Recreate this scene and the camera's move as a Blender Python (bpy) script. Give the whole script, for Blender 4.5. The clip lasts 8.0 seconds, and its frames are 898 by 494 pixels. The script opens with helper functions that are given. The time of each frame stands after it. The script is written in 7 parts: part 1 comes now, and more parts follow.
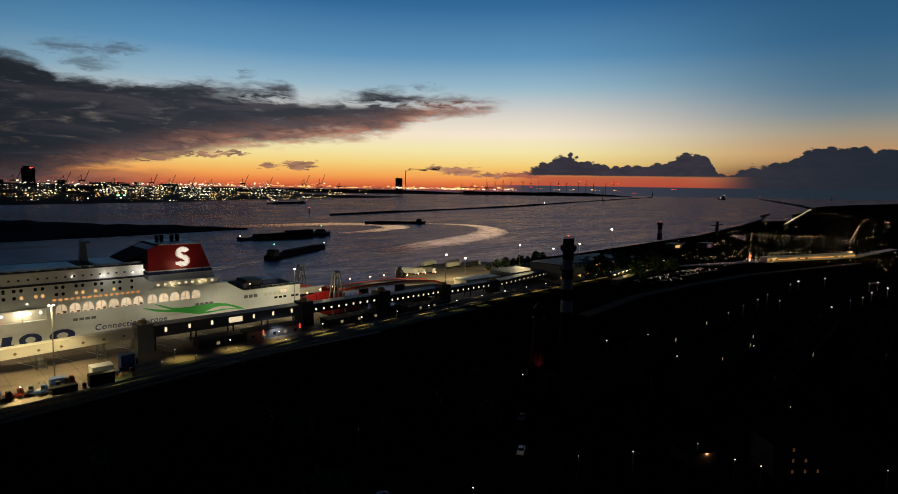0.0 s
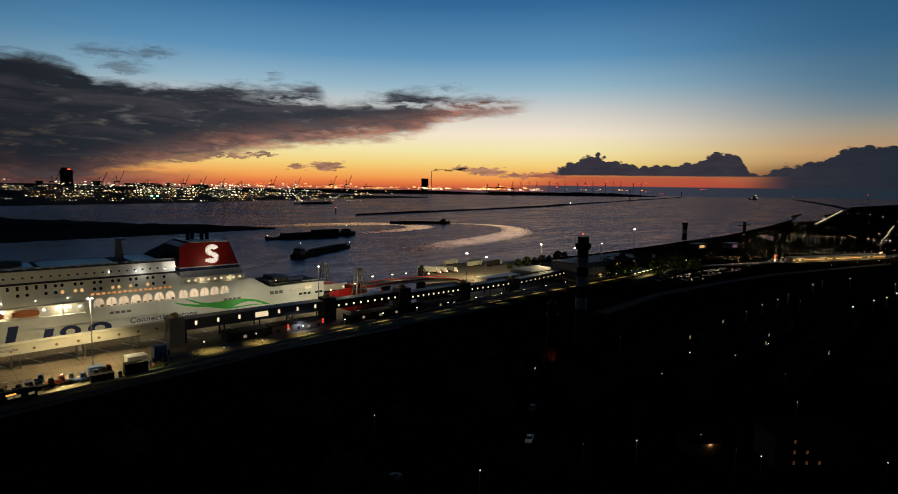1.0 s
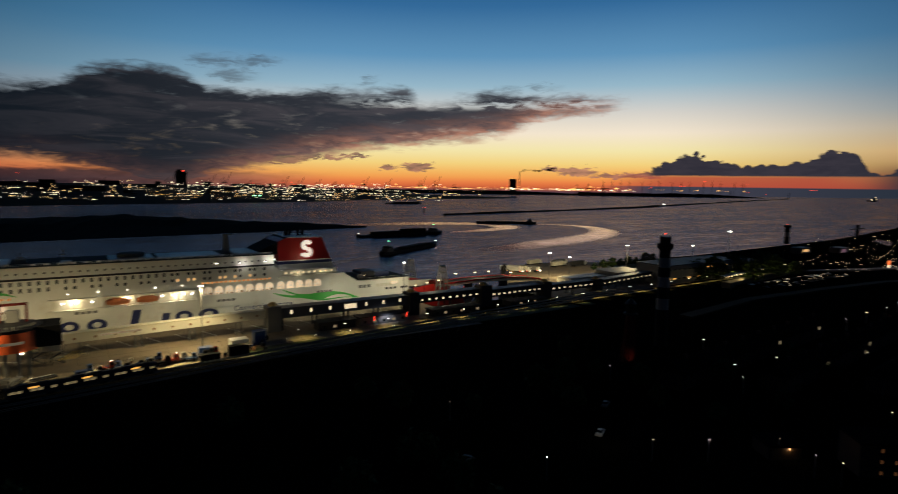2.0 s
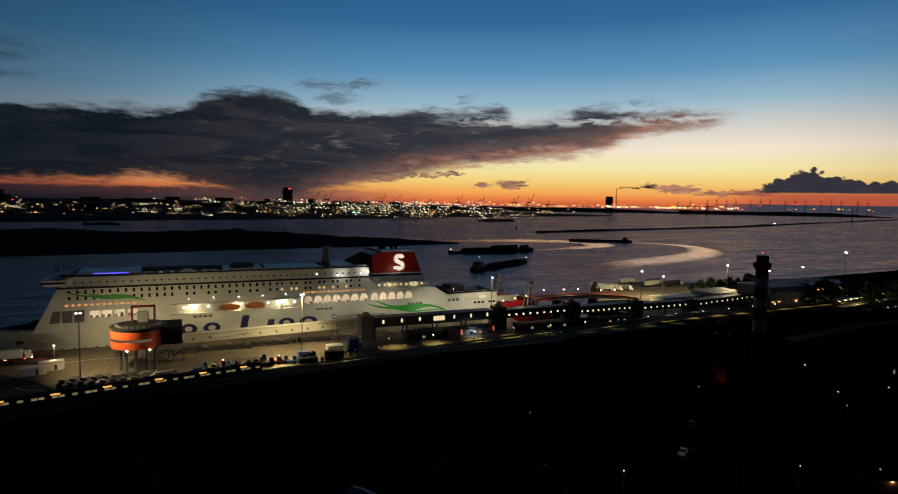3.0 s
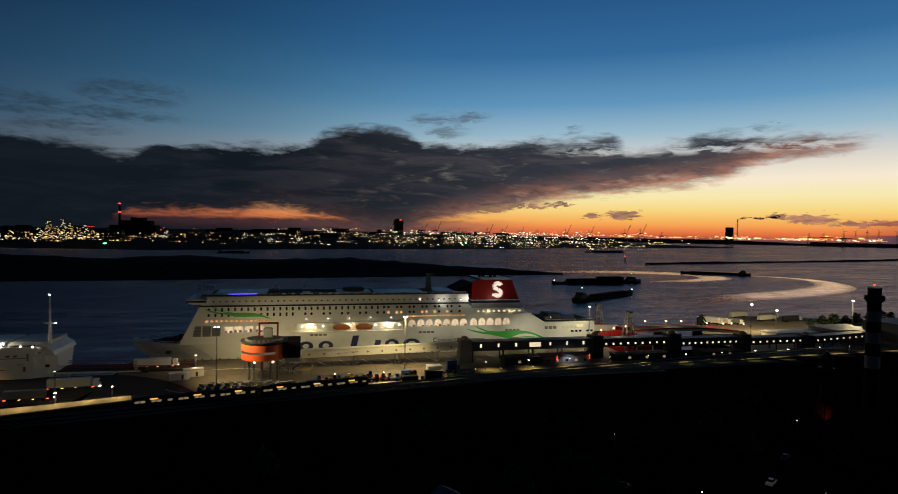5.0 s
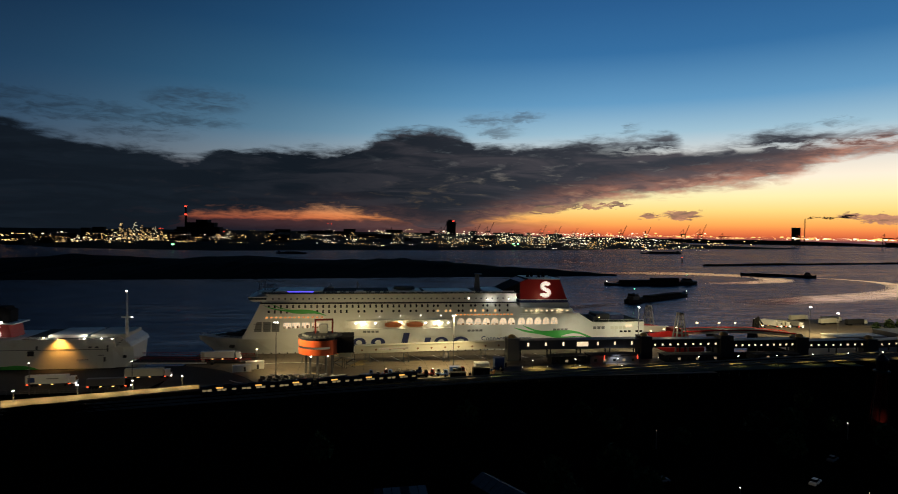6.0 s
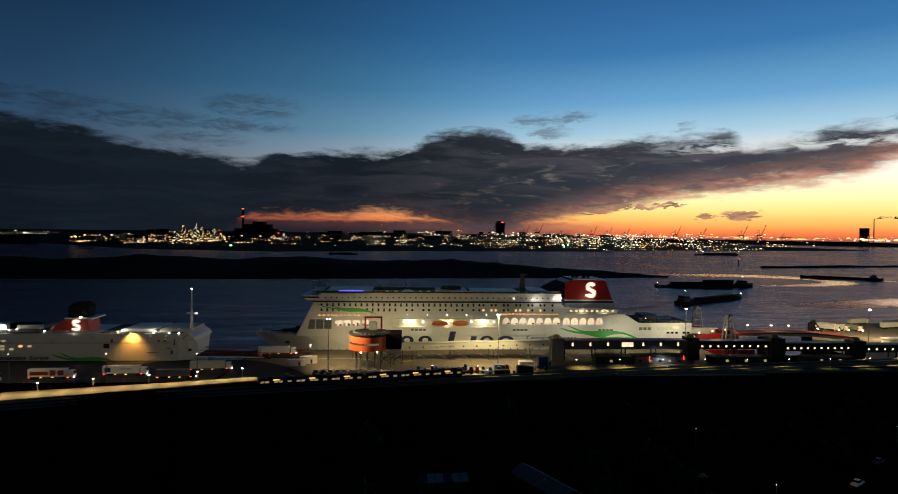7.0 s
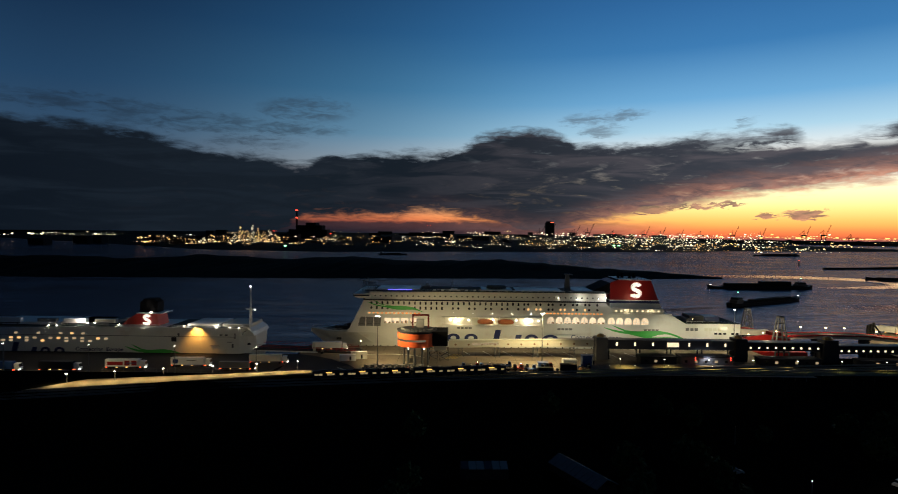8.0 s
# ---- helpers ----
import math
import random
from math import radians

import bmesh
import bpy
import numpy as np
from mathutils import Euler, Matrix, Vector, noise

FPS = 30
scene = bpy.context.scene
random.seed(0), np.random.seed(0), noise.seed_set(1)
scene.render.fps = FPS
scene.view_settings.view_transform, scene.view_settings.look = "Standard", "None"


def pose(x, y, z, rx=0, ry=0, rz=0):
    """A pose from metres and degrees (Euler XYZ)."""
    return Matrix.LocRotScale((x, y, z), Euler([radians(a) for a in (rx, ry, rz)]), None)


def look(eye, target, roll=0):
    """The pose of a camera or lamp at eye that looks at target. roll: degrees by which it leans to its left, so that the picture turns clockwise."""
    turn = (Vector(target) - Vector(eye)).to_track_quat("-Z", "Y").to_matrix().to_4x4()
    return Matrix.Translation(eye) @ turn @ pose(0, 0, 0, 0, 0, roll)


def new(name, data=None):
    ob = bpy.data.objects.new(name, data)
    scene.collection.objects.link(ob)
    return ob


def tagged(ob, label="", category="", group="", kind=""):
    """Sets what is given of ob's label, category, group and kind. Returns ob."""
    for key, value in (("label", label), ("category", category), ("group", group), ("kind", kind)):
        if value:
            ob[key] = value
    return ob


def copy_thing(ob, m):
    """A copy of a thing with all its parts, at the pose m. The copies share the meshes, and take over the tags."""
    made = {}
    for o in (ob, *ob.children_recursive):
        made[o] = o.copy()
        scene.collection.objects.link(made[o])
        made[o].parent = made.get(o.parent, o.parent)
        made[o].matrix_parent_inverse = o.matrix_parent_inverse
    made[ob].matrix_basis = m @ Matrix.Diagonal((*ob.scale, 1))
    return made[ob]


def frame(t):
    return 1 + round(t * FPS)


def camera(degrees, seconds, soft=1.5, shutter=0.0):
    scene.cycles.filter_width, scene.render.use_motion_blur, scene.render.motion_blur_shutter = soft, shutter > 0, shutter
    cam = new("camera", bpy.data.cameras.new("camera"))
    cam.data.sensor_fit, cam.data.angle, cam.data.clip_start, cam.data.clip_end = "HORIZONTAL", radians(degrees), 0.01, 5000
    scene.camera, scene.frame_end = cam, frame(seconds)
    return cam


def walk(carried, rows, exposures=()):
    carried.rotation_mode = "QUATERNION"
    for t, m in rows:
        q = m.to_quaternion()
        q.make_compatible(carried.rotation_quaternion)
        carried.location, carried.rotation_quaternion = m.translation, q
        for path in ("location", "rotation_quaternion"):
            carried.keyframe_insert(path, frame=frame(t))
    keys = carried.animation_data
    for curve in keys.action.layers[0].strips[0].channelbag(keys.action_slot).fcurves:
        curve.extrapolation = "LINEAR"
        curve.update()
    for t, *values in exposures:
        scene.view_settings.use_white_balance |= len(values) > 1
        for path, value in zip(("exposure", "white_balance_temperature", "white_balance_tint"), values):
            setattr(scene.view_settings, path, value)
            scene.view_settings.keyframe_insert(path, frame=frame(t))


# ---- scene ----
cam = camera(74.0, 8.0, soft=0.9, shutter=0.55)

PATH = [
    (0, (81.406, -276.528, 67.494), (82.789, -275.098, 67.286), 0.9),
    (0.5, (80.303, -280.366, 67.375), (81.654, -278.906, 67.167), 0.8),
    (1, (79.254, -283.898, 67.234), (80.573, -282.409, 67.026), 0.8),
    (1.5, (78.356, -287.565, 67.046), (79.599, -286.012, 66.836), 0.7),
    (2, (77.253, -291.426, 66.754), (78.339, -289.76, 66.544), 0.8),
    (2.2, (77.0, -292.95, 66.72), (78.01, -291.237, 66.509), 0.8),
    (3.3, (76.22, -300.55, 66.12), (76.991, -298.709, 66.0), 1.0),
    (3.5, (76.203, -302.009, 66.007), (76.95, -300.156, 65.925), 1.0),
    (4, (76.072, -306.083, 66.013), (76.742, -304.199, 65.954), 0.9),
    (4.5, (75.921, -309.819, 66.017), (76.493, -307.904, 65.959), 0.9),
    (6, (76.858, -321.37, 65.843), (77.16, -319.394, 65.785), 0.8),
    (6.5, (77.309, -325.357, 65.975), (77.53, -323.37, 65.918), 0.7),
    (7, (77.818, -329.388, 65.862), (77.956, -327.393, 65.806), 0.7),
    (7.5, (78.61, -333.609, 65.975), (78.666, -331.611, 65.918), 0.6),
    (8, (79.473, -338.076, 65.954), (79.446, -336.077, 65.898), 0.6),
]
walk(cam, [(t, look(eye, target, roll)) for t, eye, target, roll in PATH], exposures=[(0, -0.15), (4, -0.15), (6, 0.05), (8, 0.4)])

# ---------------------------------------------------------------- world: dusk sky
SUN_AZ = 44.0      # azimuth of the afterglow, degrees from +y towards +x


def srgb(r, g, b):
    f = lambda c: c / 12.92 if c <= 0.04045 else ((c + 0.055) / 1.055) ** 2.4
    return (f(r / 255), f(g / 255), f(b / 255), 1.0)


class Nodes:
    """Short hand for node trees."""

    def __init__(self, tree):
        self.t = tree
        self.t.nodes.clear()

    def add(self, kind, **kw):
        n = self.t.nodes.new(kind)
        for k, v in kw.items():
            if k == "operation":
                n.operation = v
            elif k == "blend":
                n.blend_type = v
            elif k == "data":
                n.data_type = v
        return n

    def link(self, a, b):
        self.t.links.new(a, b)

    def put(self, sock, v):
        if isinstance(v, bpy.types.NodeSocket):
            self.t.links.new(v, sock)
        else:
            sock.default_value = v

    def math(self, op, a, b=0.0, c=None):
        n = self.add("ShaderNodeMath", operation=op)
        self.put(n.inputs[0], a)
        self.put(n.inputs[1], b)
        if c is not None:
            self.put(n.inputs[2], c)
        return n.outputs[0]

    def span(self, v, a, b, lo=0.0, hi=1.0, smooth=True):
        n = self.add("ShaderNodeMapRange")
        n.interpolation_type = "SMOOTHSTEP" if smooth else "LINEAR"
        self.put(n.inputs[0], v)
        for i, x in enumerate((a, b, lo, hi)):
            self.put(n.inputs[1 + i], x)
        return n.outputs[0]

    def ramp(self, v, stops):
        n = self.add("ShaderNodeValToRGB")
        e = n.color_ramp.elements
        while len(e) < len(stops):
            e.new(0.5)
        for el, (p, c) in zip(e, stops):
            el.position, el.color = p, c
        self.put(n.inputs[0], v)
        return n.outputs[0]

    def curve(self, v, lo, hi, scale, pts):
        """A value that follows points (position, height), by a ramp of greys."""
        k = self.span(v, lo, hi, smooth=False)
        r = self.ramp(k, [((p - lo) / (hi - lo), (h / scale, h / scale, h / scale, 1)) for p, h in pts])
        return self.math("MULTIPLY", r, scale)

    def mix(self, f, a, b, blend="MIX"):
        n = self.add("ShaderNodeMix", data="RGBA", blend=blend)
        self.put(n.inputs[0], f)
        self.put(n.inputs[6], a)
        self.put(n.inputs[7], b)
        return n.outputs[2]

    def vec(self, x, y, z):
        n = self.add("ShaderNodeCombineXYZ")
        for i, v in enumerate((x, y, z)):
            self.put(n.inputs[i], v)
        return n.outputs[0]

    def noise(self, v, scale, detail=6.0, rough=0.55, dist=0.0):
        n = self.add("ShaderNodeTexNoise")
        self.put(n.inputs["Vector"], v)
        n.inputs["Scale"].default_value, n.inputs["Detail"].default_value = scale, detail
        n.inputs["Roughness"].default_value, n.inputs["Distortion"].default_value = rough, dist
        return n.outputs[0]


def make_world():
    world = bpy.data.worlds.new("dusk_sky")
    scene.world = world
    world.use_nodes = True
    N = Nodes(world.node_tree)
    co = N.add("ShaderNodeTexCoord").outputs["Generated"]
    sep = N.add("ShaderNodeSeparateXYZ")
    N.link(co, sep.inputs[0])
    X, Y, Z = sep.outputs
    az = N.math("MULTIPLY", N.math("ARCTAN2", X, Y), 180 / math.pi)
    el = N.math("MULTIPLY", N.math("ARCSINE", Z), 180 / math.pi)
    d = N.math("ABSOLUTE", N.math("SUBTRACT", az, SUN_AZ))
    d = N.math("MINIMUM", d, N.math("SUBTRACT", 360.0, d))
    e = N.math("DIVIDE", N.math("ADD", el, 1.5), 46.5)

    def stops(rows):
        return [((q + 1.5) / 46.5, srgb(*c)) for q, c in rows]

    glow = N.ramp(e, stops([(-1.5, (40, 50, 66)), (-0.6, (90, 66, 74)), (-0.2, (220, 104, 62)), (0.25, (244, 134, 74)), (0.7, (254, 168, 86)), (1.2, (255, 190, 102)),
                            (2.0, (255, 220, 132)), (3.2, (255, 240, 178)), (4.8, (255, 240, 216)), (6.6, (224, 220, 212)), (9.0, (158, 192, 210)), (11.7, (100, 154, 194)), (16, (54, 110, 160)),
                            (20, (42, 92, 142)), (25, (32, 76, 124)), (45, (7, 18, 36))]))
    side = N.ramp(e, stops([(-1.5, (20, 30, 44)), (-0.45, (34, 38, 50)), (-0.2, (96, 54, 62)), (0.5, (212, 98, 68)), (1.2, (238, 132, 82)), (2.2, (238, 160, 112)),
                            (4.0, (210, 168, 140)), (6.0, (164, 174, 180)), (9, (104, 146, 172)), (13, (62, 114, 150)), (18, (38, 86, 128)),
                            (23, (28, 68, 108)), (29, (18, 42, 76)), (45, (5, 13, 27))]))
    far = N.ramp(e, stops([(-1.5, (8, 12, 20)), (-0.3, (10, 16, 26)), (0.5, (18, 26, 38)), (3, (22, 34, 48)), (8, (44, 68, 92)), (12, (30, 58, 86)),
                           (18, (19, 42, 68)), (23, (12, 28, 50)), (30, (7, 18, 36)), (45, (3, 8, 18))]))
    sky = N.mix(N.span(d, 18, 56), glow, side)
    sky = N.mix(N.span(d, 32, 80), sky, far)
    sky = N.mix(N.span(d, 95, 160), sky, (0.003, 0.006, 0.014, 1))
    east = N.ramp(e, stops([(-1.5, (20, 28, 40)), (0.3, (58, 48, 58)), (1.2, (120, 82, 70)), (3.0, (196, 150, 104)), (4.6, (168, 154, 132)), (6.2, (122, 138, 146)), (8, (86, 122, 146)), (12, (52, 100, 138)),
                           (18, (32, 78, 120)), (24, (20, 54, 92)), (32, (10, 30, 56)), (45, (5, 13, 27))]))
    sky = N.mix(N.math("MULTIPLY", N.span(az, 50, 80), N.span(az, 150, 90)), sky, east)

    # cloud bank: a wedge with torn edges, its right end split in two tongues
    def grain(ka, ke, w, detail, rough, dist):
        return N.noise(N.vec(N.math("MULTIPLY", az, ka), N.math("MULTIPLY", el, ke), w), 1.0, detail, rough, dist)

    def centred(n, k):
        return N.math("MULTIPLY", N.math("SUBTRACT", n, 0.5), k)

    n1 = grain(0.17, 0.50, 3.7, 8.0, 0.56, 0.4)
    n2 = grain(0.11, 0.80, 11.0, 6.0, 0.55, 0.9)
    n6 = grain(0.42, 1.70, 17.0, 8.0, 0.62, 0.5)
    n7 = grain(1.10, 3.20, 41.0, 5.0, 0.60, 0.4)
    top = N.curve(az, -90, 60, 20, [(-90, 11), (-60, 9.4), (-38, 8.6), (-30, 8.6), (-25.7, 7.8), (-22, 6.9), (-14.5, 6.3), (-11, 7.4), (-3, 7.4), (0, 7.8), (1.6, 8.9), (4.2, 9.5), (7, 9.7), (9.6, 9.3),
                                    (11.5, 8.4), (15, 8.1), (20, 8.4), (25, 8.8), (29, 8.7), (30.2, 7.6), (33, 8.0), (36, 8.6), (39.3, 8.8), (42, 8.5), (46.8, 8.2), (49.5, 7.8), (52, 5)])
    low = N.math("SUBTRACT", N.curve(az, -90, 60, 20, [(-90, 0), (-16.5, 0), (-14.5, 2.0), (-10.8, 2.1), (-6, 2.1), (-4.3, 2.6), (-2.1, 2.7), (0, 2.2), (2.8, 1.6), (5.0, 0.9), (7.0, 0.3), (9.5, 0.4), (11.0, 1.1), (13.5, 1.8),
                                                       (16.1, 2.4), (20.9, 3.4), (25.5, 4.1), (29.7, 4.5), (34, 5.0), (38, 5.6), (39.4, 6.3), (41.5, 7.0), (47.4, 7.7), (50, 8.8)]), 1.0)
    mt = N.math("ADD", N.math("SUBTRACT", top, el), N.math("ADD", centred(n1, 2.2), N.math("ADD", centred(n6, 1.9), centred(n7, 0.5))))
    ml = N.math("ADD", N.math("SUBTRACT", el, low), N.math("ADD", centred(n2, 1.4), N.math("ADD", centred(n6, 2.0), centred(n7, 0.5))))
    dens = N.math("MULTIPLY", N.span(mt, -0.3, 0.8), N.span(ml, -0.5, 0.8))
    # pale chinks in the bank, more of them towards the glow
    chink = N.math("MULTIPLY", N.span(N.math("ADD", n6, centred(n1, 0.5)), 0.54, 0.90), N.span(d, 58, 6, 0.05, 0.45))
    tongue = N.math("MULTIPLY", N.span(az, 20, 29), N.math("MULTIPLY", N.span(el, 6.7, 7.3), N.span(el, 8.2, 7.6)))
    dens = N.math("MULTIPLY", dens, N.math("SUBTRACT", 1.0, N.math("MAXIMUM", N.math("MULTIPLY", chink, 0.75), N.math("MULTIPLY", tongue, N.span(n6, 0.42, 0.62, 0, 0.8)))))
    # low dark cloud on the horizon under the bank
    sill = N.math("MULTIPLY", N.span(N.math("ADD", el, centred(n6, 0.9)), 1.15, 0.6), N.span(az, 24, 8, 0.0, 0.92))

    # single clouds: azimuth, elevation, half width, half height
    wa = N.math("ADD", az, N.math("ADD", centred(n6, 4.0), centred(n7, 2.6)))
    we = N.math("ADD", el, N.math("ADD", centred(n7, 1.5), centred(n6, 0.8)))

    def clouds(rows):
        field = None
        for a, h, rw, rh in rows:
            u = N.math("MULTIPLY", N.math("SUBTRACT", wa, a), 1 / rw)
            v = N.math("MULTIPLY", N.math("SUBTRACT", we, h), 1 / rh)
            q = N.math("SUBTRACT", 1.0, N.math("ADD", N.math("MULTIPLY", u, u), N.math("MULTIPLY", v, v)))
            field = q if field is None else N.math("MAXIMUM", field, q)
        return field

    small = clouds([(17.5, 2.1, 2.0, 0.4), (20, 2.4, 0.9, 0.28), (22.2, 2.35, 1.1, 0.26), (24.4, 2.5, 0.9, 0.2), (27.2, 1.5, 0.7, 0.2), (29.9, 1.6, 1.5, 0.36), (45, 1.35, 1.8, 0.36), (42.6, 1.5, 0.9, 0.2), (49.5, 0.95, 2.8, 0.2)])
    high = clouds([(12.4, 10.3, 2.2, 0.5), (15.8, 10.7, 1.5, 0.35), (13.6, 9.3, 1.6, 0.5), (25.4, 9.4, 0.5, 0.4), (41.7, 8.95, 1.4, 0.3), (-14, 10.9, 3.2, 0.9), (-24, 9.3, 5.5, 0.7), (-32, 10, 6, 0.6), (-15.5, 9.1, 4, 0.5), (-18.6, 7.8, 3.2, 0.5)])
    dens = N.math("MAXIMUM", N.math("MAXIMUM", dens, sill), N.math("MAXIMUM", N.span(small, -0.7, 0.3, 0, 0.9), N.math("MULTIPLY", N.span(high, -1.4, 0.9, 0, 0.58), N.span(n6, 0.36, 0.62, 0.1, 1.0))))
    dark = N.mix(N.span(d, 10, 52), srgb(55, 58, 66), srgb(19, 26, 34))
    dark = N.mix(N.span(d, 60, 92), dark, srgb(9, 16, 25))
    lit = N.mix(N.span(d, 10, 52), srgb(206, 142, 116), srgb(84, 60, 66))
    under = N.math("MULTIPLY", N.span(ml, 2.8, 0.0), N.span(d, 60, 14))
    cloud = N.mix(N.math("MULTIPLY", under, N.span(n6, 0.34, 0.64, 0.2, 0.9)), dark, lit)
    cloud = N.mix(N.math("MULTIPLY", N.span(n2, 0.42, 0.68), 0.36), cloud, N.mix(N.span(d, 14, 64), srgb(100, 92, 96), srgb(27, 36, 46)))
    cloud = N.mix(N.math("MULTIPLY", N.span(mt, 0.9, 0.0), 0.3), cloud, N.mix(N.span(d, 22, 76), srgb(104, 110, 122), srgb(40, 54, 70)))
    sky = N.mix(dens, sky, cloud)
    sky = N.mix(N.math("MULTIPLY", N.span(az, 66, 74), N.span(el, 2.4, 1.0)), sky, srgb(36, 45, 55))
    # heaped clouds low over the sea, flat below and billowed above
    vor = N.add("ShaderNodeTexVoronoi")
    N.put(vor.inputs["Vector"], N.vec(N.math("MULTIPLY", N.math("ADD", az, centred(n7, 0.5)), 0.9), N.math("MULTIPLY", el, 1.0), 5.0))
    vor.inputs["Scale"].default_value = 1.5
    bulge = N.math("ADD", N.math("MULTIPLY", N.math("SUBTRACT", 0.45, vor.outputs["Distance"]), 0.75), centred(n7, 0.7))
    heap = N.curve(az, 40, 140, 10, [(40, 0), (47, 0.8), (51, 1.3), (52.1, 1.9), (53.4, 2.5), (55.2, 3.2), (56.1, 2.5), (57.6, 2.4), (58.7, 1.9), (61.2, 2.1), (63.6, 2.3), (65, 3.05), (66.2, 3.2), (67.4, 2.7), (68.0, 1.4),
                                     (69.5, 1.5), (70.1, 1.9), (72.2, 2.2), (74.3, 3.1), (75.8, 3.6), (77.4, 3.4), (80.6, 3.4), (96, 3.0), (120, 1.5), (140, 0)])
    mh = N.math("ADD", N.math("SUBTRACT", heap, el), bulge)
    hd = N.math("MULTIPLY", N.span(mh, -0.02, 0.16), N.math("MAXIMUM", N.span(N.math("ADD", el, centred(n6, 0.2)), 0.86, 1.1), N.span(az, 67, 72)))
    hd = N.math("MULTIPLY", hd, N.span(az, 50.5, 52))
    heap_c = N.mix(N.span(n6, 0.3, 0.7), srgb(50, 48, 58), srgb(62, 58, 67))
    heap_c = N.mix(N.span(az, 64, 80, 0.0, 0.85), heap_c, srgb(34, 43, 54))
    sky = N.mix(hd, sky, heap_c)
    band = N.math("MULTIPLY", N.math("MULTIPLY", N.span(az, 46, 54), N.span(az, 72, 64)), N.math("MULTIPLY", N.span(el, 1.5, 0.8), N.math("SUBTRACT", 1.0, hd)))
    sky = N.mix(N.math("MULTIPLY", band, 0.85), sky, srgb(184, 78, 62))
    # the open sea runs on to the horizon
    sea = N.mix(N.span(az, 52, 78), srgb(66, 66, 80), srgb(36, 48, 60))
    sky = N.mix(N.math("MULTIPLY", N.span(az, 46, 52), N.span(el, 0.12, 0.0)), sky, sea)
    bg = N.add("ShaderNodeBackground")
    N.link(sky, bg.inputs[0])
    bg.inputs[1].default_value = 1.0
    out = N.add("ShaderNodeOutputWorld")
    N.link(bg.outputs[0], out.inputs[0])


make_world()


# ---------------------------------------------------------------- lamps
def lamp(name, kind, place, power, colour, size=0.5, aim=None, cone=None, blend=0.5):
    data = bpy.data.lights.new(name, kind)
    data.energy, data.color = power, colour
    if kind == "AREA":
        data.size = size
    else:
        data.shadow_soft_size = size
    if cone:
        data.spot_size, data.spot_blend = radians(cone), blend
    ob = new(name, data)
    ob.matrix_world = look(place, aim) if aim else Matrix.Translation(place)
    return ob


WARM, WHITE, SODIUM = (1.0, 0.80, 0.50), (1.0, 0.93, 0.80), (1.0, 0.62, 0.22)
QUAY = (1.0, 0.79, 0.40)
FLOODS = [((122.5, -42.6, 24.6), 50000, (112, -38, 2), 150), ((42.4, -57.0, 24.6), 42000, (62, -42, 2), 140), ((235, -4.4, 23.0), 6000, (225, -8, 0), 130), ((50.5, -26.5, 10.2), 9000, (14, -4, 5), 155),
          ((353, 8.5, 21.4), 56000, (356, 34, 0), 155), ((380, 17, 16.0), 44000, (388, 44, 0), 155), ((457, 25.5, 19.6), 40000, (440, 24, 0), 150)]
for place, power, aim, cone in FLOODS:
    lamp("mast_flood", "SPOT", place, power, QUAY, 0.8, aim=aim, cone=cone, blend=0.7)
# fill spots added at walkway roof height to light the ferry's side; no fixtures there
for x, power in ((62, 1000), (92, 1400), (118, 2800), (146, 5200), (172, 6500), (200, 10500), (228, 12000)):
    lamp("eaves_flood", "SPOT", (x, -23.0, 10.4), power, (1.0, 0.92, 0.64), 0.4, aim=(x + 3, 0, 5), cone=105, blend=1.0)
lamp("deck_flood", "POINT", (150, -2.2, 27.4), 380, WHITE, 0.5)
lamp("deck_flood", "POINT", (163, -2.0, 28.6), 480, WHITE, 0.5)
lamp("funnel_flood", "SPOT", (181, -4.0, 26.0), 1150, WARM, 0.3, aim=(181, 4, 34), cone=110, blend=0.9)
for x in (80, 100, 120):
    lamp("boat_deck_lamp", "POINT", (x, -1.2, 15.4), 900, WARM, 0.3)
# second ferry: one sodium lamp and white deck lamps
lamp("sodium_flood", "SPOT", (-55.6, -33.0, 14.8), 8500, (1.0, 0.43, 0.07), 0.3, aim=(-55.6, -30, 8), cone=105, blend=0.9)
# fill spots added in front of the lorries to brighten them
for x in (-120, -82, -44, -8):
    lamp("yard_flood", "SPOT", (x, -79, 14.0), 2000, QUAY, 0.5, aim=(x + 4, -58, 1), cone=120, blend=0.8)
for x in (-118, -62, -46):
    lamp("deck_flood", "POINT", (x, -29.0, 16.6), 900, WHITE, 0.3)
lamp("funnel_flood", "SPOT", (-83, -33.5, 13.6), 500, WHITE, 0.3, aim=(-84, -27, 18), cone=110, blend=0.9)
# platform, path, ramp and station lamps
for i in range(11):
    x, y = -76 + i * 8.8, -108.5 + i * 2.75
    lamp("platform_light", "SPOT", (x, y, 8.0), 2700, (1.0, 0.75, 0.30), 0.3, aim=(x - 0.2, y - 0.4, 0), cone=150, blend=0.9)
for i in range(21):
    x = 162 + i * 20.5
    y = -47.6 + max(0.0, x - 300) * 0.036
    lamp("path_light", "SPOT", (x, y - 1.1, 7.5), 3600, (1.0, 0.79, 0.24), 0.25, aim=(x + 0.1, y - 1.1, 0), cone=100, blend=0.9)
lamp("verge_light", "SPOT", (136, -60, 6), 2000, (1.0, 0.80, 0.36), 0.25, aim=(136, -61, 0), cone=140)
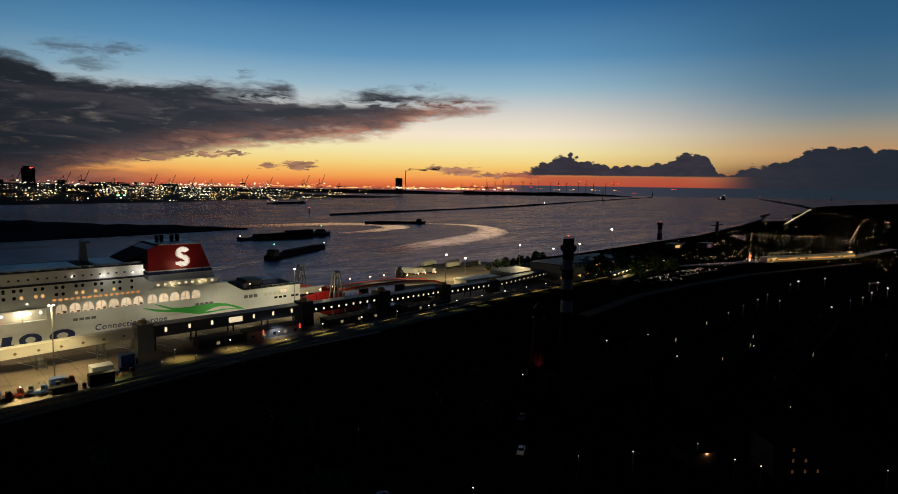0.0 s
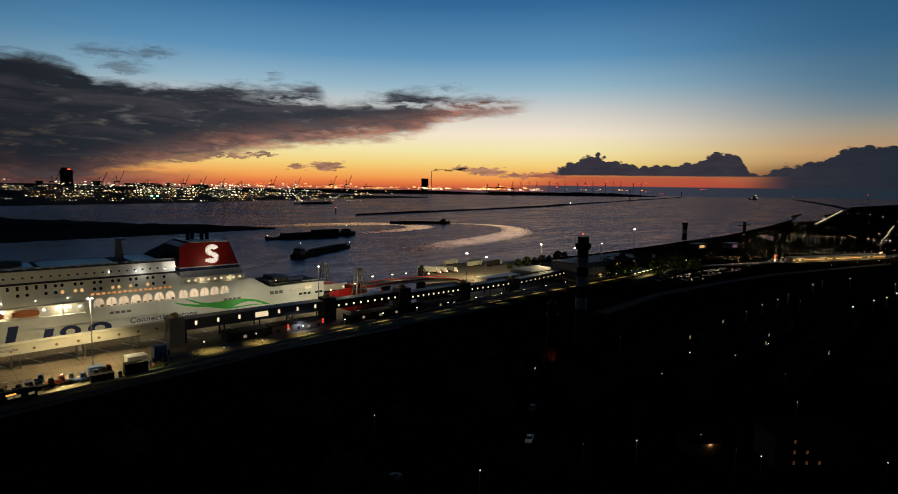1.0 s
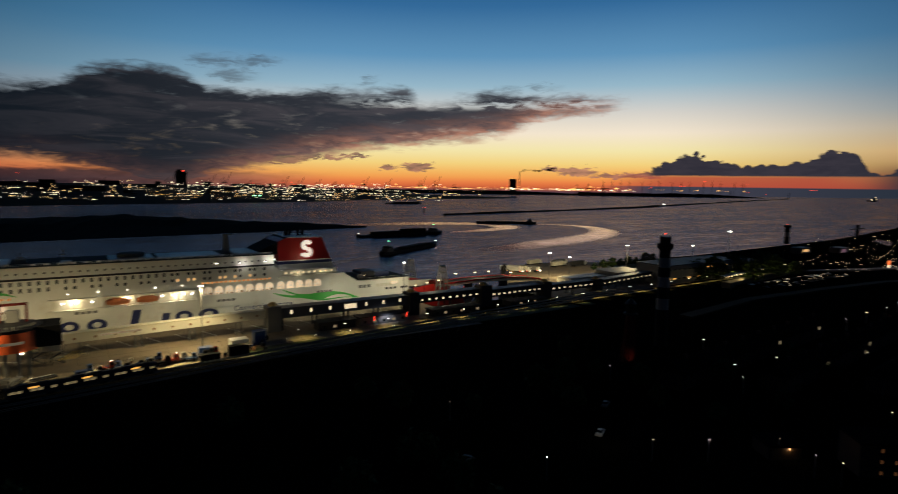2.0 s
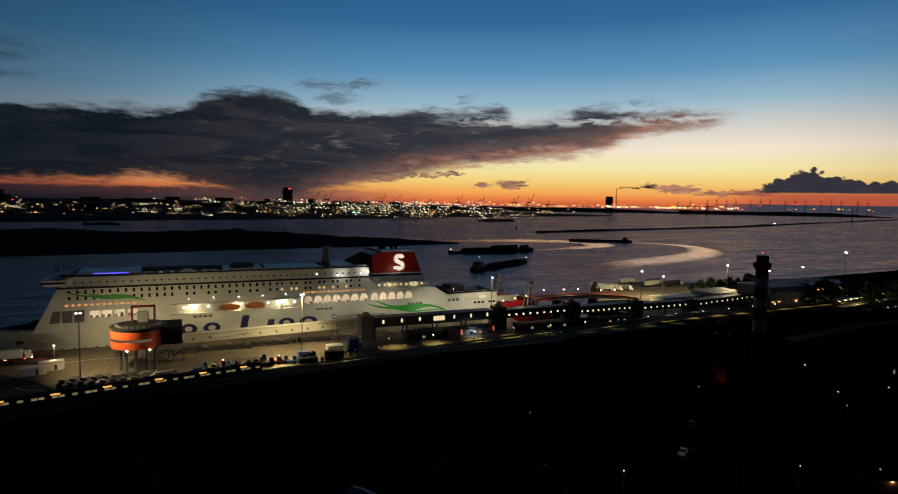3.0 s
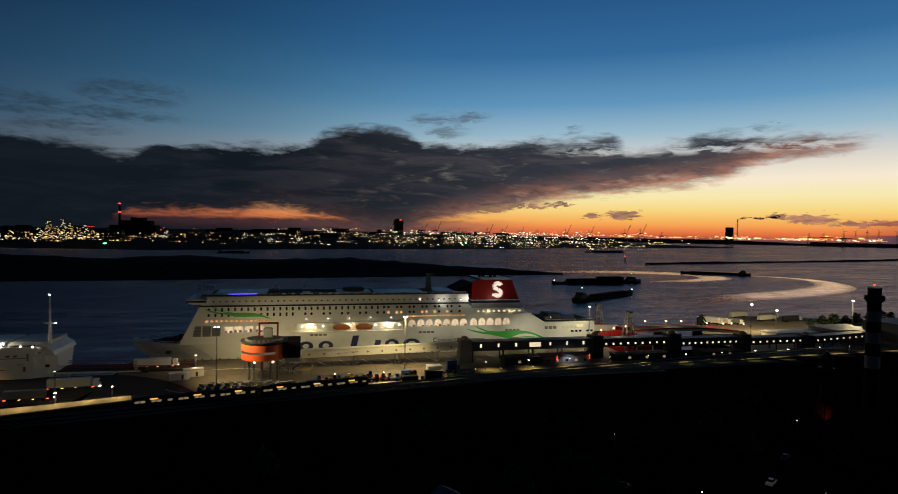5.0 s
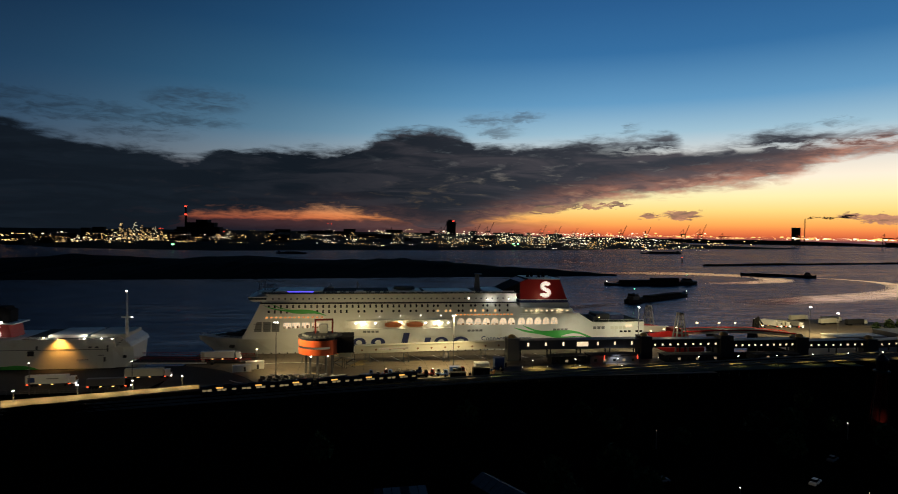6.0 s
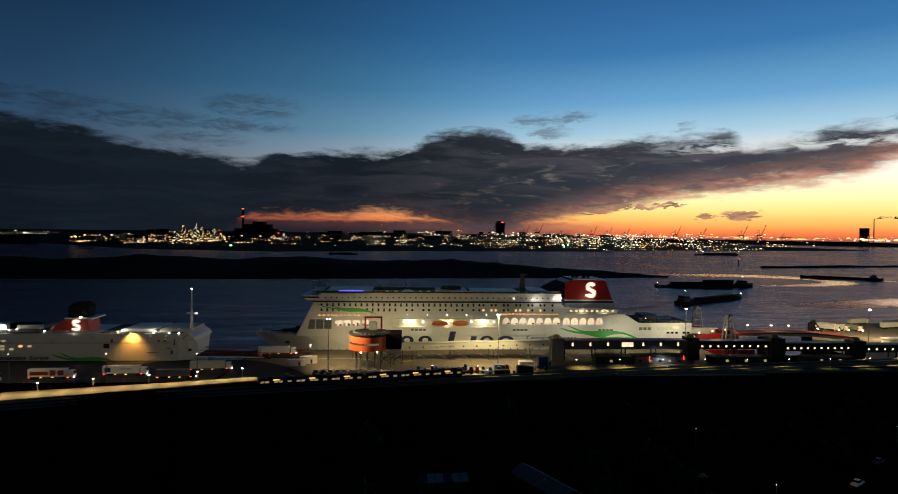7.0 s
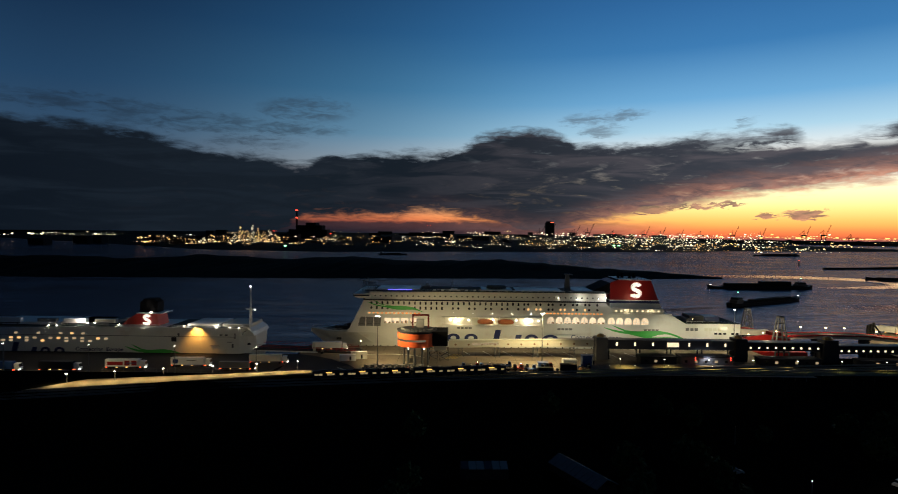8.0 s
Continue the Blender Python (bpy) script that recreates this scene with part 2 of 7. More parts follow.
lamp("verge_light", "SPOT", (88, -57, 6), 3500, (1.0, 0.80, 0.36), 0.25, aim=(88, -58, 0), cone=140)
lamp("verge_light", "SPOT", (108, -58, 6), 7000, (1.0, 0.80, 0.36), 0.25, aim=(112, -58, 0), cone=140)
lamp("gallery_light", "POINT", (176, -1.6, 21.4), 130, WARM, 0.2)
lamp("gallery_light", "POINT", (189, -1.6, 21.4), 130, WARM, 0.2)
lamp("ramp_post_light", "POINT", (29, -25.0, 7.0), 1500, WARM, 0.25)
lamp("gate_light", "SPOT", (205, -41.5, 5.0), 1300, (0.75, 0.80, 1.0), 0.25, aim=(206, -38, 0), cone=140)
for x, z in ((270, 11), (300, 11), (330, 9)):
    lamp("ramp_light", "POINT", (x, 12, z + 0.6), 4200, WARM, 0.4)
lamp("pontoon_light", "POINT", (252, -6, 12.5), 3200, WARM, 0.4)
lamp("pontoon_light", "POINT", (270, 6, 11.5), 2500, WARM, 0.4)
for x, y in ((470, -60), (505, -55), (540, -49)):
    lamp("station_light", "POINT", (x, y, 6.8), 1800, (1.0, 0.80, 0.34), 0.3)
for i in range(5):
    lamp("street_light", "POINT", (652 + i * 26, -103 - i * 11.0, 9.0), 3400, SODIUM, 0.4)
lamp("lighthouse_lamp", "SPOT", (243.5, -156, 4.4), 130, (1.0, 0.62, 0.45), 0.2, aim=(246, -152, 7), cone=50)
lamp("garage_lamp", "POINT", (217, -223.5, 6.4), 60, WARM, 0.15)
lamp("car_street_lamp", "POINT", (186, -196, 8.8), 90, WARM, 0.15)



# ---------------------------------------------------------------- materials
def surface(name, colour, rough=0.6, metal=0.0, vary=0.18, scale=0.6, bump=0.15, fine=9.0, rand=0.0, dirt=None, gloss=0.5):
    """A surface with broad stains and fine grain."""
    m = bpy.data.materials.new(name)
    m.use_nodes = True
    N = Nodes(m.node_tree)
    b = N.add("ShaderNodeBsdfPrincipled")
    co = N.add("ShaderNodeTexCoord").outputs["Object"]
    broad = N.noise(co, scale, 5.0, 0.6)
    grain = N.noise(co, fine, 3.0, 0.6)
    k = N.math("ADD", N.math("MULTIPLY", N.math("SUBTRACT", broad, 0.5), 2.2 * vary), N.math("MULTIPLY", N.math("SUBTRACT", grain, 0.5), vary))
    if rand:
        info = N.add("ShaderNodeObjectInfo").outputs["Random"]
        k = N.math("ADD", k, N.math("MULTIPLY", N.math("SUBTRACT", info, 0.5), rand))
    hsv = N.add("ShaderNodeHueSaturation")
    hsv.inputs["Color"].default_value = (*colour, 1)
    N.put(hsv.inputs["Value"], N.math("ADD", 1.0, k))
    col = hsv.outputs[0]
    if dirt:
        col = N.mix(N.span(broad, 0.52, 0.74, 0, 0.6), col, (*dirt, 1))
    N.link(col, b.inputs["Base Color"])
    N.put(b.inputs["Roughness"], N.span(broad, 0.2, 0.8, max(rough - 0.1, 0.02), min(rough + 0.12, 1)))
    b.inputs["Metallic"].default_value = metal
    b.inputs["Specular IOR Level"].default_value = gloss
    if bump:
        bp = N.add("ShaderNodeBump")
        bp.inputs["Strength"].default_value, bp.inputs["Distance"].default_value = bump, 0.05
        N.link(grain, bp.inputs["Height"])
        N.link(bp.outputs[0], b.inputs["Normal"])
    out = N.add("ShaderNodeOutputMaterial")
    N.link(b.outputs[0], out.inputs[0])
    return m


def glowing(name, colour, strength, vary=0.5, scale=0.9):
    """Lit glass, a lamp's face, or a surface given its own glow."""
    m = bpy.data.materials.new(name)
    m.use_nodes = True
    m.cycles.emission_sampling = "NONE"
    N = Nodes(m.node_tree)
    em = N.add("ShaderNodeEmission")
    co = N.add("ShaderNodeTexCoord").outputs["Object"]
    r = N.add("ShaderNodeObjectInfo").outputs["Random"]
    g = N.add("ShaderNodeNewGeometry").outputs["Random Per Island"]
    k = N.math("ADD", N.math("MULTIPLY", N.noise(co, scale, 2.0), 0.6), N.math("MULTIPLY", N.math("ADD", r, g), 0.35))
    em.inputs[0].default_value = (*colour, 1)
    N.put(em.inputs[1], N.math("MULTIPLY", strength, N.math("ADD", 1.0 - vary, N.math("MULTIPLY", k, 2 * vary))))
    out = N.add("ShaderNodeOutputMaterial")
    N.link(em.outputs[0], out.inputs[0])
    return m


def make_water(name, calm=False):
    """Dark water under a rippled gloss; calm: a smoother band, torn at its edges."""
    m = bpy.data.materials.new(name)
    m.use_nodes = True
    N = Nodes(m.node_tree)
    body, shine, mixed, fres = (N.add(k) for k in ("ShaderNodeBsdfDiffuse", "ShaderNodeBsdfGlossy", "ShaderNodeMixShader", "ShaderNodeFresnel"))
    body.inputs["Color"].default_value = (0.006, 0.010, 0.015, 1)
    # pink tint puts the dusk colour of the reflections into the gloss itself
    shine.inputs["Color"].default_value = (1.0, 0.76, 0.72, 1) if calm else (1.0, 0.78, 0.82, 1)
    fres.inputs["IOR"].default_value = 1.333
    co = N.add("ShaderNodeTexCoord").outputs["Object"]
    mp = N.add("ShaderNodeMapping")
    mp.inputs["Scale"].default_value = (0.004, 0.016, 1)
    mp.inputs["Rotation"].default_value = (0, 0, 0.35)
    N.link(co, mp.inputs[0])
    slick = N.span(N.noise(mp.outputs[0], 1.0, 7.0, 0.62, 1.6), 0.40, 0.64)
    mp2 = N.add("ShaderNodeMapping")
    mp2.inputs["Scale"].default_value = (0.035, 0.075, 1)
    mp2.inputs["Rotation"].default_value = (0, 0, 0.5)
    N.link(co, mp2.inputs[0])
    w1 = N.noise(mp2.outputs[0], 1.0, 5.0, 0.62, 0.5)
    w2 = N.noise(co, 0.30, 3.0, 0.6)
    h = N.math("ADD", N.math("MULTIPLY", w1, 1.2), N.math("MULTIPLY", w2, 0.22))
    bp = N.add("ShaderNodeBump")
    bp.inputs["Distance"].default_value = 1.0
    if calm:
        bp.inputs["Strength"].default_value = 0.10
        shine.inputs["Roughness"].default_value = 0.05
    else:
        N.put(bp.inputs["Strength"], N.math("SUBTRACT", 1.0, N.math("MULTIPLY", slick, 0.55)))
        N.put(shine.inputs["Roughness"], N.math("SUBTRACT", 0.25, N.math("MULTIPLY", slick, 0.12)))
    N.link(h, bp.inputs["Height"])
    for n in (body, shine, fres):
        N.link(bp.outputs[0], n.inputs["Normal"])
    mp3 = N.add("ShaderNodeMapping")
    mp3.inputs["Scale"].default_value = (0.045, 0.11, 1)
    mp3.inputs["Rotation"].default_value = (0, 0, 0.55)
    N.link(co, mp3.inputs[0])
    ripple = N.span(N.noise(mp3.outputs[0], 1.0, 7.0, 0.68, 0.8), 0.28, 0.72, 0.70, 1.32)
    sheen = N.math("POWER", fres.outputs[0], 1.0 if calm else 2.0)
    sheen = sheen if calm else N.math("MINIMUM", sheen, 0.37)
    N.put(mixed.inputs[0], N.math("MULTIPLY", sheen, N.math("MULTIPLY", ripple, 1.05 if calm else 0.62)))
    N.link(body.outputs[0], mixed.inputs[1])
    N.link(shine.outputs[0], mixed.inputs[2])
    out = N.add("ShaderNodeOutputMaterial")
    if calm:
        fade = N.add("ShaderNodeAttribute")
        fade.attribute_name = "fade"
        tr, mx = N.add("ShaderNodeBsdfTransparent"), N.add("ShaderNodeMixShader")
        torn = N.span(N.noise(mp2.outputs[0], 0.5, 7.0, 0.66, 1.8), 0.22, 0.54)
        N.put(mx.inputs[0], N.math("MULTIPLY", fade.outputs["Fac"], torn))
        N.link(tr.outputs[0], mx.inputs[1])
        N.link(mixed.outputs[0], mx.inputs[2])
        N.link(mx.outputs[0], out.inputs[0])
    else:
        N.link(mixed.outputs[0], out.inputs[0])
    return m


M = {}
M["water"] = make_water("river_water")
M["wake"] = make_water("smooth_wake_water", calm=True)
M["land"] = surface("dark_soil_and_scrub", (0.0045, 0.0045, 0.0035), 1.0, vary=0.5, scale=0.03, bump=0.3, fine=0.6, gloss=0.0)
M["dune"] = surface("dark_dune_grass", (0.009, 0.010, 0.007), 0.95, vary=0.5, scale=0.05, bump=0.4, fine=0.5, gloss=0.03)
M["quay"] = surface("worn_concrete_quay", (0.18, 0.145, 0.10), 0.85, vary=0.45, scale=0.09, bump=0.2, fine=1.2, dirt=(0.06, 0.05, 0.038))
M["asphalt"] = surface("asphalt", (0.05, 0.049, 0.046), 0.85, vary=0.3, scale=0.1, fine=3.0, gloss=0.12)
M["hull"] = surface("white_ship_paint", (0.72, 0.72, 0.66), 0.38, vary=0.07, scale=0.12, bump=0.04, fine=1.5, dirt=(0.55, 0.50, 0.40))
M["deck"] = surface("grey_green_deck", (0.07, 0.08, 0.075), 0.9, vary=0.2, gloss=0.1)
M["navy"] = surface("navy_paint", (0.012, 0.022, 0.10), 0.4, vary=0.1)
M["red"] = surface("red_paint", (0.34, 0.014, 0.011), 0.42, vary=0.12, scale=0.2)
M["white"] = surface("white_paint", (0.8, 0.8, 0.77), 0.45, vary=0.06)
M["green"] = surface("green_ribbon_paint", (0.05, 0.44, 0.06), 0.4, vary=0.1)
M["black"] = surface("black_steel", (0.012, 0.012, 0.013), 0.9, vary=0.3, gloss=0.12)
M["steel"] = surface("galvanised_steel", (0.16, 0.16, 0.155), 0.6, 0.4, vary=0.15)
M["dkglass"] = surface("dark_glass", (0.012, 0.015, 0.02), 0.12, vary=0.1, bump=0.0)
M["grey"] = surface("grey_cladding", (0.16, 0.16, 0.155), 0.6, vary=0.15, scale=0.3)
M["dark"] = surface("dark_cladding", (0.035, 0.036, 0.04), 0.55, vary=0.2, scale=0.3, gloss=0.12)
M["grey2"] = surface("slate_cladding", (0.10, 0.10, 0.105), 0.6, vary=0.15, scale=0.3)
M["brown"] = surface("brown_tinted_glass", (0.22, 0.12, 0.06), 0.3, vary=0.1)
M["orange"] = surface("orange_panels", (0.70, 0.11, 0.025), 0.5, vary=0.08, scale=0.4)
M["cream"] = surface("cream_cladding", (0.62, 0.60, 0.50), 0.5, vary=0.08, scale=0.25)
M["boat"] = surface("orange_lifeboat", (0.50, 0.16, 0.06), 0.4, vary=0.1)
M["win_warm"] = glowing("lit_cabin_window", (1.0, 0.56, 0.22), 0.66)
M["arch"] = glowing("lit_lounge_window", (1.0, 0.74, 0.46), 0.60, 0.9, 0.55)
M["win_amber"] = glowing("amber_cabin_window", (1.0, 0.42, 0.13), 0.50, 0.8)
M["win_white"] = glowing("lit_bright_window", (1.0, 0.80, 0.50), 0.85)
M["win_dim"] = glowing("dim_window", (1.0, 0.75, 0.45), 0.22)
M["bulb"] = glowing("lamp_face", (1.0, 0.92, 0.78), 7.0, 0.15)
M["oldroad"] = surface("worn_dark_road", (0.018, 0.017, 0.015), 0.95, vary=0.6, scale=0.08, gloss=0.05)
M["iron_red"] = surface("old_red_iron", (0.11, 0.014, 0.011), 0.8, vary=0.3, gloss=0.1)
# white bands coloured grey: their unlit dusk shade is put into the paint
M["bandgrey"] = surface("dusk_grey_band_paint", (0.30, 0.28, 0.27), 0.8, vary=0.3, gloss=0.1)
M["win_slot"] = glowing("dim_slot_window", (1.0, 0.78, 0.5), 0.10, 0.9, 0.8)
M["sign_amber"] = glowing("amber_train_sign", (1.0, 0.48, 0.10), 0.95, 0.3)
M["grassy"] = surface("lit_grass", (0.03, 0.045, 0.014), 0.95, vary=0.4, scale=0.3)
M["bark"] = surface("bark", (0.05, 0.04, 0.03), 0.9, gloss=0.12)
M["leaf"] = surface("leaves", (0.035, 0.06, 0.018), 0.9, vary=0.5, scale=1.5, bump=0, gloss=0.12)
M["brick"] = surface("dark_brick", (0.07, 0.04, 0.03), 0.9, vary=0.3, scale=0.5, fine=6, gloss=0.12)
M["rooftile"] = surface("dark_roof_tiles", (0.012, 0.0105, 0.010), 1.0, vary=0.3, scale=0.8, gloss=0.0)
M["wood"] = surface("brown_timber", (0.18, 0.09, 0.04), 0.8, vary=0.3)
M["zinc"] = surface("weathered_zinc", (0.24, 0.24, 0.23), 0.7, 0.15, vary=0.25, gloss=0.2)
M["barge_hull"] = surface("dark_barge_paint", (0.012, 0.013, 0.018), 0.6, vary=0.3, gloss=0.12)
M["barge_house"] = surface("grey_barge_house", (0.06, 0.06, 0.065), 0.6, vary=0.3)
M["farwall"] = surface("dark_far_wall", (0.010, 0.010, 0.012), 0.9, vary=0.3, scale=0.05, bump=0, gloss=0.12)
# wall that glows by itself in place of light falling on it
M["glowwall"] = glowing("glowing_pale_wall", (1.0, 0.85, 0.6), 0.35, 0.3, 0.05)
M["smoke"] = surface("dark_smoke", (0.05, 0.035, 0.035), 1.0, vary=0.3, bump=0, gloss=0.12)
M["sodium_win"] = glowing("amber_window", (1.0, 0.48, 0.13), 0.85, 0.7)
M["win_ember"] = glowing("dim_red_window", (1.0, 0.40, 0.15), 0.05, 0.5)
M["mauve"] = glowing("mauve_panel", (0.55, 0.30, 0.45), 0.25, 0.3)
M["bulb_town"] = glowing("town_lamp_face", (1.0, 0.76, 0.46), 1.5, 0.6)
M["city_warm"] = glowing("warm_city_lamp", (1.0, 0.62, 0.25), 1.6, 0.6)
M["city_white"] = glowing("white_city_lamp", (1.0, 0.84, 0.56), 1.6, 0.6)
M["city_amber"] = glowing("amber_city_lamp", (1.0, 0.50, 0.14), 1.3, 0.6)
M["bulb_warm"] = glowing("warm_lamp_face", (1.0, 0.74, 0.40), 4.0, 0.3)
M["bulb_red"] = glowing("red_lamp_face", (1.0, 0.06, 0.03), 2.5, 0.2)
M["bulb_green"] = glowing("green_lamp_face", (0.25, 1.0, 0.40), 4.0, 0.2)
M["bulb_blue"] = glowing("blue_strip_light", (0.10, 0.08, 1.0), 2.2, 0.2)
M["sodium"] = glowing("sodium_lamp_face", (1.0, 0.55, 0.16), 2.6, 0.3)


# ---------------------------------------------------------------- builders
class Mesh:
    """Collects boxes, prisms and tubes for one mesh."""

    def __init__(self):
        self.v, self.f = [], []

    def face_block(self, verts, faces):
        o = len(self.v)
        self.v += [tuple(p) for p in verts]
        self.f += [tuple(i + o for i in f) for f in faces]
        return self

    def box(self, x0, y0, z0, x1, y1, z1, turn=0.0):
        p = [(x, y, z) for z in (z0, z1) for x, y in ((x0, y0), (x1, y0), (x1, y1), (x0, y1))]
        if turn:
            cx, cy, c, s = (x0 + x1) / 2, (y0 + y1) / 2, math.cos(radians(turn)), math.sin(radians(turn))
            p = [(cx + (x - cx) * c - (y - cy) * s, cy + (x - cx) * s + (y - cy) * c, z) for x, y, z in p]
        return self.face_block(p, [(3, 2, 1, 0), (4, 5, 6, 7), (0, 1, 5, 4), (1, 2, 6, 5), (2, 3, 7, 6), (3, 0, 4, 7)])

    def prism(self, poly, axis, a, b):
        """A polygon (two coordinates) drawn out along an axis from a to b."""
        put = {"y": lambda u, v, w: (u, w, v), "z": lambda u, v, w: (u, v, w), "x": lambda u, v, w: (w, u, v)}[axis]
        n = len(poly)
        v = [put(*q, a) for q in poly] + [put(*q, b) for q in poly]
        f = [tuple(range(n)), tuple(range(2 * n - 1, n - 1, -1))] + [((i + 1) % n, i, n + i, n + (i + 1) % n) for i in range(n)]
        return self.face_block(v, f)

    def tube(self, a, b, r0, r1=None, n=8):
        a, b = Vector(a), Vector(b)
        r1 = r0 if r1 is None else r1
        q = (b - a).to_track_quat("Z", "Y").to_matrix()
        ring = [Vector((math.cos(2 * math.pi * i / n), math.sin(2 * math.pi * i / n), 0)) for i in range(n)]
        v = [a + q @ (p * r0) for p in ring] + [b + q @ (p * r1) for p in ring]
        f = [tuple(range(n))[::-1], tuple(range(n, 2 * n))] + [(i, (i + 1) % n, n + (i + 1) % n, n + i) for i in range(n)]
        return self.face_block(v, f)

    def ball(self, c, r, squash=1.0, n=8, m=5, half=False):
        v, f = [], []
        lo = 0.0 if half else -math.pi / 2
        for j in range(m + 1):
            a = lo + (math.pi / 2 - lo) * j / m
            for i in range(n):
                t = 2 * math.pi * i / n
                v.append((c[0] + r * math.cos(a) * math.cos(t), c[1] + r * math.cos(a) * math.sin(t), c[2] + r * squash * math.sin(a)))
        for j in range(m):
            f += [(j * n + i, j * n + (i + 1) % n, (j + 1) * n + (i + 1) % n, (j + 1) * n + i) for i in range(n)]
        return self.face_block(v, f)

    def loft(self, rings, closed=True):
        n = len(rings[0])
        v = [p for r in rings for p in r]
        f = []
        for j in range(len(rings) - 1):
            for i in range(n if closed else n - 1):
                k = (i + 1) % n
                f.append((j * n + i, j * n + k, (j + 1) * n + k, (j + 1) * n + i))
        if closed:
            f += [tuple(range(n))[::-1], tuple(range((len(rings) - 1) * n, len(rings) * n))]
        return self.face_block(v, f)

    def data(self, name, material, bevel=0.0, smooth=False):
        me = bpy.data.meshes.new(name)
        me.from_pydata(self.v, [], self.f)
        bm = bmesh.new()
        bm.from_mesh(me)
        bmesh.ops.recalc_face_normals(bm, faces=bm.faces)
        if bevel:
            bmesh.ops.bevel(bm, geom=bm.edges[:], offset=bevel, segments=2, affect="EDGES", clamp_overlap=True)
        if smooth:
            for f in bm.faces:
                f.smooth = True
        bm.to_mesh(me)
        bm.free()
        me.materials.append(material)
        return me


def thing(name, place=(0, 0, 0), label="", category="", group="", turn=0.0):
    ob = new(name)
    ob.empty_display_size = 0.5
    ob.matrix_basis = pose(*place, 0, 0, turn)
    return tagged(ob, label, category, group)


def part(name, mesh, material, parent, label="", place=None, turn=None, bevel=0.0, smooth=False):
    """One mesh object under a thing or a part. mesh: a Mesh, or mesh data made before."""
    me = mesh.data(name, material, bevel, smooth) if isinstance(mesh, Mesh) else mesh
    ob = new(name, me)
    ob.parent = parent
    if place is not None:
        ob.matrix_basis = pose(*place, *(turn or (0, 0, 0)))
    return tagged(ob, label)


def solid(name, mesh, material, label="", category="", kind="", group="", bevel=0.0, smooth=False):
    return tagged(new(name, mesh.data(name, material, bevel, smooth)), label, category, group, kind)


# ---------------------------------------------------------------- ground, water and shores
WATER = -4.0
QUAY_EDGE = [(-4800, -27), (-40, -27), (-4, -27), (-3.5, -2.5), (246, -2.5), (246.5, -20), (318, -20), (318.5, 14), (345, 44), (362, 62), (410, 96), (445, 90), (476, 70), (600, 66), (946, 93), (1250, 146), (1557, 211),
             (2009, 261), (2400, 330), (2821, 430), (3300, 430), (4800, 300)]


def edge_at(x):
    for (xa, ya), (xb, yb) in zip(QUAY_EDGE, QUAY_EDGE[1:]):
        if xa <= x <= xb:
            return ya + (yb - ya) * (x - xa) / (xb - xa)
    return 0.0


def land_z(x, y):
    """The quay lies level; the ground behind it rises to the railway and the town."""
    k = min(max((-72.0 - y) / 16.0, 0), 1)
    far = min(max((x - 560) / 200, 0), 1)
    return 3.7 * max(k * k * (3 - 2 * k), far * min(max((edge_at(x) - y) / 25.0, 0), 1))


def build_land():
    xs = sorted({p[0] for p in QUAY_EDGE} | set(range(-300, 900, 30)) | set(range(900, 4800, 150)) | set(range(-4800, -300, 300)))
    offs = [0, 6, 12, 18, 25, 35, 45, 50, 56, 62, 68, 75, 84, 95, 110, 130, 160, 200, 240, 300, 500, 1000, 2000, 3500]
    v, f = [], []
    for x in xs:
        e = edge_at(x)
        v.append((x, e, WATER - 3))
        for o in offs:
            y = e - o
            z = land_z(x, y)
            if y < -95:
                z += 0.8 * (noise.noise((x * 0.02, y * 0.02, 0)))
            v.append((x, y, z))
    n = len(offs) + 1
    for i in range(len(xs) - 1):
        for j in range(n - 1):
            f.append((i * n + j, (i + 1) * n + j, (i + 1) * n + j + 1, i * n + j + 1))
    m = Mesh()
    m.face_block(v, f)
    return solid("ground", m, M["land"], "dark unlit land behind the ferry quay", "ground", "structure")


build_land()


def shore(name, front, back, height, label, material="dune", rows=7, rough=0.35, kind="structure", cat="land", rise=0.0):
    """Land between two lines of points, humped between them, or rising to its back."""
    def at(line, k):
        seg = [math.dist(a, b) for a, b in zip(line, line[1:])]
        d, i = k * sum(seg), 0
        while i < len(seg) - 1 and d > seg[i]:
            d -= seg[i]
            i += 1
        t = d / seg[i]
        return Vector(line[i]).lerp(Vector(line[i + 1]), t)
    n = 90
    v, f = [], []
    for i in range(n + 1):
        a, b = at(front, i / n), at(back, i / n)
        for j in range(rows + 1):
            q = a.lerp(b, j / rows)
            hump = min(1.0, 2.6 * min(j, rows - j) / rows) * min(1.0, 0.12 + 3.2 * (1 - i / n))
            h = 0 if j in (0, rows) else height * hump * (1 + rough * 2 * noise.noise((q.x * 0.006, q.y * 0.006, 2.0))) * (1 + 0.25 * noise.noise((q.x * 0.05, q.y * 0.05, 5.0)))
            jag = 4 * noise.noise((q.x * 0.03, q.y * 0.03, 9.0)) if j in (0, rows) else 0
            v.append((q.x, q.y + jag, WATER - 0.6 + (0 if j in (0, rows) else max(h, 0.8)) + rise * j / rows * min(1.0, 0.05 + 2.4 * (1 - i / n))))
    for i in range(n):
        for j in range(rows):
            f.append((i * (rows + 1) + j, (i + 1) * (rows + 1) + j, (i + 1) * (rows + 1) + j + 1, i * (rows + 1) + j + 1))
    m = Mesh()
    m.face_block(v, f)
    return solid(name, m, M[material], label, cat, kind)


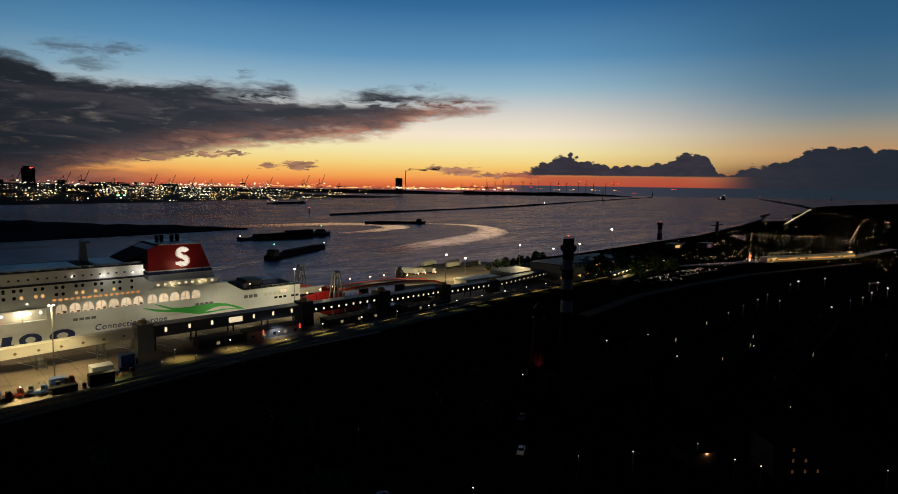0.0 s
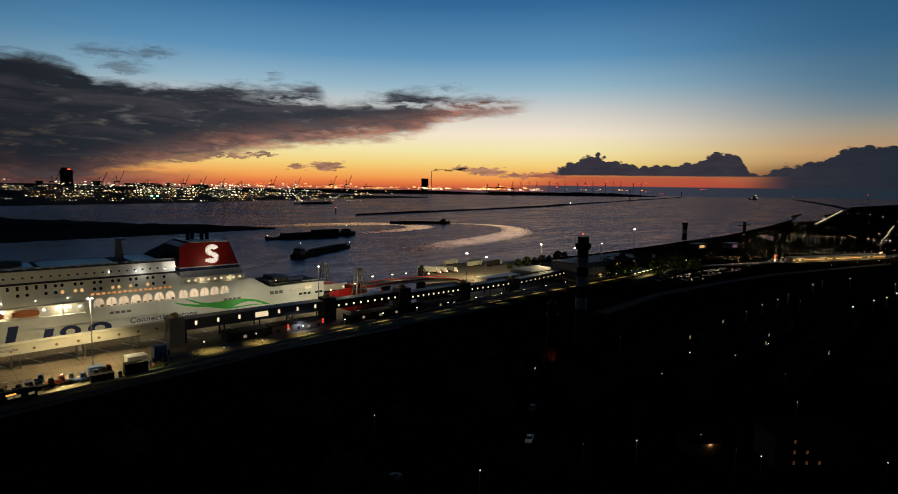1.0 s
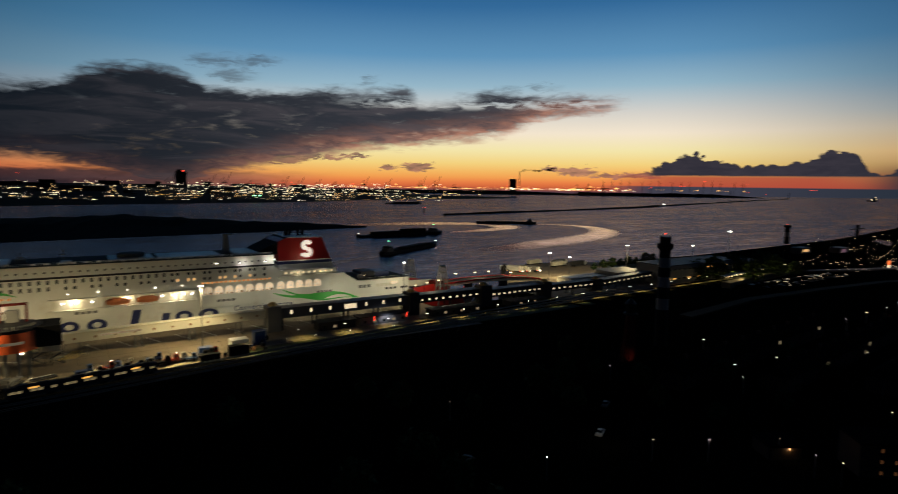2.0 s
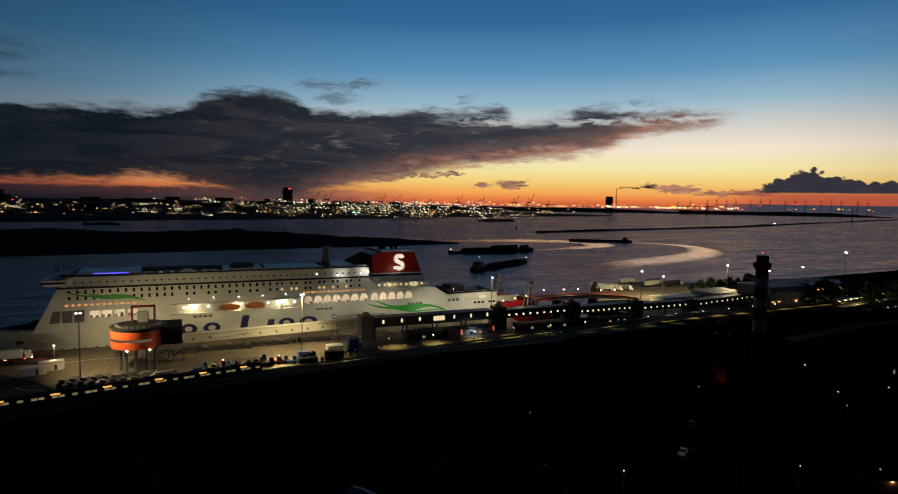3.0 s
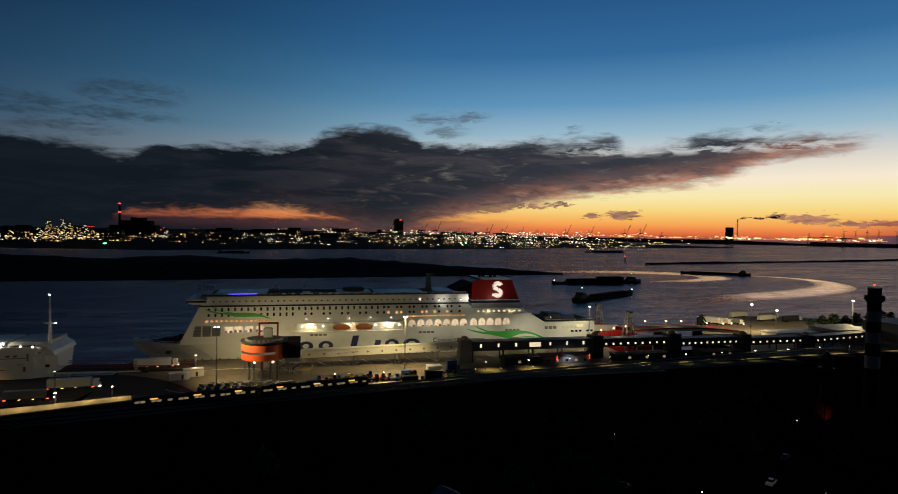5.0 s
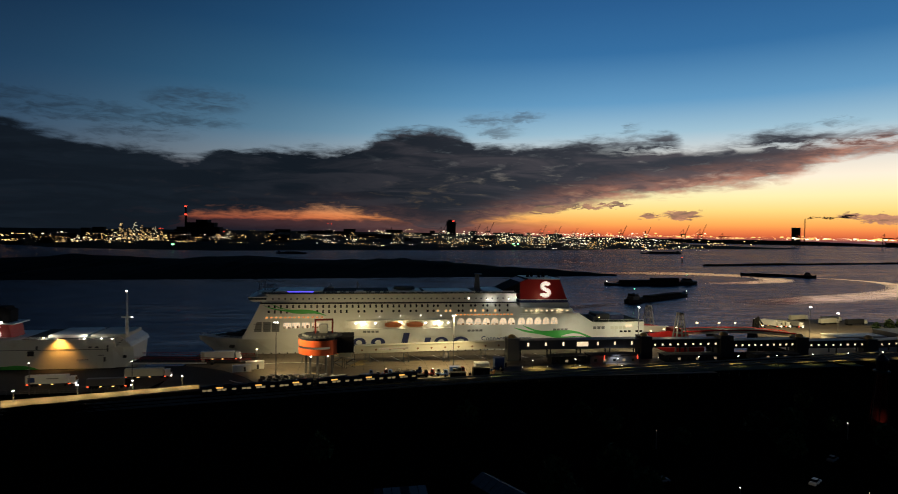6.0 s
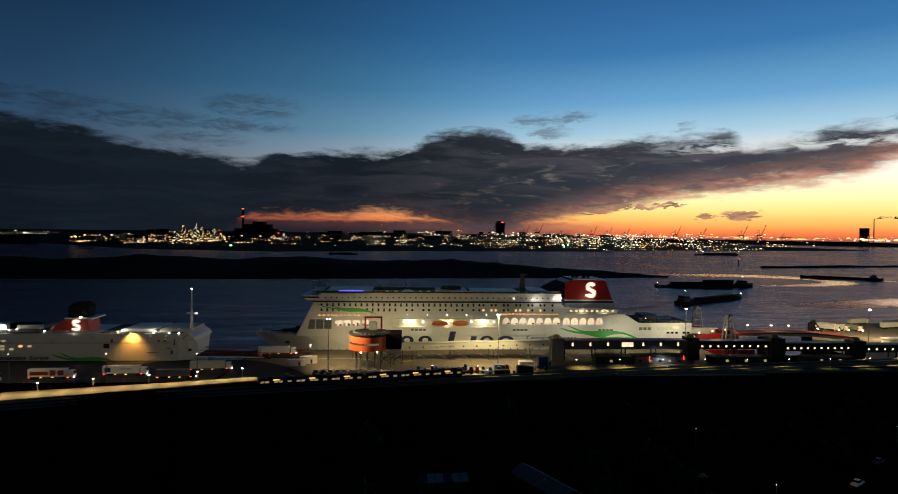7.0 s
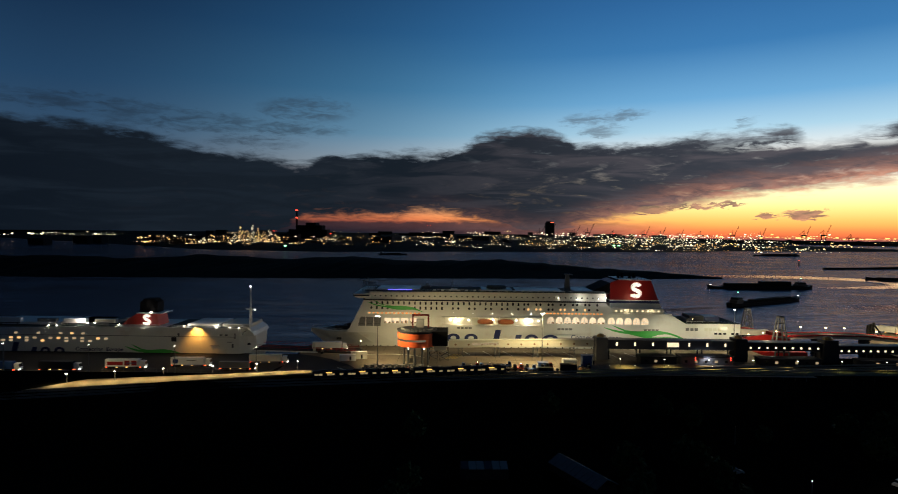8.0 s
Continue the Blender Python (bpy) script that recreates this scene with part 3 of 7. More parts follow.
w = Mesh()
w.face_block([(-9000, -800, WATER), (9000, -800, WATER), (9000, 9000, WATER), (-9000, 9000, WATER)], [(0, 1, 2, 3)])
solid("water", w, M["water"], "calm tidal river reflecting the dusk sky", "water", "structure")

shore("spit", [(-900, 440), (-545, 467), (-128, 497), (250, 540), (400, 560), (486, 578)],
      [(-900, 930), (-560, 860), (-250, 960), (120, 900), (400, 690), (488, 584)], 17, "dark low grassy spit of land in the river", rough=0.25)
shore("far_shore", [(-4700, 3300), (-2971, 3400), (-1600, 2300), (-784, 1570), (-331, 1451), (83, 1600), (775, 1729), (1137, 1964), (2000, 2150), (2187, 2264)],
      [(-3300, 3500), (-2600, 3900), (-1700, 4200), (-800, 4400), (100, 4450), (900, 4300), (1350, 3300), (1750, 2700), (2020, 2420), (2190, 2270)], 11,
      "dark industrial shore across the river", rough=0.2, rows=12, rise=44)
shore("far_harbour", [(1150, 4220), (1900, 3900), (2600, 3500), (3200, 3020), (3560, 2700)], [(1200, 4420), (1980, 4080), (2720, 3650), (3340, 3130), (3600, 2740)], 26,
      "dark harbour land at the horizon", rough=0.15)
shore("sea_shore", [(3300, 2900), (3900, 2450), (4300, 2060)], [(3380, 2990), (3990, 2520), (4330, 2090)], 24, "low dark coast running out to sea", rough=0.15)
shore("breakwater", [(812, 852), (1656, 1022), (2858, 1420), (4144, 1820), (4600, 2040)], [(812, 866), (1652, 1040), (2850, 1445), (4140, 1850), (4590, 2070)], 4.5,
      "long low dark stone breakwater", rows=4, cat="breakwater")
shore("pier", [(2500, 350), (3000, 545), (4000, 980), (4700, 1290)], [(2500, 330), (3010, 515), (4010, 940), (4710, 1245)], 6, "dark stone pier running out to sea", rows=4, cat="pier")
shore("groyne", [(1557, 205), (1800, 300), (2010, 335)], [(1557, 190), (1805, 285), (2012, 322)], 5, "dark stone groyne beside the beach", rows=4, cat="groyne")


def ribbon(name, pts, widths, material, label):
    """A band of smooth water along a line, fading to its edges."""
    fine = []
    for i in range(len(pts) - 1):
        p0, p1, p2, p3 = (Vector(pts[max(min(k, len(pts) - 1), 0)]) for k in (i - 1, i, i + 1, i + 2))
        for s in range(8):
            t = s / 8
            fine.append((0.5 * ((2 * p1) + (p2 - p0) * t + (2 * p0 - 5 * p1 + 4 * p2 - p3) * t * t + (3 * p1 - p0 - 3 * p2 + p3) * t ** 3),
                         widths[i] + (widths[i + 1] - widths[i]) * t))
    v, f, fade = [], [], []
    n = len(fine)
    for i, (p, wd) in enumerate(fine):
        d = (fine[min(i + 1, n - 1)][0] - fine[max(i - 1, 0)][0]).normalized()
        s = Vector((-d.y, d.x))
        for k, a in zip((-1, -0.5, 0, 0.5, 1), (0, 0.85, 1, 0.9, 0)):
            q = p + s * (k * wd / 2)
            v.append((q.x, q.y, WATER + 0.05))
            fade.append(a * min(1.0, 6 * min(i, n - 1 - i) / n))
    for i in range(n - 1):
        for k in range(4):
            f.append((i * 5 + k, (i + 1) * 5 + k, (i + 1) * 5 + k + 1, i * 5 + k + 1))
    me = bpy.data.meshes.new(name)
    me.from_pydata(v, [], f)
    at = me.attributes.new("fade", "FLOAT", "POINT")
    at.data.foreach_set("value", fade)
    me.materials.append(material)
    return tagged(new(name, me), label, "wake", kind="structure")


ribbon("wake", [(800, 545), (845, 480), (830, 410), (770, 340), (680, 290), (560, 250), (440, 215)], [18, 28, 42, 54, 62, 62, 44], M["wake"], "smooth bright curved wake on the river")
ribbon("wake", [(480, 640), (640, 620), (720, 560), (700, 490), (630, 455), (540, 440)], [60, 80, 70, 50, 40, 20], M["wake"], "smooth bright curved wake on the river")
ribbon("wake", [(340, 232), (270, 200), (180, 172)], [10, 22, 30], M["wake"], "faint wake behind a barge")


# paved quay and roads, laid just above the ground
def slab(name, pts, z, material, label, cat="road", thick=0.25):
    m = Mesh()
    m.prism(pts, "z", z - thick, z)
    return solid(name, m, material, label, cat, "structure")


slab("pavement", [(-3, -2.8), (245.5, -2.8), (245.5, -64), (36, -64), (27, -50), (16, -38), (4, -30), (-3, -27.6)], 0.06, M["quay"], "worn concrete quay beside the white ferry", "quay")
slab("pavement", [(-220, -27.3), (-3.1, -27.7), (3.8, -30.2), (15.8, -38.2), (26.8, -50.2), (35.8, -64.2), (35.8, -70), (-220, -72)], 0.06, M["asphalt"], "dark asphalt lorry yard beside the second ferry", "quay")
slab("pavement", [(319, 13.5), (345, 43), (362, 61), (410, 95), (445, 89), (470, 73), (470, -34), (319, -44)], 0.06, M["quay"], "concrete lorry yard beyond the ferry ramp", "quay")


# ---------------------------------------------------------------- the white ferry
def at_depth(x, z, y):
    """A place seen on the ship's side, moved in to depth y."""
    k = (338 + y) / 338
    return 79.5 + (x - 79.5) * k, 66 + (z - 66) * k


def ship_hull(stations, cy, name, parent, material):
    """stations: x, top, half breadth there, bottom, half breadth there."""
    rings = []
    for x, zt, bt, zb, bb in stations:
        zm, bmid = (zt + zb) / 2 + 0.4, bb + (bt - bb) * 0.42
        rings.append([(x, cy - bt, zt), (x, cy - bmid, zm), (x, cy - bb, zb), (x, cy + bb, zb), (x, cy + bmid, zm), (x, cy + bt, zt)])
    m = Mesh()
    m.loft(rings)
    return part(name, m, material, parent)


def wave_ribbon(parent, x0, z0, x1, z1, y, depth, name="green_ribbon", fat=1.0):
    """The painted ribbon: a long leaf with a second tail, as heights along its length."""
    top = (0.00, 0.17, 0.31, 0.37, 0.33, 0.27, 0.23, 0.29, 0.42, 0.67, 1.00)
    bot = (0.04, 0.33, 0.50, 0.58, 0.75, 0.92, 0.96, 0.92, 0.88, 0.92, 1.02)
    tail_t, tail_b = (-0.20, 0.00, 0.22, 0.30, 0.32), (-0.16, 0.14, 0.36, 0.42, 0.40)
    n = 40
    def strip(tt, bb, u0, u1):
        m = Mesh()
        at = lambda q, t: float(np.interp(t, np.linspace(0, 1, len(q)), q))
        v = []
        for i in range(n + 1):
            x = x0 + (x1 - x0) * (u0 + (u1 - u0) * i / n)
            ka, kb = at(tt, i / n), at(bb, i / n)
            za, zb = z0 + (z1 - z0) * (ka + (kb - ka) * (1 - fat) * 0.5), z0 + (z1 - z0) * (kb - (kb - ka) * (1 - fat) * 0.5)
            v += [(x, y - depth, za), (x, y - depth, zb), (x, y, za), (x, y, zb)]
        f = []
        for i in range(n):
            a, b = i * 4, i * 4 + 4
            f += [(a, a + 1, b + 1, b), (a + 2, a, b, b + 2), (a + 1, a + 3, b + 3, b + 1)]
        return m.face_block(v, f)
    body = part(name, strip(top, bot, 0, 1), M["green"], parent, "green painted ribbon")
    part("ribbon_tail", strip(tail_t, tail_b, 0.1, 0.42), M["green"], body)
    if fat > 0.9:
        gap = strip((0.80, 0.62, 0.55, 0.62, 0.84), (0.82, 0.84, 0.80, 0.82, 0.88), 0.58, 0.90)
        gap.v = [(a, b - 0.03 if b < y - depth / 2 else b, c) for a, b, c in gap.v]
        part("ribbon_fold", gap, M["hull"], body, "white fold in the green ribbon")
    return body


def s_badge(parent, cx, cz, y, w, h, material=None):
    """The funnel's white badge, a bent band."""
    m = Mesh()
    t = w * 0.36
    pts = []
    for i in range(25):
        a = radians(20 + 250 * i / 24)
        pts.append((cx + (w - t) / 2 * math.cos(a), cz + h / 4 - t * 0.2 + (h / 4 - t * 0.30) * math.sin(a)))
    for i in range(25):
        a = radians(90 - 250 * i / 24)
        pts.append((cx + (w - t) / 2 * math.cos(a), cz - h / 4 + t * 0.2 + (h / 4 - t * 0.30) * math.sin(a)))
    for (xa, za), (xb, zb) in zip(pts, pts[1:]):
        d = Vector((xb - xa, zb - za))
        if d.length < 1e-4:
            continue
        s = Vector((-d.y, d.x)).normalized() * t / 2
        m.prism([(xa - s.x, za - s.y), (xb - s.x, zb - s.y), (xb + s.x, zb + s.y), (xa + s.x, za + s.y)], "y", y - 0.12, y)
    m.box(cx - w / 2, y - 0.12, cz - h * 0.40, cx - w * 0.12, y, cz - h * 0.24)
    return part("badge", m, material or M["badge"], parent, "white badge on the red funnel")


# the badge gives off its own glow, standing in for floodlight on white paint
M["badge"] = glowing("glowing_white_badge", (1.0, 0.86, 0.70), 0.95, 0.2)


def slogan(parent, text, x, z, y, size):
    cu = bpy.data.curves.new("slogan", "FONT")
    cu.body, cu.size, cu.extrude, cu.space_character = text, size, 0.02, 1.12
    cu.shear, cu.offset = 0.12, 0.045
    tmp = bpy.data.objects.new("slogan", cu)
    me = bpy.data.meshes.new_from_object(tmp)
    bpy.data.objects.remove(tmp)
    me.materials.append(M["navy"])
    return part("slogan", me, None, parent, "dark slogan lettering", (x, y, z), (90, 0, 0))


def name_bars(parent, x0, z0, glyphs, y, size):
    """The ship's name as plain navy shapes. glyphs: offset, width, height, hole."""
    for off, wd, hi, hole in glyphs:
        m = Mesh()
        sl = 0.22
        if hole:
            n, shift = 20, sl * hi * size * 0.2
            cx, cz = x0 + off + wd / 2 + shift, z0 + hi / 2
            o = [(cx + wd / 2 * math.cos(2 * math.pi * i / n), cz + hi / 2 * math.sin(2 * math.pi * i / n)) for i in range(n)]
            q = [(cx + wd * 0.22 * math.cos(2 * math.pi * i / n), cz + hi * 0.24 * math.sin(2 * math.pi * i / n)) for i in range(n)]
            v, f = [], []
            for i in range(n):
                v += [(o[i][0], y - 0.05, o[i][1]), (q[i][0], y - 0.05, q[i][1]), (o[i][0], y, o[i][1]), (q[i][0], y, q[i][1])]
                a, b = i * 4, (i + 1) % n * 4
                f += [(a, a + 1, b + 1, b), (a + 2, a, b, b + 2), (a + 1, a + 3, b + 3, b + 1)]
            m.face_block(v, f)
        else:
            m.prism([(x0 + off, z0), (x0 + off + wd, z0), (x0 + off + wd + sl * hi, z0 + hi), (x0 + off + sl * hi, z0 + hi)], "y", y - 0.05, y)
        part("name_shape", m, M["navy"], parent, "navy shape of the painted name")


def build_ferry():
    ship = thing("ferry", (0, 0, 0), "long white passenger ferry with a red funnel, moored and floodlit", "ferry")
    cy = 15.5
    hull = ship_hull([(-7, 7.2, .4, 5.0, .15), (-4, 7.1, 2.6, 2.6, .5), (-1, 7.0, 4.6, 0.4, 1.0), (3, 7.0, 7.4, -2.8, 2.2), (8, 7.1, 9.8, -6, 4.6), (14, 7.3, 12.4, -6, 7.6), (22, 7.5, 14.6, -6, 11.0),
                      (32, 7.5, 15.3, -6, 13.8), (46, 7.5, 15.5, -6, 15.2), (60, 7.5, 15.5, -6, 15.5), (236, 7.5, 15.5, -6, 15.5), (240.5, 7.5, 15.5, -3, 15.0)], cy, "hull", ship, M["hull"])
    # bulwark and gear on the foredeck
    m = Mesh()
    m.prism([(0, 15.5), (8, 7.5), (18, 3.2), (20, 15.5), (18, 27.8), (8, 23.5)], "z", 6.4, 7.35)
    part("foredeck", m, M["deck"], ship)
    for gx, gy, gh in ((9, 12, 1.8), (13, 18, 1.5), (15, 8, 2.4), (16, 14, 3.0), (11, 16, 1.2)):
        m = Mesh()
        m.box(gx - 1.2, gy - 1.0, 7.3, gx + 1.2, gy + 1.0, 7.3 + gh).tube((gx, gy - 1.6, 8.0), (gx, gy + 1.6, 8.0), 0.6)
        part("winch", m, M["dark"], ship, "dark mooring winch", bevel=0.08)
    for x, b in ((-5, 1.9), (-2, 3.9), (1, 6.0), (4, 7.9), (7, 9.3), (10, 10.6), (13, 12.0), (16, 12.9)):
        m = Mesh()
        m.tube((x, cy - b, 7.0), (x, cy - b, 8.3), 0.09, n=5)
        part("bulwark_stanchion", m, M["white"], hull)
    for (xa, ba), (xb, bb_) in (((-6.6, 0.6), (-2, 3.9)), ((-2, 3.9), (4, 7.9)), ((4, 7.9), (10, 10.6)), ((10, 10.6), (18, 13.4))):
        for sy, z, r_ in ((-1, 8.3, 0.1), (-1, 7.7, 0.07), (1, 8.3, 0.1)):
            m = Mesh()
            m.tube((xa, cy + sy * ba, z), (xb, cy + sy * bb_, z), r_, n=5)
            part("bow_rail", m, M["white"], hull)
    m = Mesh()
    m.box(10.5, cy - 11.9, 2.2, 13.0, cy - 9.2, 3.4)
    part("anchor_recess", m, M["dark"], hull, "dark anchor recess")
    # superstructure as a stack of decks
    m = Mesh()
    m.prism([(17.3, 7.2), (26.6, 25.6), (164, 25.6), (167, 22.7), (197, 22.5), (197.5, 19.3), (201.5, 19.2), (209.5, 14.3), (240.3, 14.5), (240.3, 7.2)], "y", 0.0, 31.0)
    body = part("superstructure", m, M["hull"], ship)
    m = Mesh()
    m.prism([(26.8, 25.6), (29.5, 30.6), (164.5, 30.9), (164.5, 25.6)], "y", 0.9, 30.1)
    part("upper_deckhouse", m, M["hull"], ship)
    m = Mesh()
    m.box(26.4, -0.25, 25.6, 164.6, 31.25, 26.3)
    part("dark_deck_line", m, M["dark"], ship, "dark line along the upper deck")
    m = Mesh()
    m.box(27.5, 0.6, 30.9, 165, 30.4, 31.15)
    part("top_deck", m, M["deck"], ship)
    m = Mesh()
    m.box(209.5, 0.3, 14.52, 240.1, 30.7, 14.65)
    part("stern_deck", m, M["deck"], ship, "dark grey stern deck")
    # bridge with wings
    m = Mesh()
    m.prism([(21.8, 27.5), (20.5, 29.4), (30.5, 29.6), (30.5, 27.0), (24, 26.9)], "y", -1.3, 32.3)
    bridge = part("bridge", m, M["hull"], ship)
    m = Mesh()
    m.box(20.9, -1.4, 28.1, 30.0, 32.4, 28.9)
    part("bridge_windows", m, M["dkglass"], bridge, "dark band of bridge windows")
    for x0, x1, z1, y0, y1 in ((24, 31, 31.6, 6, 25), (33, 58, 31.9, 5, 26), (60, 64, 33.0, 13, 18), (76, 80, 32.2, 4, 9), (94, 112, 31.7, 6, 25), (114, 141, 31.5, 5, 26), (147, 164, 32.0, 4, 27)):
        m = Mesh()
        m.box(x0, y0, 31.1, x1, y1, z1)
        part("deckhouse", m, M["hull"] if z1 < 32.5 else M["grey"], ship, bevel=0.15)
    m = Mesh()
    m.box(39.9, 4.6, 31.25, 53.4, 4.96, 31.75)
    part("blue_strip_light", m, M["bulb_blue"], ship, "glowing blue strip light")
    for x, h in ((27, 6.0), (62, 4.0), (77, 5.0), (28.5, 3.4)):
        m = Mesh()
        m.tube((x, 14, 31), (x, 14, 31 + h), 0.32, 0.16).box(x - 1.6, 13.8, 31 + h * 0.62, x + 1.6, 14.2, 31 + h * 0.62 + 0.3).ball((x, 14, 31 + h), 0.5)
        part("antenna_mast", m, M["steel"], ship)
    m = Mesh()
    m.tube((103, 15, 32.0), (103, 15, 33.4), 6.0, 5.6, 20)
    part("helideck_drum", m, M["deck"], ship)
    mx, mz = at_depth(142.2, 32, 14)
    m = Mesh()
    m.loft([[(mx - 1.8, 13, 31), (mx + 1.8, 13, 31), (mx + 1.8, 16, 31), (mx - 1.8, 16, 31)], [(mx - 0.9, 13.6, 40.3), (mx + 0.9, 13.6, 40.3), (mx + 0.9, 15.4, 40.3), (mx - 0.9, 15.4, 40.3)]])
    m.box(mx - 1.4, 12.8, 40.3, mx + 2.6, 16.2, 40.9)
    part("mast", m, M["grey"], ship)
    for k in range(20):
        x = 66 + k * 4.6
        m = Mesh()
        m.tube((x, 2.2, 31.75), (x + 1.6, 2.2, 31.75), 0.42, n=10)
        part("life_raft", m, M["white"], ship, "white life raft canister")
    for x, h in ((24.5, 4.4), (30.5, 3.0)):
        m = Mesh()
        for a, b in ((-0.9, -0.9), (0.9, -0.9), (0.9, 0.9), (-0.9, 0.9)):
            m.tube((x + a, 15 + b, 29.5), (x + a * 0.4, 15 + b * 0.4, 31.5 + h), 0.12, n=5)
        for z in (31.6, 33.0, 31.4 + h):
            m.box(x - 1.0, 14.0, z, x + 1.0, 16.0, z + 0.12)
        rm = part("radar_mast", m, M["steel"], ship)
        m = Mesh()
        m.box(x - 1.9, 14.8, 31.6 + h, x + 1.9, 15.2, 31.95 + h)
        part("scanner", m, M["white"], rm)
    # railings along the top deck edge
    m = Mesh()
    for x in range(30, 165, 3):
        m.tube((x, 0.8, 31.1), (x, 0.8, 32.2), 0.05, n=4)
    m.tube((30, 0.8, 32.2), (164, 0.8, 32.2), 0.06, n=4).tube((30, 0.8, 31.7), (164, 0.8, 31.7), 0.04, n=4)
    part("railing", m, M["white"], ship)
    m = Mesh()
    for x in range(210, 241, 3):
        m.tube((x, 0.2, 14.6), (x, 0.2, 15.7), 0.05, n=4)
    m.tube((210, 0.2, 15.7), (240, 0.2, 15.7), 0.06, n=4)
    part("railing", m, M["white"], ship)

    # funnel
    fy0, fy1 = 4.0, 27.0
    q = lambda x, z: at_depth(x, z, fy0)
    m = Mesh()
    m.prism([q(166.5, 27.4), q(166.5, 37.2), q(171.2, 39.2), q(189.3, 38.9), q(193.8, 27.4)], "y", fy0, fy1)
    fun = part("funnel", m, M["red"], ship, "red funnel with a white badge")
    m = Mesh()
    m.prism([q(155.2, 30.9), q(158, 33.2), q(171.2, 39.25), q(171.2, 39.0), q(166.4, 37.1), q(166.4, 30.9)], "y", fy0 + 0.2, fy1 - 0.2)
    part("fairing", m, M["black"], fun, "dark fairing ahead of the funnel")
    m = Mesh()
    m.prism([q(166.5, 22.3), q(166.5, 25.7), q(194.5, 25.7), q(196, 22.3)], "y", fy0, fy1)
    part("funnel_base", m, M["hull"], fun)
    for za, zb, mt, lb in ((25.7, 27.1, "navy", "navy band"), (27.1, 27.6, "white", "white line")):
        m = Mesh()
        m.prism([q(166.3, za), q(166.3, zb), q(193.9 + (27.6 - zb) * 0.4, zb), q(194.0 + (27.6 - za) * 0.4, za)], "y", fy0 - 0.1, fy1 + 0.1)
        part("band", m, M[mt], fun, lb)
    m = Mesh()
    m.prism([q(170.9, 38.8), q(171.1, 39.35), q(189.3, 39.1), q(189.5, 38.55)], "y", fy0 - 0.1, fy1 + 0.1)
    part("band", m, M["white"], fun, "white line")
    for i, x in enumerate((173.5, 176.5, 180, 183.5)):
        px, pz = q(x, 39)
        m = Mesh()
        m.tube((px, 14 + (i % 2) * 3, 38), (px, 14 + (i % 2) * 3, 42.0), 0.95, 0.9, 10).tube((px, 14 + (i % 2) * 3, 41.6), (px, 14 + (i % 2) * 3, 42.0), 1.1, n=10)
        part("exhaust_pipe", m, M["black"], fun)
    m = Mesh()
    for x in range(172, 190, 2):
        px, pz = q(x, 39)
        m.tube((px, fy0 + 0.5, 38.6), (px, fy0 + 0.5, 40.0), 0.06, n=4)
    m.tube((q(172, 39)[0], fy0 + 0.5, 40), (q(189, 39)[0], fy0 + 0.5, 40), 0.07, n=4)
    part("railing", m, M["black"], fun)
    bx, bz = q(181.2, 33.1)
    s_badge(fun, bx, bz, fy0 - 0.02, 6.4, 9.2)

    # windows
    def win_mesh(w, h, name, mat, rnd=0):
        m = Mesh()
        if rnd:
            m.prism([(w / 2 * math.cos(2 * math.pi * i / 12), h / 2 * math.sin(2 * math.pi * i / 12)) for i in range(12)], "y", -0.08, 0.25)
        else:
            m.prism([(-w / 2, -h / 2), (w / 2, -h / 2), (w / 2, h / 2), (-w / 2, h / 2)], "y", -0.08, 0.25)
        return m.data(name, mat)
    rect_d, rect_l = win_mesh(0.95, 1.7, "window", M["dkglass"]), win_mesh(0.95, 1.7, "window", M["win_warm"])
    rnd_d, rnd_l = win_mesh(1.25, 1.45, "window", M["dkglass"], 1), win_mesh(1.25, 1.45, "window", M["win_warm"], 1)
    sml_l, sml_d = win_mesh(1.3, 0.85, "window", M["win_amber"]), win_mesh(0.8, 0.7, "window", M["dkglass"])
    rnd = random.Random(4)
    columns = [31.0 + 3.1 * i for i in range(28)] + [118.0 + 6.9 * (i // 2) + 2.3 * (i % 2) for i in range(13)]
    for row, z in enumerate((24.3, 21.5)):
        for x in columns:
            left = x < 72 or (row == 0 and x < 117)
            if row == 1 and 72 <= x < 117 and int((x - 31) / 3.1 + 0.5) % 3 == 2:
                continue
            lit = rnd.random() < (0.05 if left else (0.4 if row == 1 and x > 112 else 0.08))
            part("window", (rect_l if lit else rect_d) if left and x > 31 else (rnd_l if lit else rnd_d), None, body, place=(x, 0.0, z))
    x = 30.0
    while x < 60:
        part("window", sml_l, None, body, place=(x, 0.0, 18.5))
        x += 2.35
    x = 131.0
    while x < 162:
        part("window", sml_l, None, body, place=(x, 0.0, 19.3))
        x += 2.05
    x = 33.0
    while x < 162:
        part("window", sml_d, None, body, place=(x, 0.9, 28.2))
        x += 3.1
    # grey louvre panes, lit foyer, large arches
    for x in (25.4, 30.0, 34.4):
        m = Mesh()
        m.prism([(x - 1.9, 11.0), (x + 2.0, 11.0), (x + 2.2, 16.2), (x - 0.6 if x < 26 else x - 1.9, 16.2)], "y", -0.06, 0.2)
        pane = part("louvre_window", m, M["grey"], body, "grey louvred window")
        for k in range(1, 4):
            mm = Mesh()
            mm.box(x - 1.8, -0.16, 11.0 + k * 1.3, x + 2.0, -0.06, 11.12 + k * 1.3)
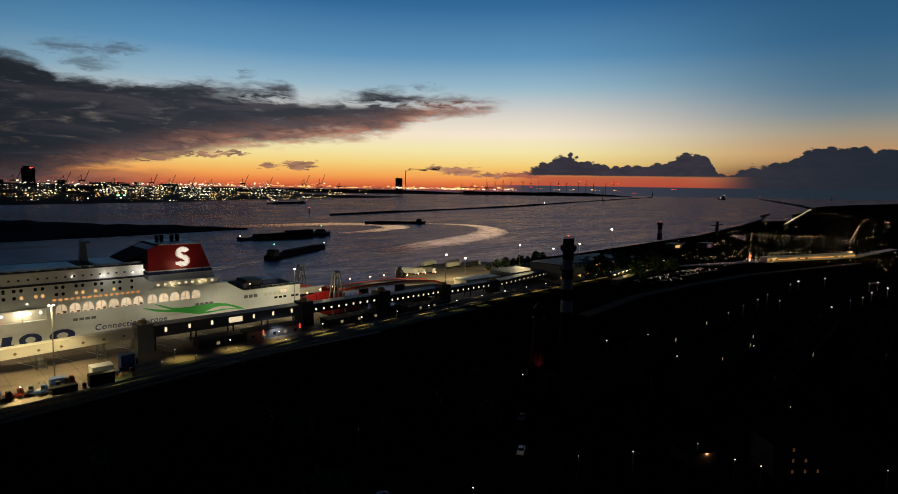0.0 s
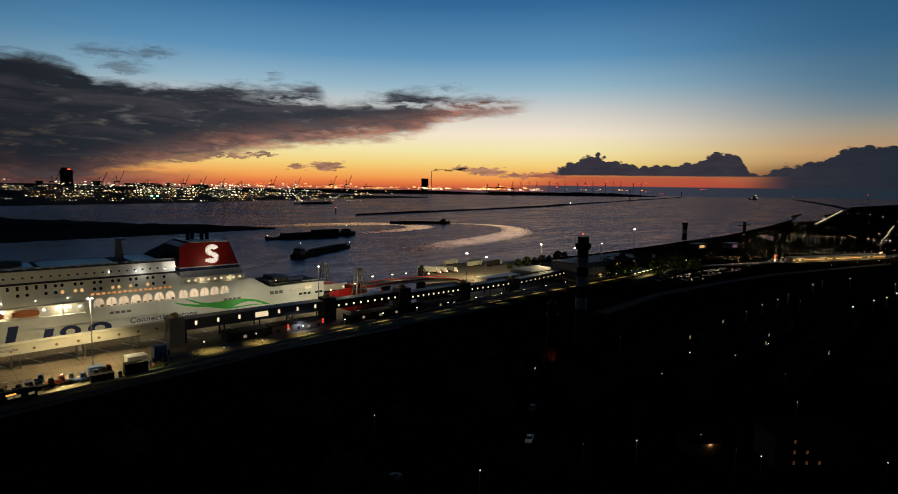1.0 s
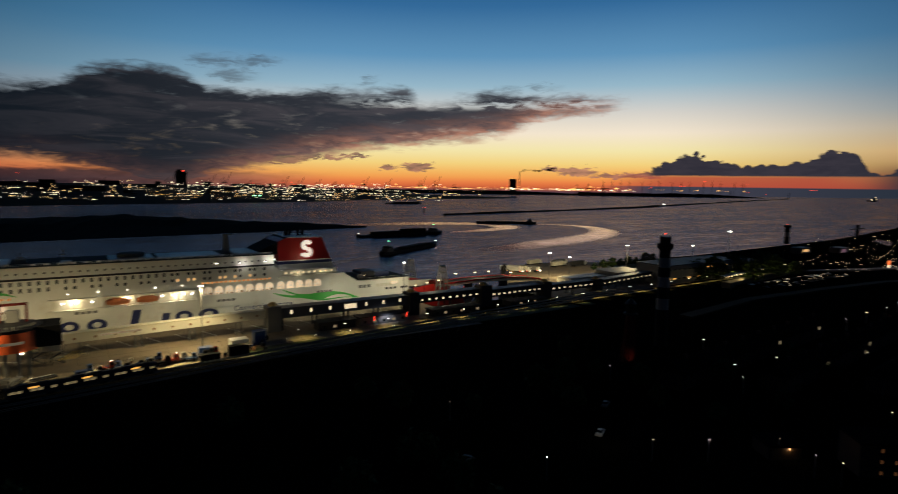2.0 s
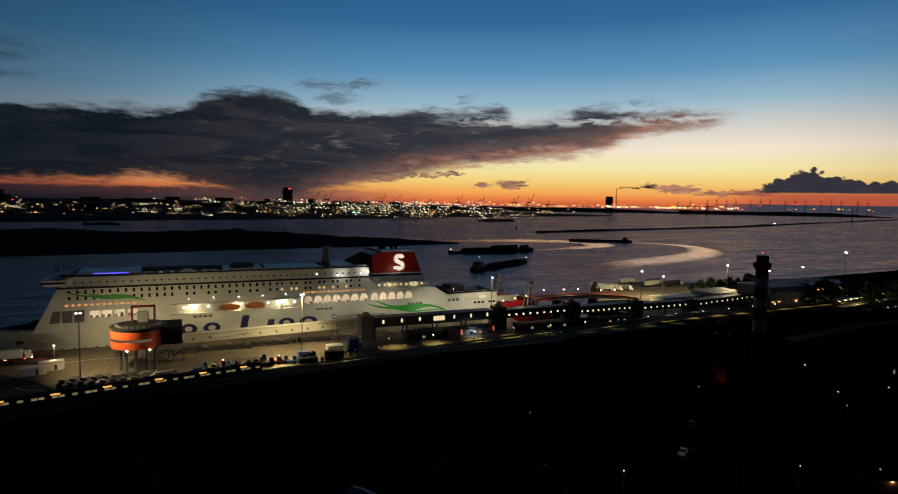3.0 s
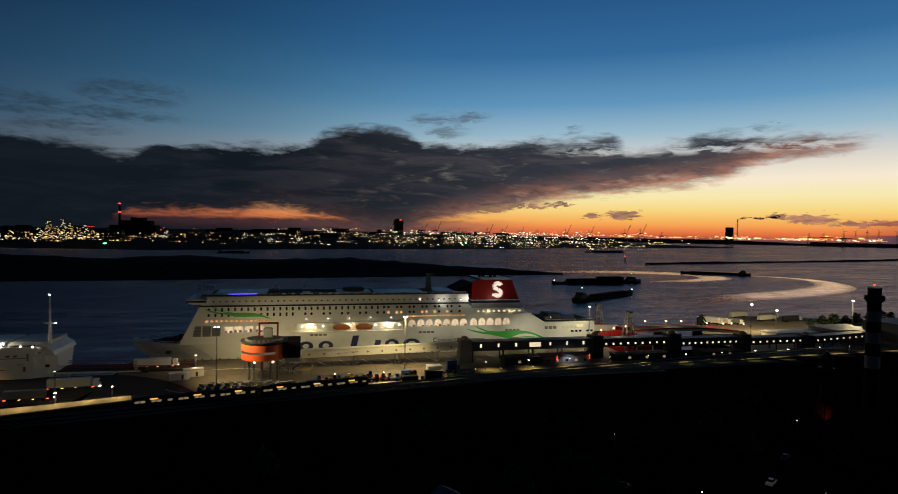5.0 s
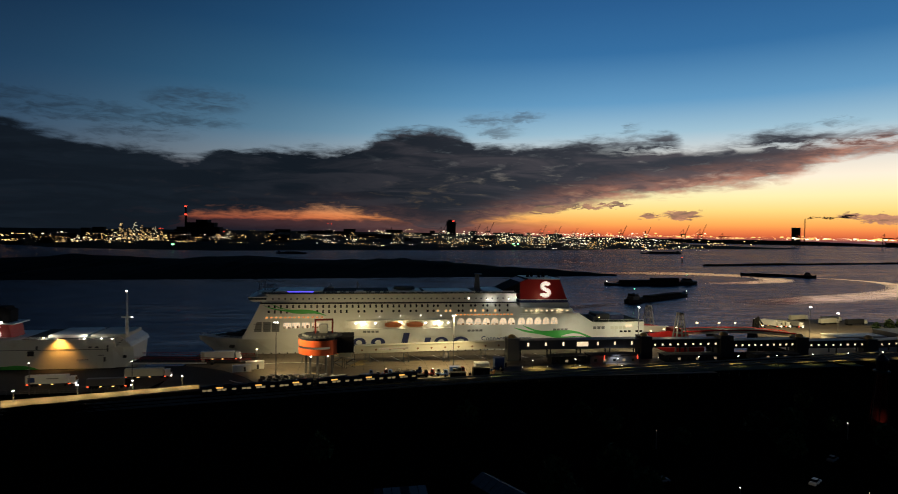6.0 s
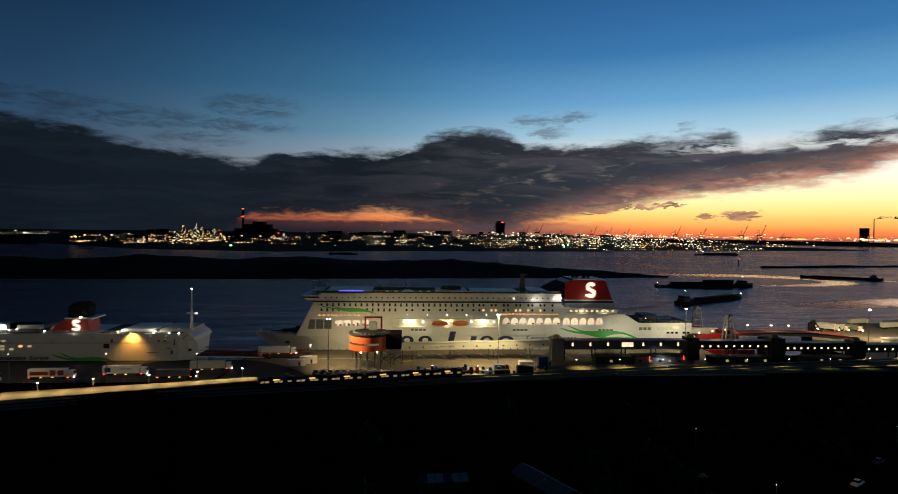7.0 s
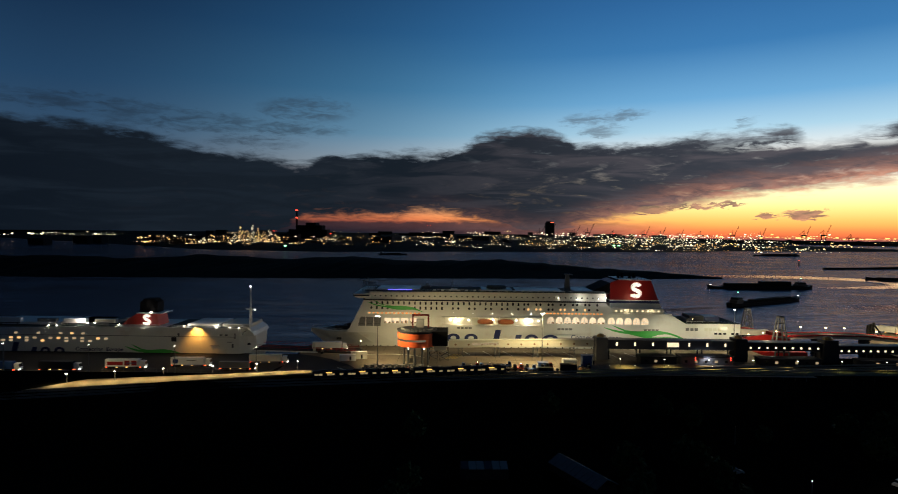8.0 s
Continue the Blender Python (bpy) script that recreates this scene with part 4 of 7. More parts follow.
            part("slat", mm, M["dark"], pane)
    fwin = win_mesh(3.9, 3.0, "window", M["arch"])
    for i, x in enumerate((40.5, 45.0, 50.0, 55.2)):
        fw = part("foyer_window", fwin, None, body, "wide lit foyer window", place=(x, 0.0, 14.2))
        for u in (-1.3, 0.0, 1.3):
            mm = Mesh()
            mm.box(u - 0.1, -0.2, -1.5, u + 0.1, -0.08, 1.5)
            part("mullion", mm, M["white"], fw)
        for u, w_, hh in ((-1.85, 1.0, 1.1 + 0.3 * (i % 2)), (0.3, 1.3, 0.9 + 0.4 * (i % 3))):
            mm = Mesh()
            mm.box(u, -0.13, -1.5, u + w_, -0.08, -1.5 + hh)
            part("seat_row", mm, M["wood"], fw, "brown seats behind the glass")
    for i in range(12):
        x = 133.2 + i * 4.75 + (1.0 if i > 6 else 0)
        z0, z1, hw = 13.55, 17.4, 1.95
        m = Mesh()
        poly = [(-hw, z0), (hw, z0)] + [(hw * math.cos(a), z0 + 1.6 + (z1 - z0 - 1.6) * math.sin(a)) for a in [math.pi * k / 10 for k in range(11)]]
        m.prism([(x + u, v) for u, v in poly], "y", -0.1, 0.2)
        aw = part("arched_window", m, M["arch"], body, "large lit arched window")
        mm = Mesh()
        mm.box(x - 0.09, -0.22, z0, x + 0.09, -0.1, z1)
        part("mullion", mm, M["white"], aw)
        mm = Mesh()
        mm.box(x - hw, -0.2, z0 + 1.30, x + hw, -0.1, z0 + 1.40)
        part("mullion", mm, M["white"], aw)
        if i < 7:
            for u, w_, hh in ((-1.6, 0.9, 0.5), (0.5, 1.2, 1.0 - 0.25 * (i % 3))):
                mm = Mesh()
                mm.box(x + u, -0.14, z0 + 0.1, x + u + w_, -0.1, z0 + hh)
                part("curtain", mm, M["wood"], aw, "brown drawn curtain")
    # promenade recess with lifeboats
    m = Mesh()
    m.box(71.5, -0.12, 12.2, 127.5, 0.1, 16.7)
    rec = part("promenade", m, M["cream"], body, "lit boat deck promenade")
    m = Mesh()
    m.box(71, -2.2, 16.7, 128, 0.1, 17.0)
    part("promenade_roof", m, M["hull"], rec)
    m = Mesh()
    m.box(71, -2.2, 12.0, 128, 0.1, 12.3)
    part("promenade_deck", m, M["hull"], rec)
    for x in range(72, 129, 8):
        m = Mesh()
        m.box(x - 0.25, -2.2, 12.2, x + 0.25, -1.8, 16.8)
        part("post", m, M["hull"], rec)
    for x in (76, 81, 86.5, 100.4, 113.5, 118, 122.5, 126):
        m = Mesh()
        m.ball((x, -1.4, 15.2), 0.42)
        part("deck_lamp", m, M["bulb"], rec, "bright deck lamp")
    for x in (96.0, 107.6):
        boat = Mesh()
        rings = []
        for i in range(11):
            t = -1 + 2 * i / 10
            wd = 1.5 * math.sqrt(max(0.02, 1 - abs(t) ** 3))
            rings.append([(x + 4.5 * t, -1.9 - wd, 14.6), (x + 4.5 * t, -1.9 - wd * 0.5, 13.2 + 0.4 * t * t), (x + 4.5 * t, -1.9 + wd * 0.5, 13.2 + 0.4 * t * t), (x + 4.5 * t, -1.9 + wd, 14.6),
                          (x + 4.5 * t, -1.9 + wd * 0.7, 15.9 - 0.7 * t * t), (x + 4.5 * t, -1.9 - wd * 0.7, 15.9 - 0.7 * t * t)])
        boat.loft(rings)
        lb = part("lifeboat", boat, M["boat"], rec, "orange lifeboat under its davits", smooth=False)
        for dx in (-3.8, 3.8):
            dv = Mesh()
            dv.box(x + dx - 0.25, -3.4, 16.6, x + dx + 0.25, -0.2, 17.1).tube((x + dx, -3.2, 16.8), (x + dx, -2.0, 15.4), 0.12)
            part("davit", dv, M["white"], lb)
    # lounge row under the funnel
    m = Mesh()
    m.box(168, -0.16, 20.0, 196.5, 0.05, 22.1)
    lg = part("lounge_gallery", m, M["cream"], body, "warmly lit open gallery")
    for x in range(170, 196, 3):
        m = Mesh()
        m.box(x - 0.55, -0.34, 20.9, x + 0.55, -0.16, 21.7)
        part("gallery_lamp", m, M["win_white"], lg)
    m = Mesh()
    m.box(166.5, -1.4, 19.4, 201, 0.05, 19.9)
    part("gallery_floor", m, M["hull"], lg)
    # stern windows
    for x in (210.5, 213.0, 215.5, 221, 223.5, 226, 228.5):
        m = Mesh()
        m.box(x - 0.95, -0.1, 10.4, x + 0.95, 0.1, 12.0)
        part("window", m, M["grey"] if x < 217 else M["cream"], body)
    for x in (226.5, 229, 231.5, 236, 238.5):
        m = Mesh()
        m.box(x - 0.85, -0.1, 8.4, x + 0.85, 0.1, 9.5)
        part("window", m, M["dkglass"], body)
    m = Mesh()
    m.box(229, -0.14, 11.2, 233, 0.1, 12.8)
    part("window", m, M["win_white"], body)
    for x0, x1, z1, mt in ((214, 222, 18.2, "dark"), (222.5, 231, 17.6, "navy"), (212, 216, 16.6, "grey")):
        m = Mesh()
        m.box(x0, 6, 14.6, x1, 18, z1)
        part("stern_deckhouse", m, M[mt], ship, bevel=0.1)
    m = Mesh()
    m.ball((215, 4.5, 16.5), 0.3)
    part("deck_lamp", m, M["bulb_warm"], ship)
    for x, z in ((148, 27.6), (160, 27.9), (164.5, 28.6), (137.5, 28.2)):
        m = Mesh()
        m.ball((x, 0.3, z), 0.28)
        part("floodlight", m, M["bulb"], ship, "bright white floodlight")
    for x in range(78, 128, 11):
        m = Mesh()
        m.ball((x, -0.2, 18.9), 0.2)
        part("side_lamp", m, M["bulb"], ship)
    for x0 in (80, 137, 186):
        m = Mesh()
        for k in range(4):
            m.box(x0 + k * 2.2, -0.06, 9.9, x0 + 1.7 + k * 2.2, 0.1, 11.0)
        part("vent_grille", m, M["grey"], body)
    # paint: name, slogan, ribbons
    name_bars(ship, 0, 2.2, [(74.0, 7.4, 5.0, 1), (84.0, 7.6, 5.0, 1), (100.2, 3.3, 7.4, 0), (112.6, 3.2, 4.7, 0), (113.7, 3.2, 1.6, 0), (118.4, 7.6, 5.0, 1), (128.4, 9.0, 5.0, 1)], -0.02, 1.0)
    slogan(ship, "Connecting", 144.6, 4.9, -0.03, 3.4)
    slogan(ship, "Europe", 162.4, 4.9, -0.03, 3.4)
    wave_ribbon(ship, 163.5, 11.8, 210, 5.4, -0.01, 0.04)
    wave_ribbon(ship, 28.5, 25.0, 61, 19.2, -0.10, 0.04, fat=0.55)
    return ship


FERRY = build_ferry()
# ---------------------------------------------------------------- second ferry
def build_second_ferry():
    def s2(x, z):
        return 79.5 + (x - 79.5) * 0.911, 66 - (66 - z) * 0.911
    ship = thing("ferry", (0, 0, 0), "white freight ferry with a red funnel and orange floodlight", "ferry")
    ya = -30.0
    cy = ya + 14
    ship_hull([(-250, 9.0, 13.6, -6, 12), (-240, 9.6, 14, -6, 13.5), (-38, 9.6, 14, -6, 13.5), (-34, 9.8, 13.8, -6, 12), (-30, 9.8, 12.6, -5, 9.0), (-26.5, 9.6, 10.0, -4, 6.0)], cy, "hull", ship, M["hull"])
    m = Mesh()
    m.prism([(-250, 9.0), (-250, 12.0), (-98, 13.6), (-38, 13.8), (-33.5, 13.4), (-32.6, 9.6)], "y", ya, ya + 28)
    body = part("superstructure", m, M["hull"], ship)
    m = Mesh()
    m.prism([(-250, -3), (-38, -3), (-31, 0.3), (-250, 0.3)], "y", ya - 0.12, ya)
    part("boot_stripe", m, M["black"], ship, "black band along the waterline")
    m = Mesh()
    m.box(-248, ya + 0.6, 13.7, -100, ya + 27, 13.95).box(-72, ya + 0.6, 13.85, -32, ya + 27, 14.05)
    part("weather_deck", m, M["deck"], ship)
    m = Mesh()
    m.prism([(-33.5, 9.6), (-33.5, 14.6), (-32.0, 14.8), (-27.2, 11.4), (-26.4, 9.6)], "y", ya + 1.5, ya + 26.5)
    part("bow_visor", m, M["hull"], ship)
    for k in range(5):
        m = Mesh()
        m.box(-33.6 + k * 0.9, ya + 1.3, 10.2 + k * 0.75, -32.4 + k * 0.9, ya + 1.5, 10.4 + k * 0.75)
        part("bow_step", m, M["dark"], ship)
    m = Mesh()
    m.tube((-33.4, ya + 1.3, 15.6), (-27.0, ya + 1.3, 12.2), 0.1, n=5)
    part("bow_rail", m, M["white"], ship)
    for k in range(6):
        m = Mesh()
        m.tube((-33.2 + k * 1.2, ya + 1.3, 14.2 - k * 0.62), (-33.2 + k * 1.2, ya + 1.3, 15.5 - k * 0.62), 0.07, n=4)
        part("rail_post", m, M["white"], ship)
    for x0, z0, w_, h_ in ((-44, 9.6, 1.4, 0.8), (-41.2, 9.6, 1.4, 0.8), (-40, 6.2, 2.6, 0.25), (-37.6, 3.4, 0.9, 2.0), (-49, 4.2, 5.0, 0.25), (-66, 9.0, 0.9, 1.8), (-36.2, 8.0, 0.6, 3.0)):
        m = Mesh()
        m.box(x0, ya - 0.1, z0, x0 + w_, ya + 0.1, z0 + h_)
        part("side_fitting", m, M["grey2"], body)
    m = Mesh()
    m.box(-249, ya - 0.14, 8.9, -36, ya + 0.02, 9.15)
    part("fender_strake", m, M["grey"], body, "grey rubbing strake")
    mx, mz = s2(-40.4, 31.7)
    m = Mesh()
    m.tube((mx, ya + 6, 13.5), (mx, ya + 6, 24), 0.9, 0.5).tube((mx, ya + 6, 24), (mx, ya + 6, mz), 0.35, 0.2).box(mx - 2.4, ya + 5.8, 22.6, mx + 2.4, ya + 6.2, 23.2)
    mast = part("mast", m, M["hull"], ship)
    for z, r in ((mz + 0.4, 0.36), (22.8, 0.3)):
        m = Mesh()
        m.ball((mx + (2.4 if z < 30 else 0), ya + 5.6, z), r)
        part("mast_lamp", m, M["bulb"], mast)
    # funnel
    q = lambda x, z: s2(x, z)
    m = Mesh()
    m.prism([q(-114.5, 9.0), q(-111, 12.5), q(-105.5, 15.8), q(-94.2, 16.3), q(-92.6, 9.0)], "y", ya + 3, ya + 14)
    fun = part("funnel", m, M["red"], ship, "low red funnel with a white badge")
    m = Mesh()
    m.prism([q(-105.2, 15.6), q(-105, 22.8), q(-103.2, 22.8), q(-103.2, 24.2), q(-96.2, 24.2), q(-96.2, 23.0), q(-94.4, 22.8), q(-94.6, 15.6)], "y", ya + 5, ya + 12)
    part("funnel_top", m, M["black"], fun, "tall black funnel top", bevel=0.3)
    m = Mesh()
    m.box(q(-105.4, 0)[0], ya + 2.4, q(0, 15.8)[1], q(-91, 0)[0], ya + 15, q(0, 16.4)[1])
    part("band", m, M["white"], fun)
    s_badge(fun, q(-99.6, 0)[0], q(0, 12.4)[1], ya + 2.95, 4.4, 5.8)
    m = Mesh()
    m.ball((q(-97, 0)[0], ya + 2.4, q(0, 16.9)[1]), 0.5)
    part("funnel_lamp", m, M["bulb"], fun)
    m = Mesh()
    for k in range(45):
        m.tube((-248 + k * 5, ya + 0.2, 13.4), (-248 + k * 5, ya + 0.2, 14.9), 0.06, n=4)
    m.tube((-248, ya + 0.2, 14.9), (-36, ya + 0.2, 14.9), 0.07, n=4).tube((-248, ya + 0.2, 14.4), (-36, ya + 0.2, 14.4), 0.05, n=4)
    part("railing", m, M["white"], ship)
    # deckhouses and lamps
    for x0, x1, z0, z1, mt in ((-76, -58, 12, 15.8, "hull"), (-56, -40, 12, 15.2, "cream"), (-190, -152, 9, 13.8, "hull"), (-150, -128, 9, 12.6, "hull"), (-146, -122, 12, 15.0, "grey")):
        a, za = s2(x0, z0)
        b, zb = s2(x1, z1)
        m = Mesh()
        m.box(a, ya + 3, 13.6, b, ya + 24, min(max(zb, 14.4), 15.2) + 0.1)
        part("deckhouse", m, M[mt], ship, bevel=0.15)
    for x, z in ((-70, 8.9), (-58, 8.9), (-50, 9.0), (-76.5, 9.6), (-114, 10.0), (-155, 7.0), (-132, 10.6), (-128, 10.8), (-45, 8.0), (-150, 8.2)):
        a, b = s2(x, z)
        m = Mesh()
        m.ball((a, ya - 0.2, max(b, 13.9)), 0.32)
        part("deck_lamp", m, M["bulb"] if x > -60 or x < -100 else M["bulb_warm"], ship, "bright deck lamp")
    win = Mesh()
    win.box(-0.9, -0.08, -0.5, 0.9, 0.1, 0.5)
    lit, dim = win.data("window", M["win_warm"]), win.data("window", M["win_dim"])
    rnd = random.Random(9)
    for row, z in enumerate((3.2, 0.4, -1.2)):
        x = -200.0
        while x < -118:
            if rnd.random() < 0.5:
                a, b = s2(x, z)
                part("window", lit if rnd.random() < 0.35 else dim, None, body, place=(a, ya, b + 1.2))
            x += 4.6 if row else 6.5
    a, b = s2(-40, -1)
    m = Mesh()
    m.box(a, ya - 0.1, b, a + 1.6, ya + 0.1, b + 1.2)
    part("side_door", m, M["dark"], body)
    m = Mesh()
    m.box(s2(-84, 0)[0], ya - 0.1, s2(0, 0.5)[1], s2(-81, 0)[0], ya + 0.1, s2(0, 3.0)[1])
    part("side_door", m, M["dark"], body)
    # paint
    za = s2(0, -8.4)[1]
    name_bars(ship, 0, za + 0.3, [(s2(x, 0)[0], wd, hi, hole) for x, wd, hi, hole in ((-212, 6, 4.2, 1), (-204, 5.6, 4.2, 1), (-193, 5.6, 4.2, 1), (-177, 3.0, 6.6, 0), (-165.5, 2.6, 4.0, 0), (-160, 5.2, 4.2, 1), (-152, 5.6, 4.2, 1))], ya - 0.02, 1.0)
    slogan(ship, "Connecting", s2(-139.5, 0)[0], s2(0, -5.4)[1], ya - 0.03, 2.75)
    slogan(ship, "Europe", s2(-139.5, 0)[0] + 16.2, s2(0, -5.4)[1], ya - 0.03, 2.75)
    wave_ribbon(ship, s2(-110.5, 0)[0], s2(0, -2.6)[1], s2(-74, 0)[0], s2(0, -8.6)[1], ya - 0.01, 0.04)
    return ship


build_second_ferry()


def deck_cargo(x, y, w, h, mt, label):
    """A trailer stowed on the freight ferry's weather deck."""
    p = thing("deck_trailer", (x, y, 14.05), label, "trailer", "stowed trailers")
    m = Mesh()
    m.box(0, 0, 0.9, w, 2.5, 0.9 + h)
    part("body", m, M[mt], p, bevel=0.06)
    m = Mesh()
    m.box(0.2, 0.2, 0.55, w - 0.2, 2.3, 0.9)
    part("chassis", m, M["black"], p)
    for wx in (1.5, 2.8, w - 1.5):
        m = Mesh()
        m.tube((wx, -0.02, 0.5), (wx, 0.3, 0.5), 0.5, n=10)
        part("wheel", m, M["black"], p)


for x, y, w_, h_, mt_, lb_ in ((-164, -27.5, 13, 2.6, "white", "white trailer stowed on the weather deck"), (-128, -27.5, 12, 2.6, "white", "white trailer stowed on the weather deck"), (-143, -26, 10, 2.0, "grey", "low grey trailer stowed on the weather deck"),
                               (-112, -26, 11, 2.2, "cream", "cream trailer stowed on the weather deck"), (-190, -27, 13, 2.4, "grey", "low grey trailer stowed on the weather deck")):
    deck_cargo(x, y, w_, h_, mt_, lb_)


# ---------------------------------------------------------------- ferry terminal
def gallery(p0, p1, zb, zt, depth, n, win, label, legs=True, wz=None, ww=1.0, wh=1.0, mt="dark"):
    """A raised enclosed walkway on legs between two points of its front line."""
    a, b = Vector(p0), Vector(p1)
    L = (b - a).length
    ang = math.degrees(math.atan2(b.y - a.y, b.x - a.x))
    g = thing("walkway", (a.x, a.y, 0), label, "walkway", "terminal walkways", ang)
    m = Mesh()
    m.box(0, 0, zb, L, depth, zt)
    body = part("gallery", m, M[mt], g)
    m = Mesh()
    m.box(-0.1, -0.25, zt, L + 0.1, depth + 0.25, zt + 0.35)
    part("roof", m, M["grey"] if mt == "dark" else M[mt], g)
    wm = Mesh()
    wm.box(-ww / 2, -0.07, -wh / 2, ww / 2, 0.1, wh / 2)
    me = wm.data("window", win)
    for i in range(n):
        part("window", me, None, body, place=(L * (i + 0.5) / n, 0, wz if wz else (zb + zt) / 2))
    if legs:
        k = max(2, int(L / 14) + 1)
        for i in range(k):
            x = 0.6 + (L - 1.2) * i / (k - 1)
            for y in (0.4, depth - 0.4):
                mm = Mesh()
                mm.box(x - 0.25, y - 0.25, 0, x + 0.25, y + 0.25, zb)
                part("leg", mm, M["dark"], g)
    return g


def pylon(x, y, w, d, h, label="dark stair tower with a domed lamp", mt="dark"):
    p = thing("stair_tower", (x, y, 0), label, "tower", "stair towers")
    m = Mesh()
    m.box(0, 0, 0, w, d, h)
    part("shaft", m, M[mt], p, bevel=0.1)
    m = Mesh()
    m.ball((w / 2, d / 2, h), min(w, d) * 0.36, 0.8, 12, 4, half=True)
    part("dome", m, M["dome"], p, "dim amber dome lamp")


M["dome"] = surface("amber_dome", (0.34, 0.22, 0.06), 0.35)
g = gallery((76, -30), (151, -30), 6.5, 9.9, 3.4, 11, M["brown"], "long cream raised passenger walkway with diamond windows", False, 8.0, 0.9, 0.9, "cream")
for w_ in g.children_recursive:
    if w_.name.startswith("window"):
        w_.matrix_basis = w_.matrix_basis @ pose(0, 0, 0, 0, 45, 0)
m = Mesh()
m.box(12, -0.1, 8.0, 26, 0.05, 8.7)
part("long_window", m, M["win_dim"], g, "long dim window")
g.matrix_basis = g.matrix_basis @ pose(0, 0, -1.5, 0, -1.15, 0)      # the walkway climbs towards the stair tower
for x in (6, 25, 45, 64):
    for dx, dy in ((-1.2, 0.4), (1.2, 0.4), (-1.2, 3.0), (1.2, 3.0)):
        m = Mesh()
        m.tube((x + dx * 1.3, dy, 0), (x + dx * 0.8, dy, 6.0), 0.16)
        part("trestle_leg", m, M["steel"], g)
    for k in range(4):
        for za, zb in ((0.0, 1.5), (1.5, 1.5)):
            m = Mesh()
            m.tube((x - 1.4, 0.4, k * 1.5 + za), (x + 1.4, 0.4, k * 1.5 + zb), 0.08, n=4)
            part("trestle_brace", m, M["steel"], g)
pylon(151.8, -31.5, 6.0, 7.0, 11.4, "tan stair tower with a domed lamp", "grey")
g2 = gallery((158, -30.5), (223, -30.5), 5.6, 9.9, 6.5, 7, M["win_white"], "dark raised walkway with tall lit windows on slender legs", True, 8.2, 0.9, 1.8, "grey2")
m = Mesh()
m.box(30.5, -0.12, 6.9, 36.5, 0.0, 9.2)
part("wide_window", m, M["win_white"], g2, "wide lit window")
pylon(223, -32, 6.0, 7.5, 11.6)
gallery((229.2, -30.5), (268, -30.5), 5.6, 9.6, 6.0, 9, M["win_white"], "dark raised walkway with a row of small lit windows", True, 7.1, 0.95, 0.95)
pylon(268, -32, 7.5, 7.0, 11.4)
gallery((276, -30.5), (313.5, -30.0), 4.4, 8.4, 6.0, 10, M["win_white"], "dark raised walkway with a row of small lit windows", True, 6.0, 0.95, 0.95)
pylon(313.5, -31.5, 7.0, 6.5, 9.8)
gallery((321, -30), (357, -30), 3.6, 7.4, 6.0, 8, M["win_white"], "dark raised walkway with a row of small lit windows", True, 5.3, 0.95, 0.95)
pylon(357, -31.5, 6.5, 6.5, 8.2)
gallery((364, -31), (425, -21), 3.4, 7.2, 6.0, 11, M["win_white"], "dark raised walkway with a row of small lit windows", True, 5.2, 0.95, 0.95)
# ground-level check-in buildings below the walkway
for x0, x1, h, mt in ((172, 190, 3.6, "dark"), (192, 218, 3.8, "grey"), (232, 262, 3.2, "dark"), (282, 308, 2.8, "dark")):
    t_ = thing("customs_hall", (x0, -40, 0), "low dark building under the raised walkway", "building", "ground buildings")
    m = Mesh()
    m.box(0, 0, 0, x1 - x0, 7, h)
    part("wall", m, M[mt], t_, bevel=0.08)
    m = Mesh()
    m.box(-0.4, -0.5, h, x1 - x0 + 0.4, 7.4, h + 0.3)
    part("roof", m, M["dark"], t_)
    for k in range(int((x1 - x0) / 5)):
        m = Mesh()
        m.box(2 + k * 5, -0.08, 1.0, 3.4 + k * 5, 0.1, 2.2)
        part("window", m, M["win_dim"] if k % 2 else M["dkglass"], t_)
t_ = thing("light_column", (198.5, -42, 0), "glowing red light column by the gate", "lamp", "red light columns")
m = Mesh()
m.tube((0, 0, 2.2), (0, 0, 4.4), 0.17)
part("red_tube", m, M["bulb_red"], t_)
m = Mesh()
m.tube((0, 0, 0), (0, 0, 2.2), 0.14)
part("post", m, M["steel"], t_)
copy_thing(t_, pose(216.5, -41, 0))

# round boarding tower
rt = thing("boarding_tower", (60.2, -44.5, 0), "round orange and dark boarding tower on steel legs", "tower")
N_ = 84
def ring(r, z0, z1, a0=0, a1=360, th=0.4):
    m = Mesh()
    k = max(3, int(N_ * (a1 - a0) / 360))
    rows = []
    for i in range(k + 1):
        p = radians(a0 + (a1 - a0) * i / k)
        c, s_ = math.cos(p), math.sin(p)
        rows.append([((r - th) * c, (r - th) * s_, z0), (r * c, r * s_, z0), (r * c, r * s_, z1), ((r - th) * c, (r - th) * s_, z1)])
    return m.loft(rows)
part("drum", ring(9.4, 9.6, 16.6, th=9.3), M["dark"], rt)
part("orange_band", ring(9.65, 9.3, 12.0, 180, 330), M["orange"], rt, "orange lower band")
part("orange_band", ring(9.65, 13.0, 15.8, 180, 330), M["orange"], rt, "orange upper band")
part("window_band", ring(9.5, 12.0, 13.0, 180, 300), M["win_slot"], rt, "dim ribbon window")
part("window_band", ring(9.7, 12.0, 13.0, 300, 330), M["orange"], rt, "orange end panel")
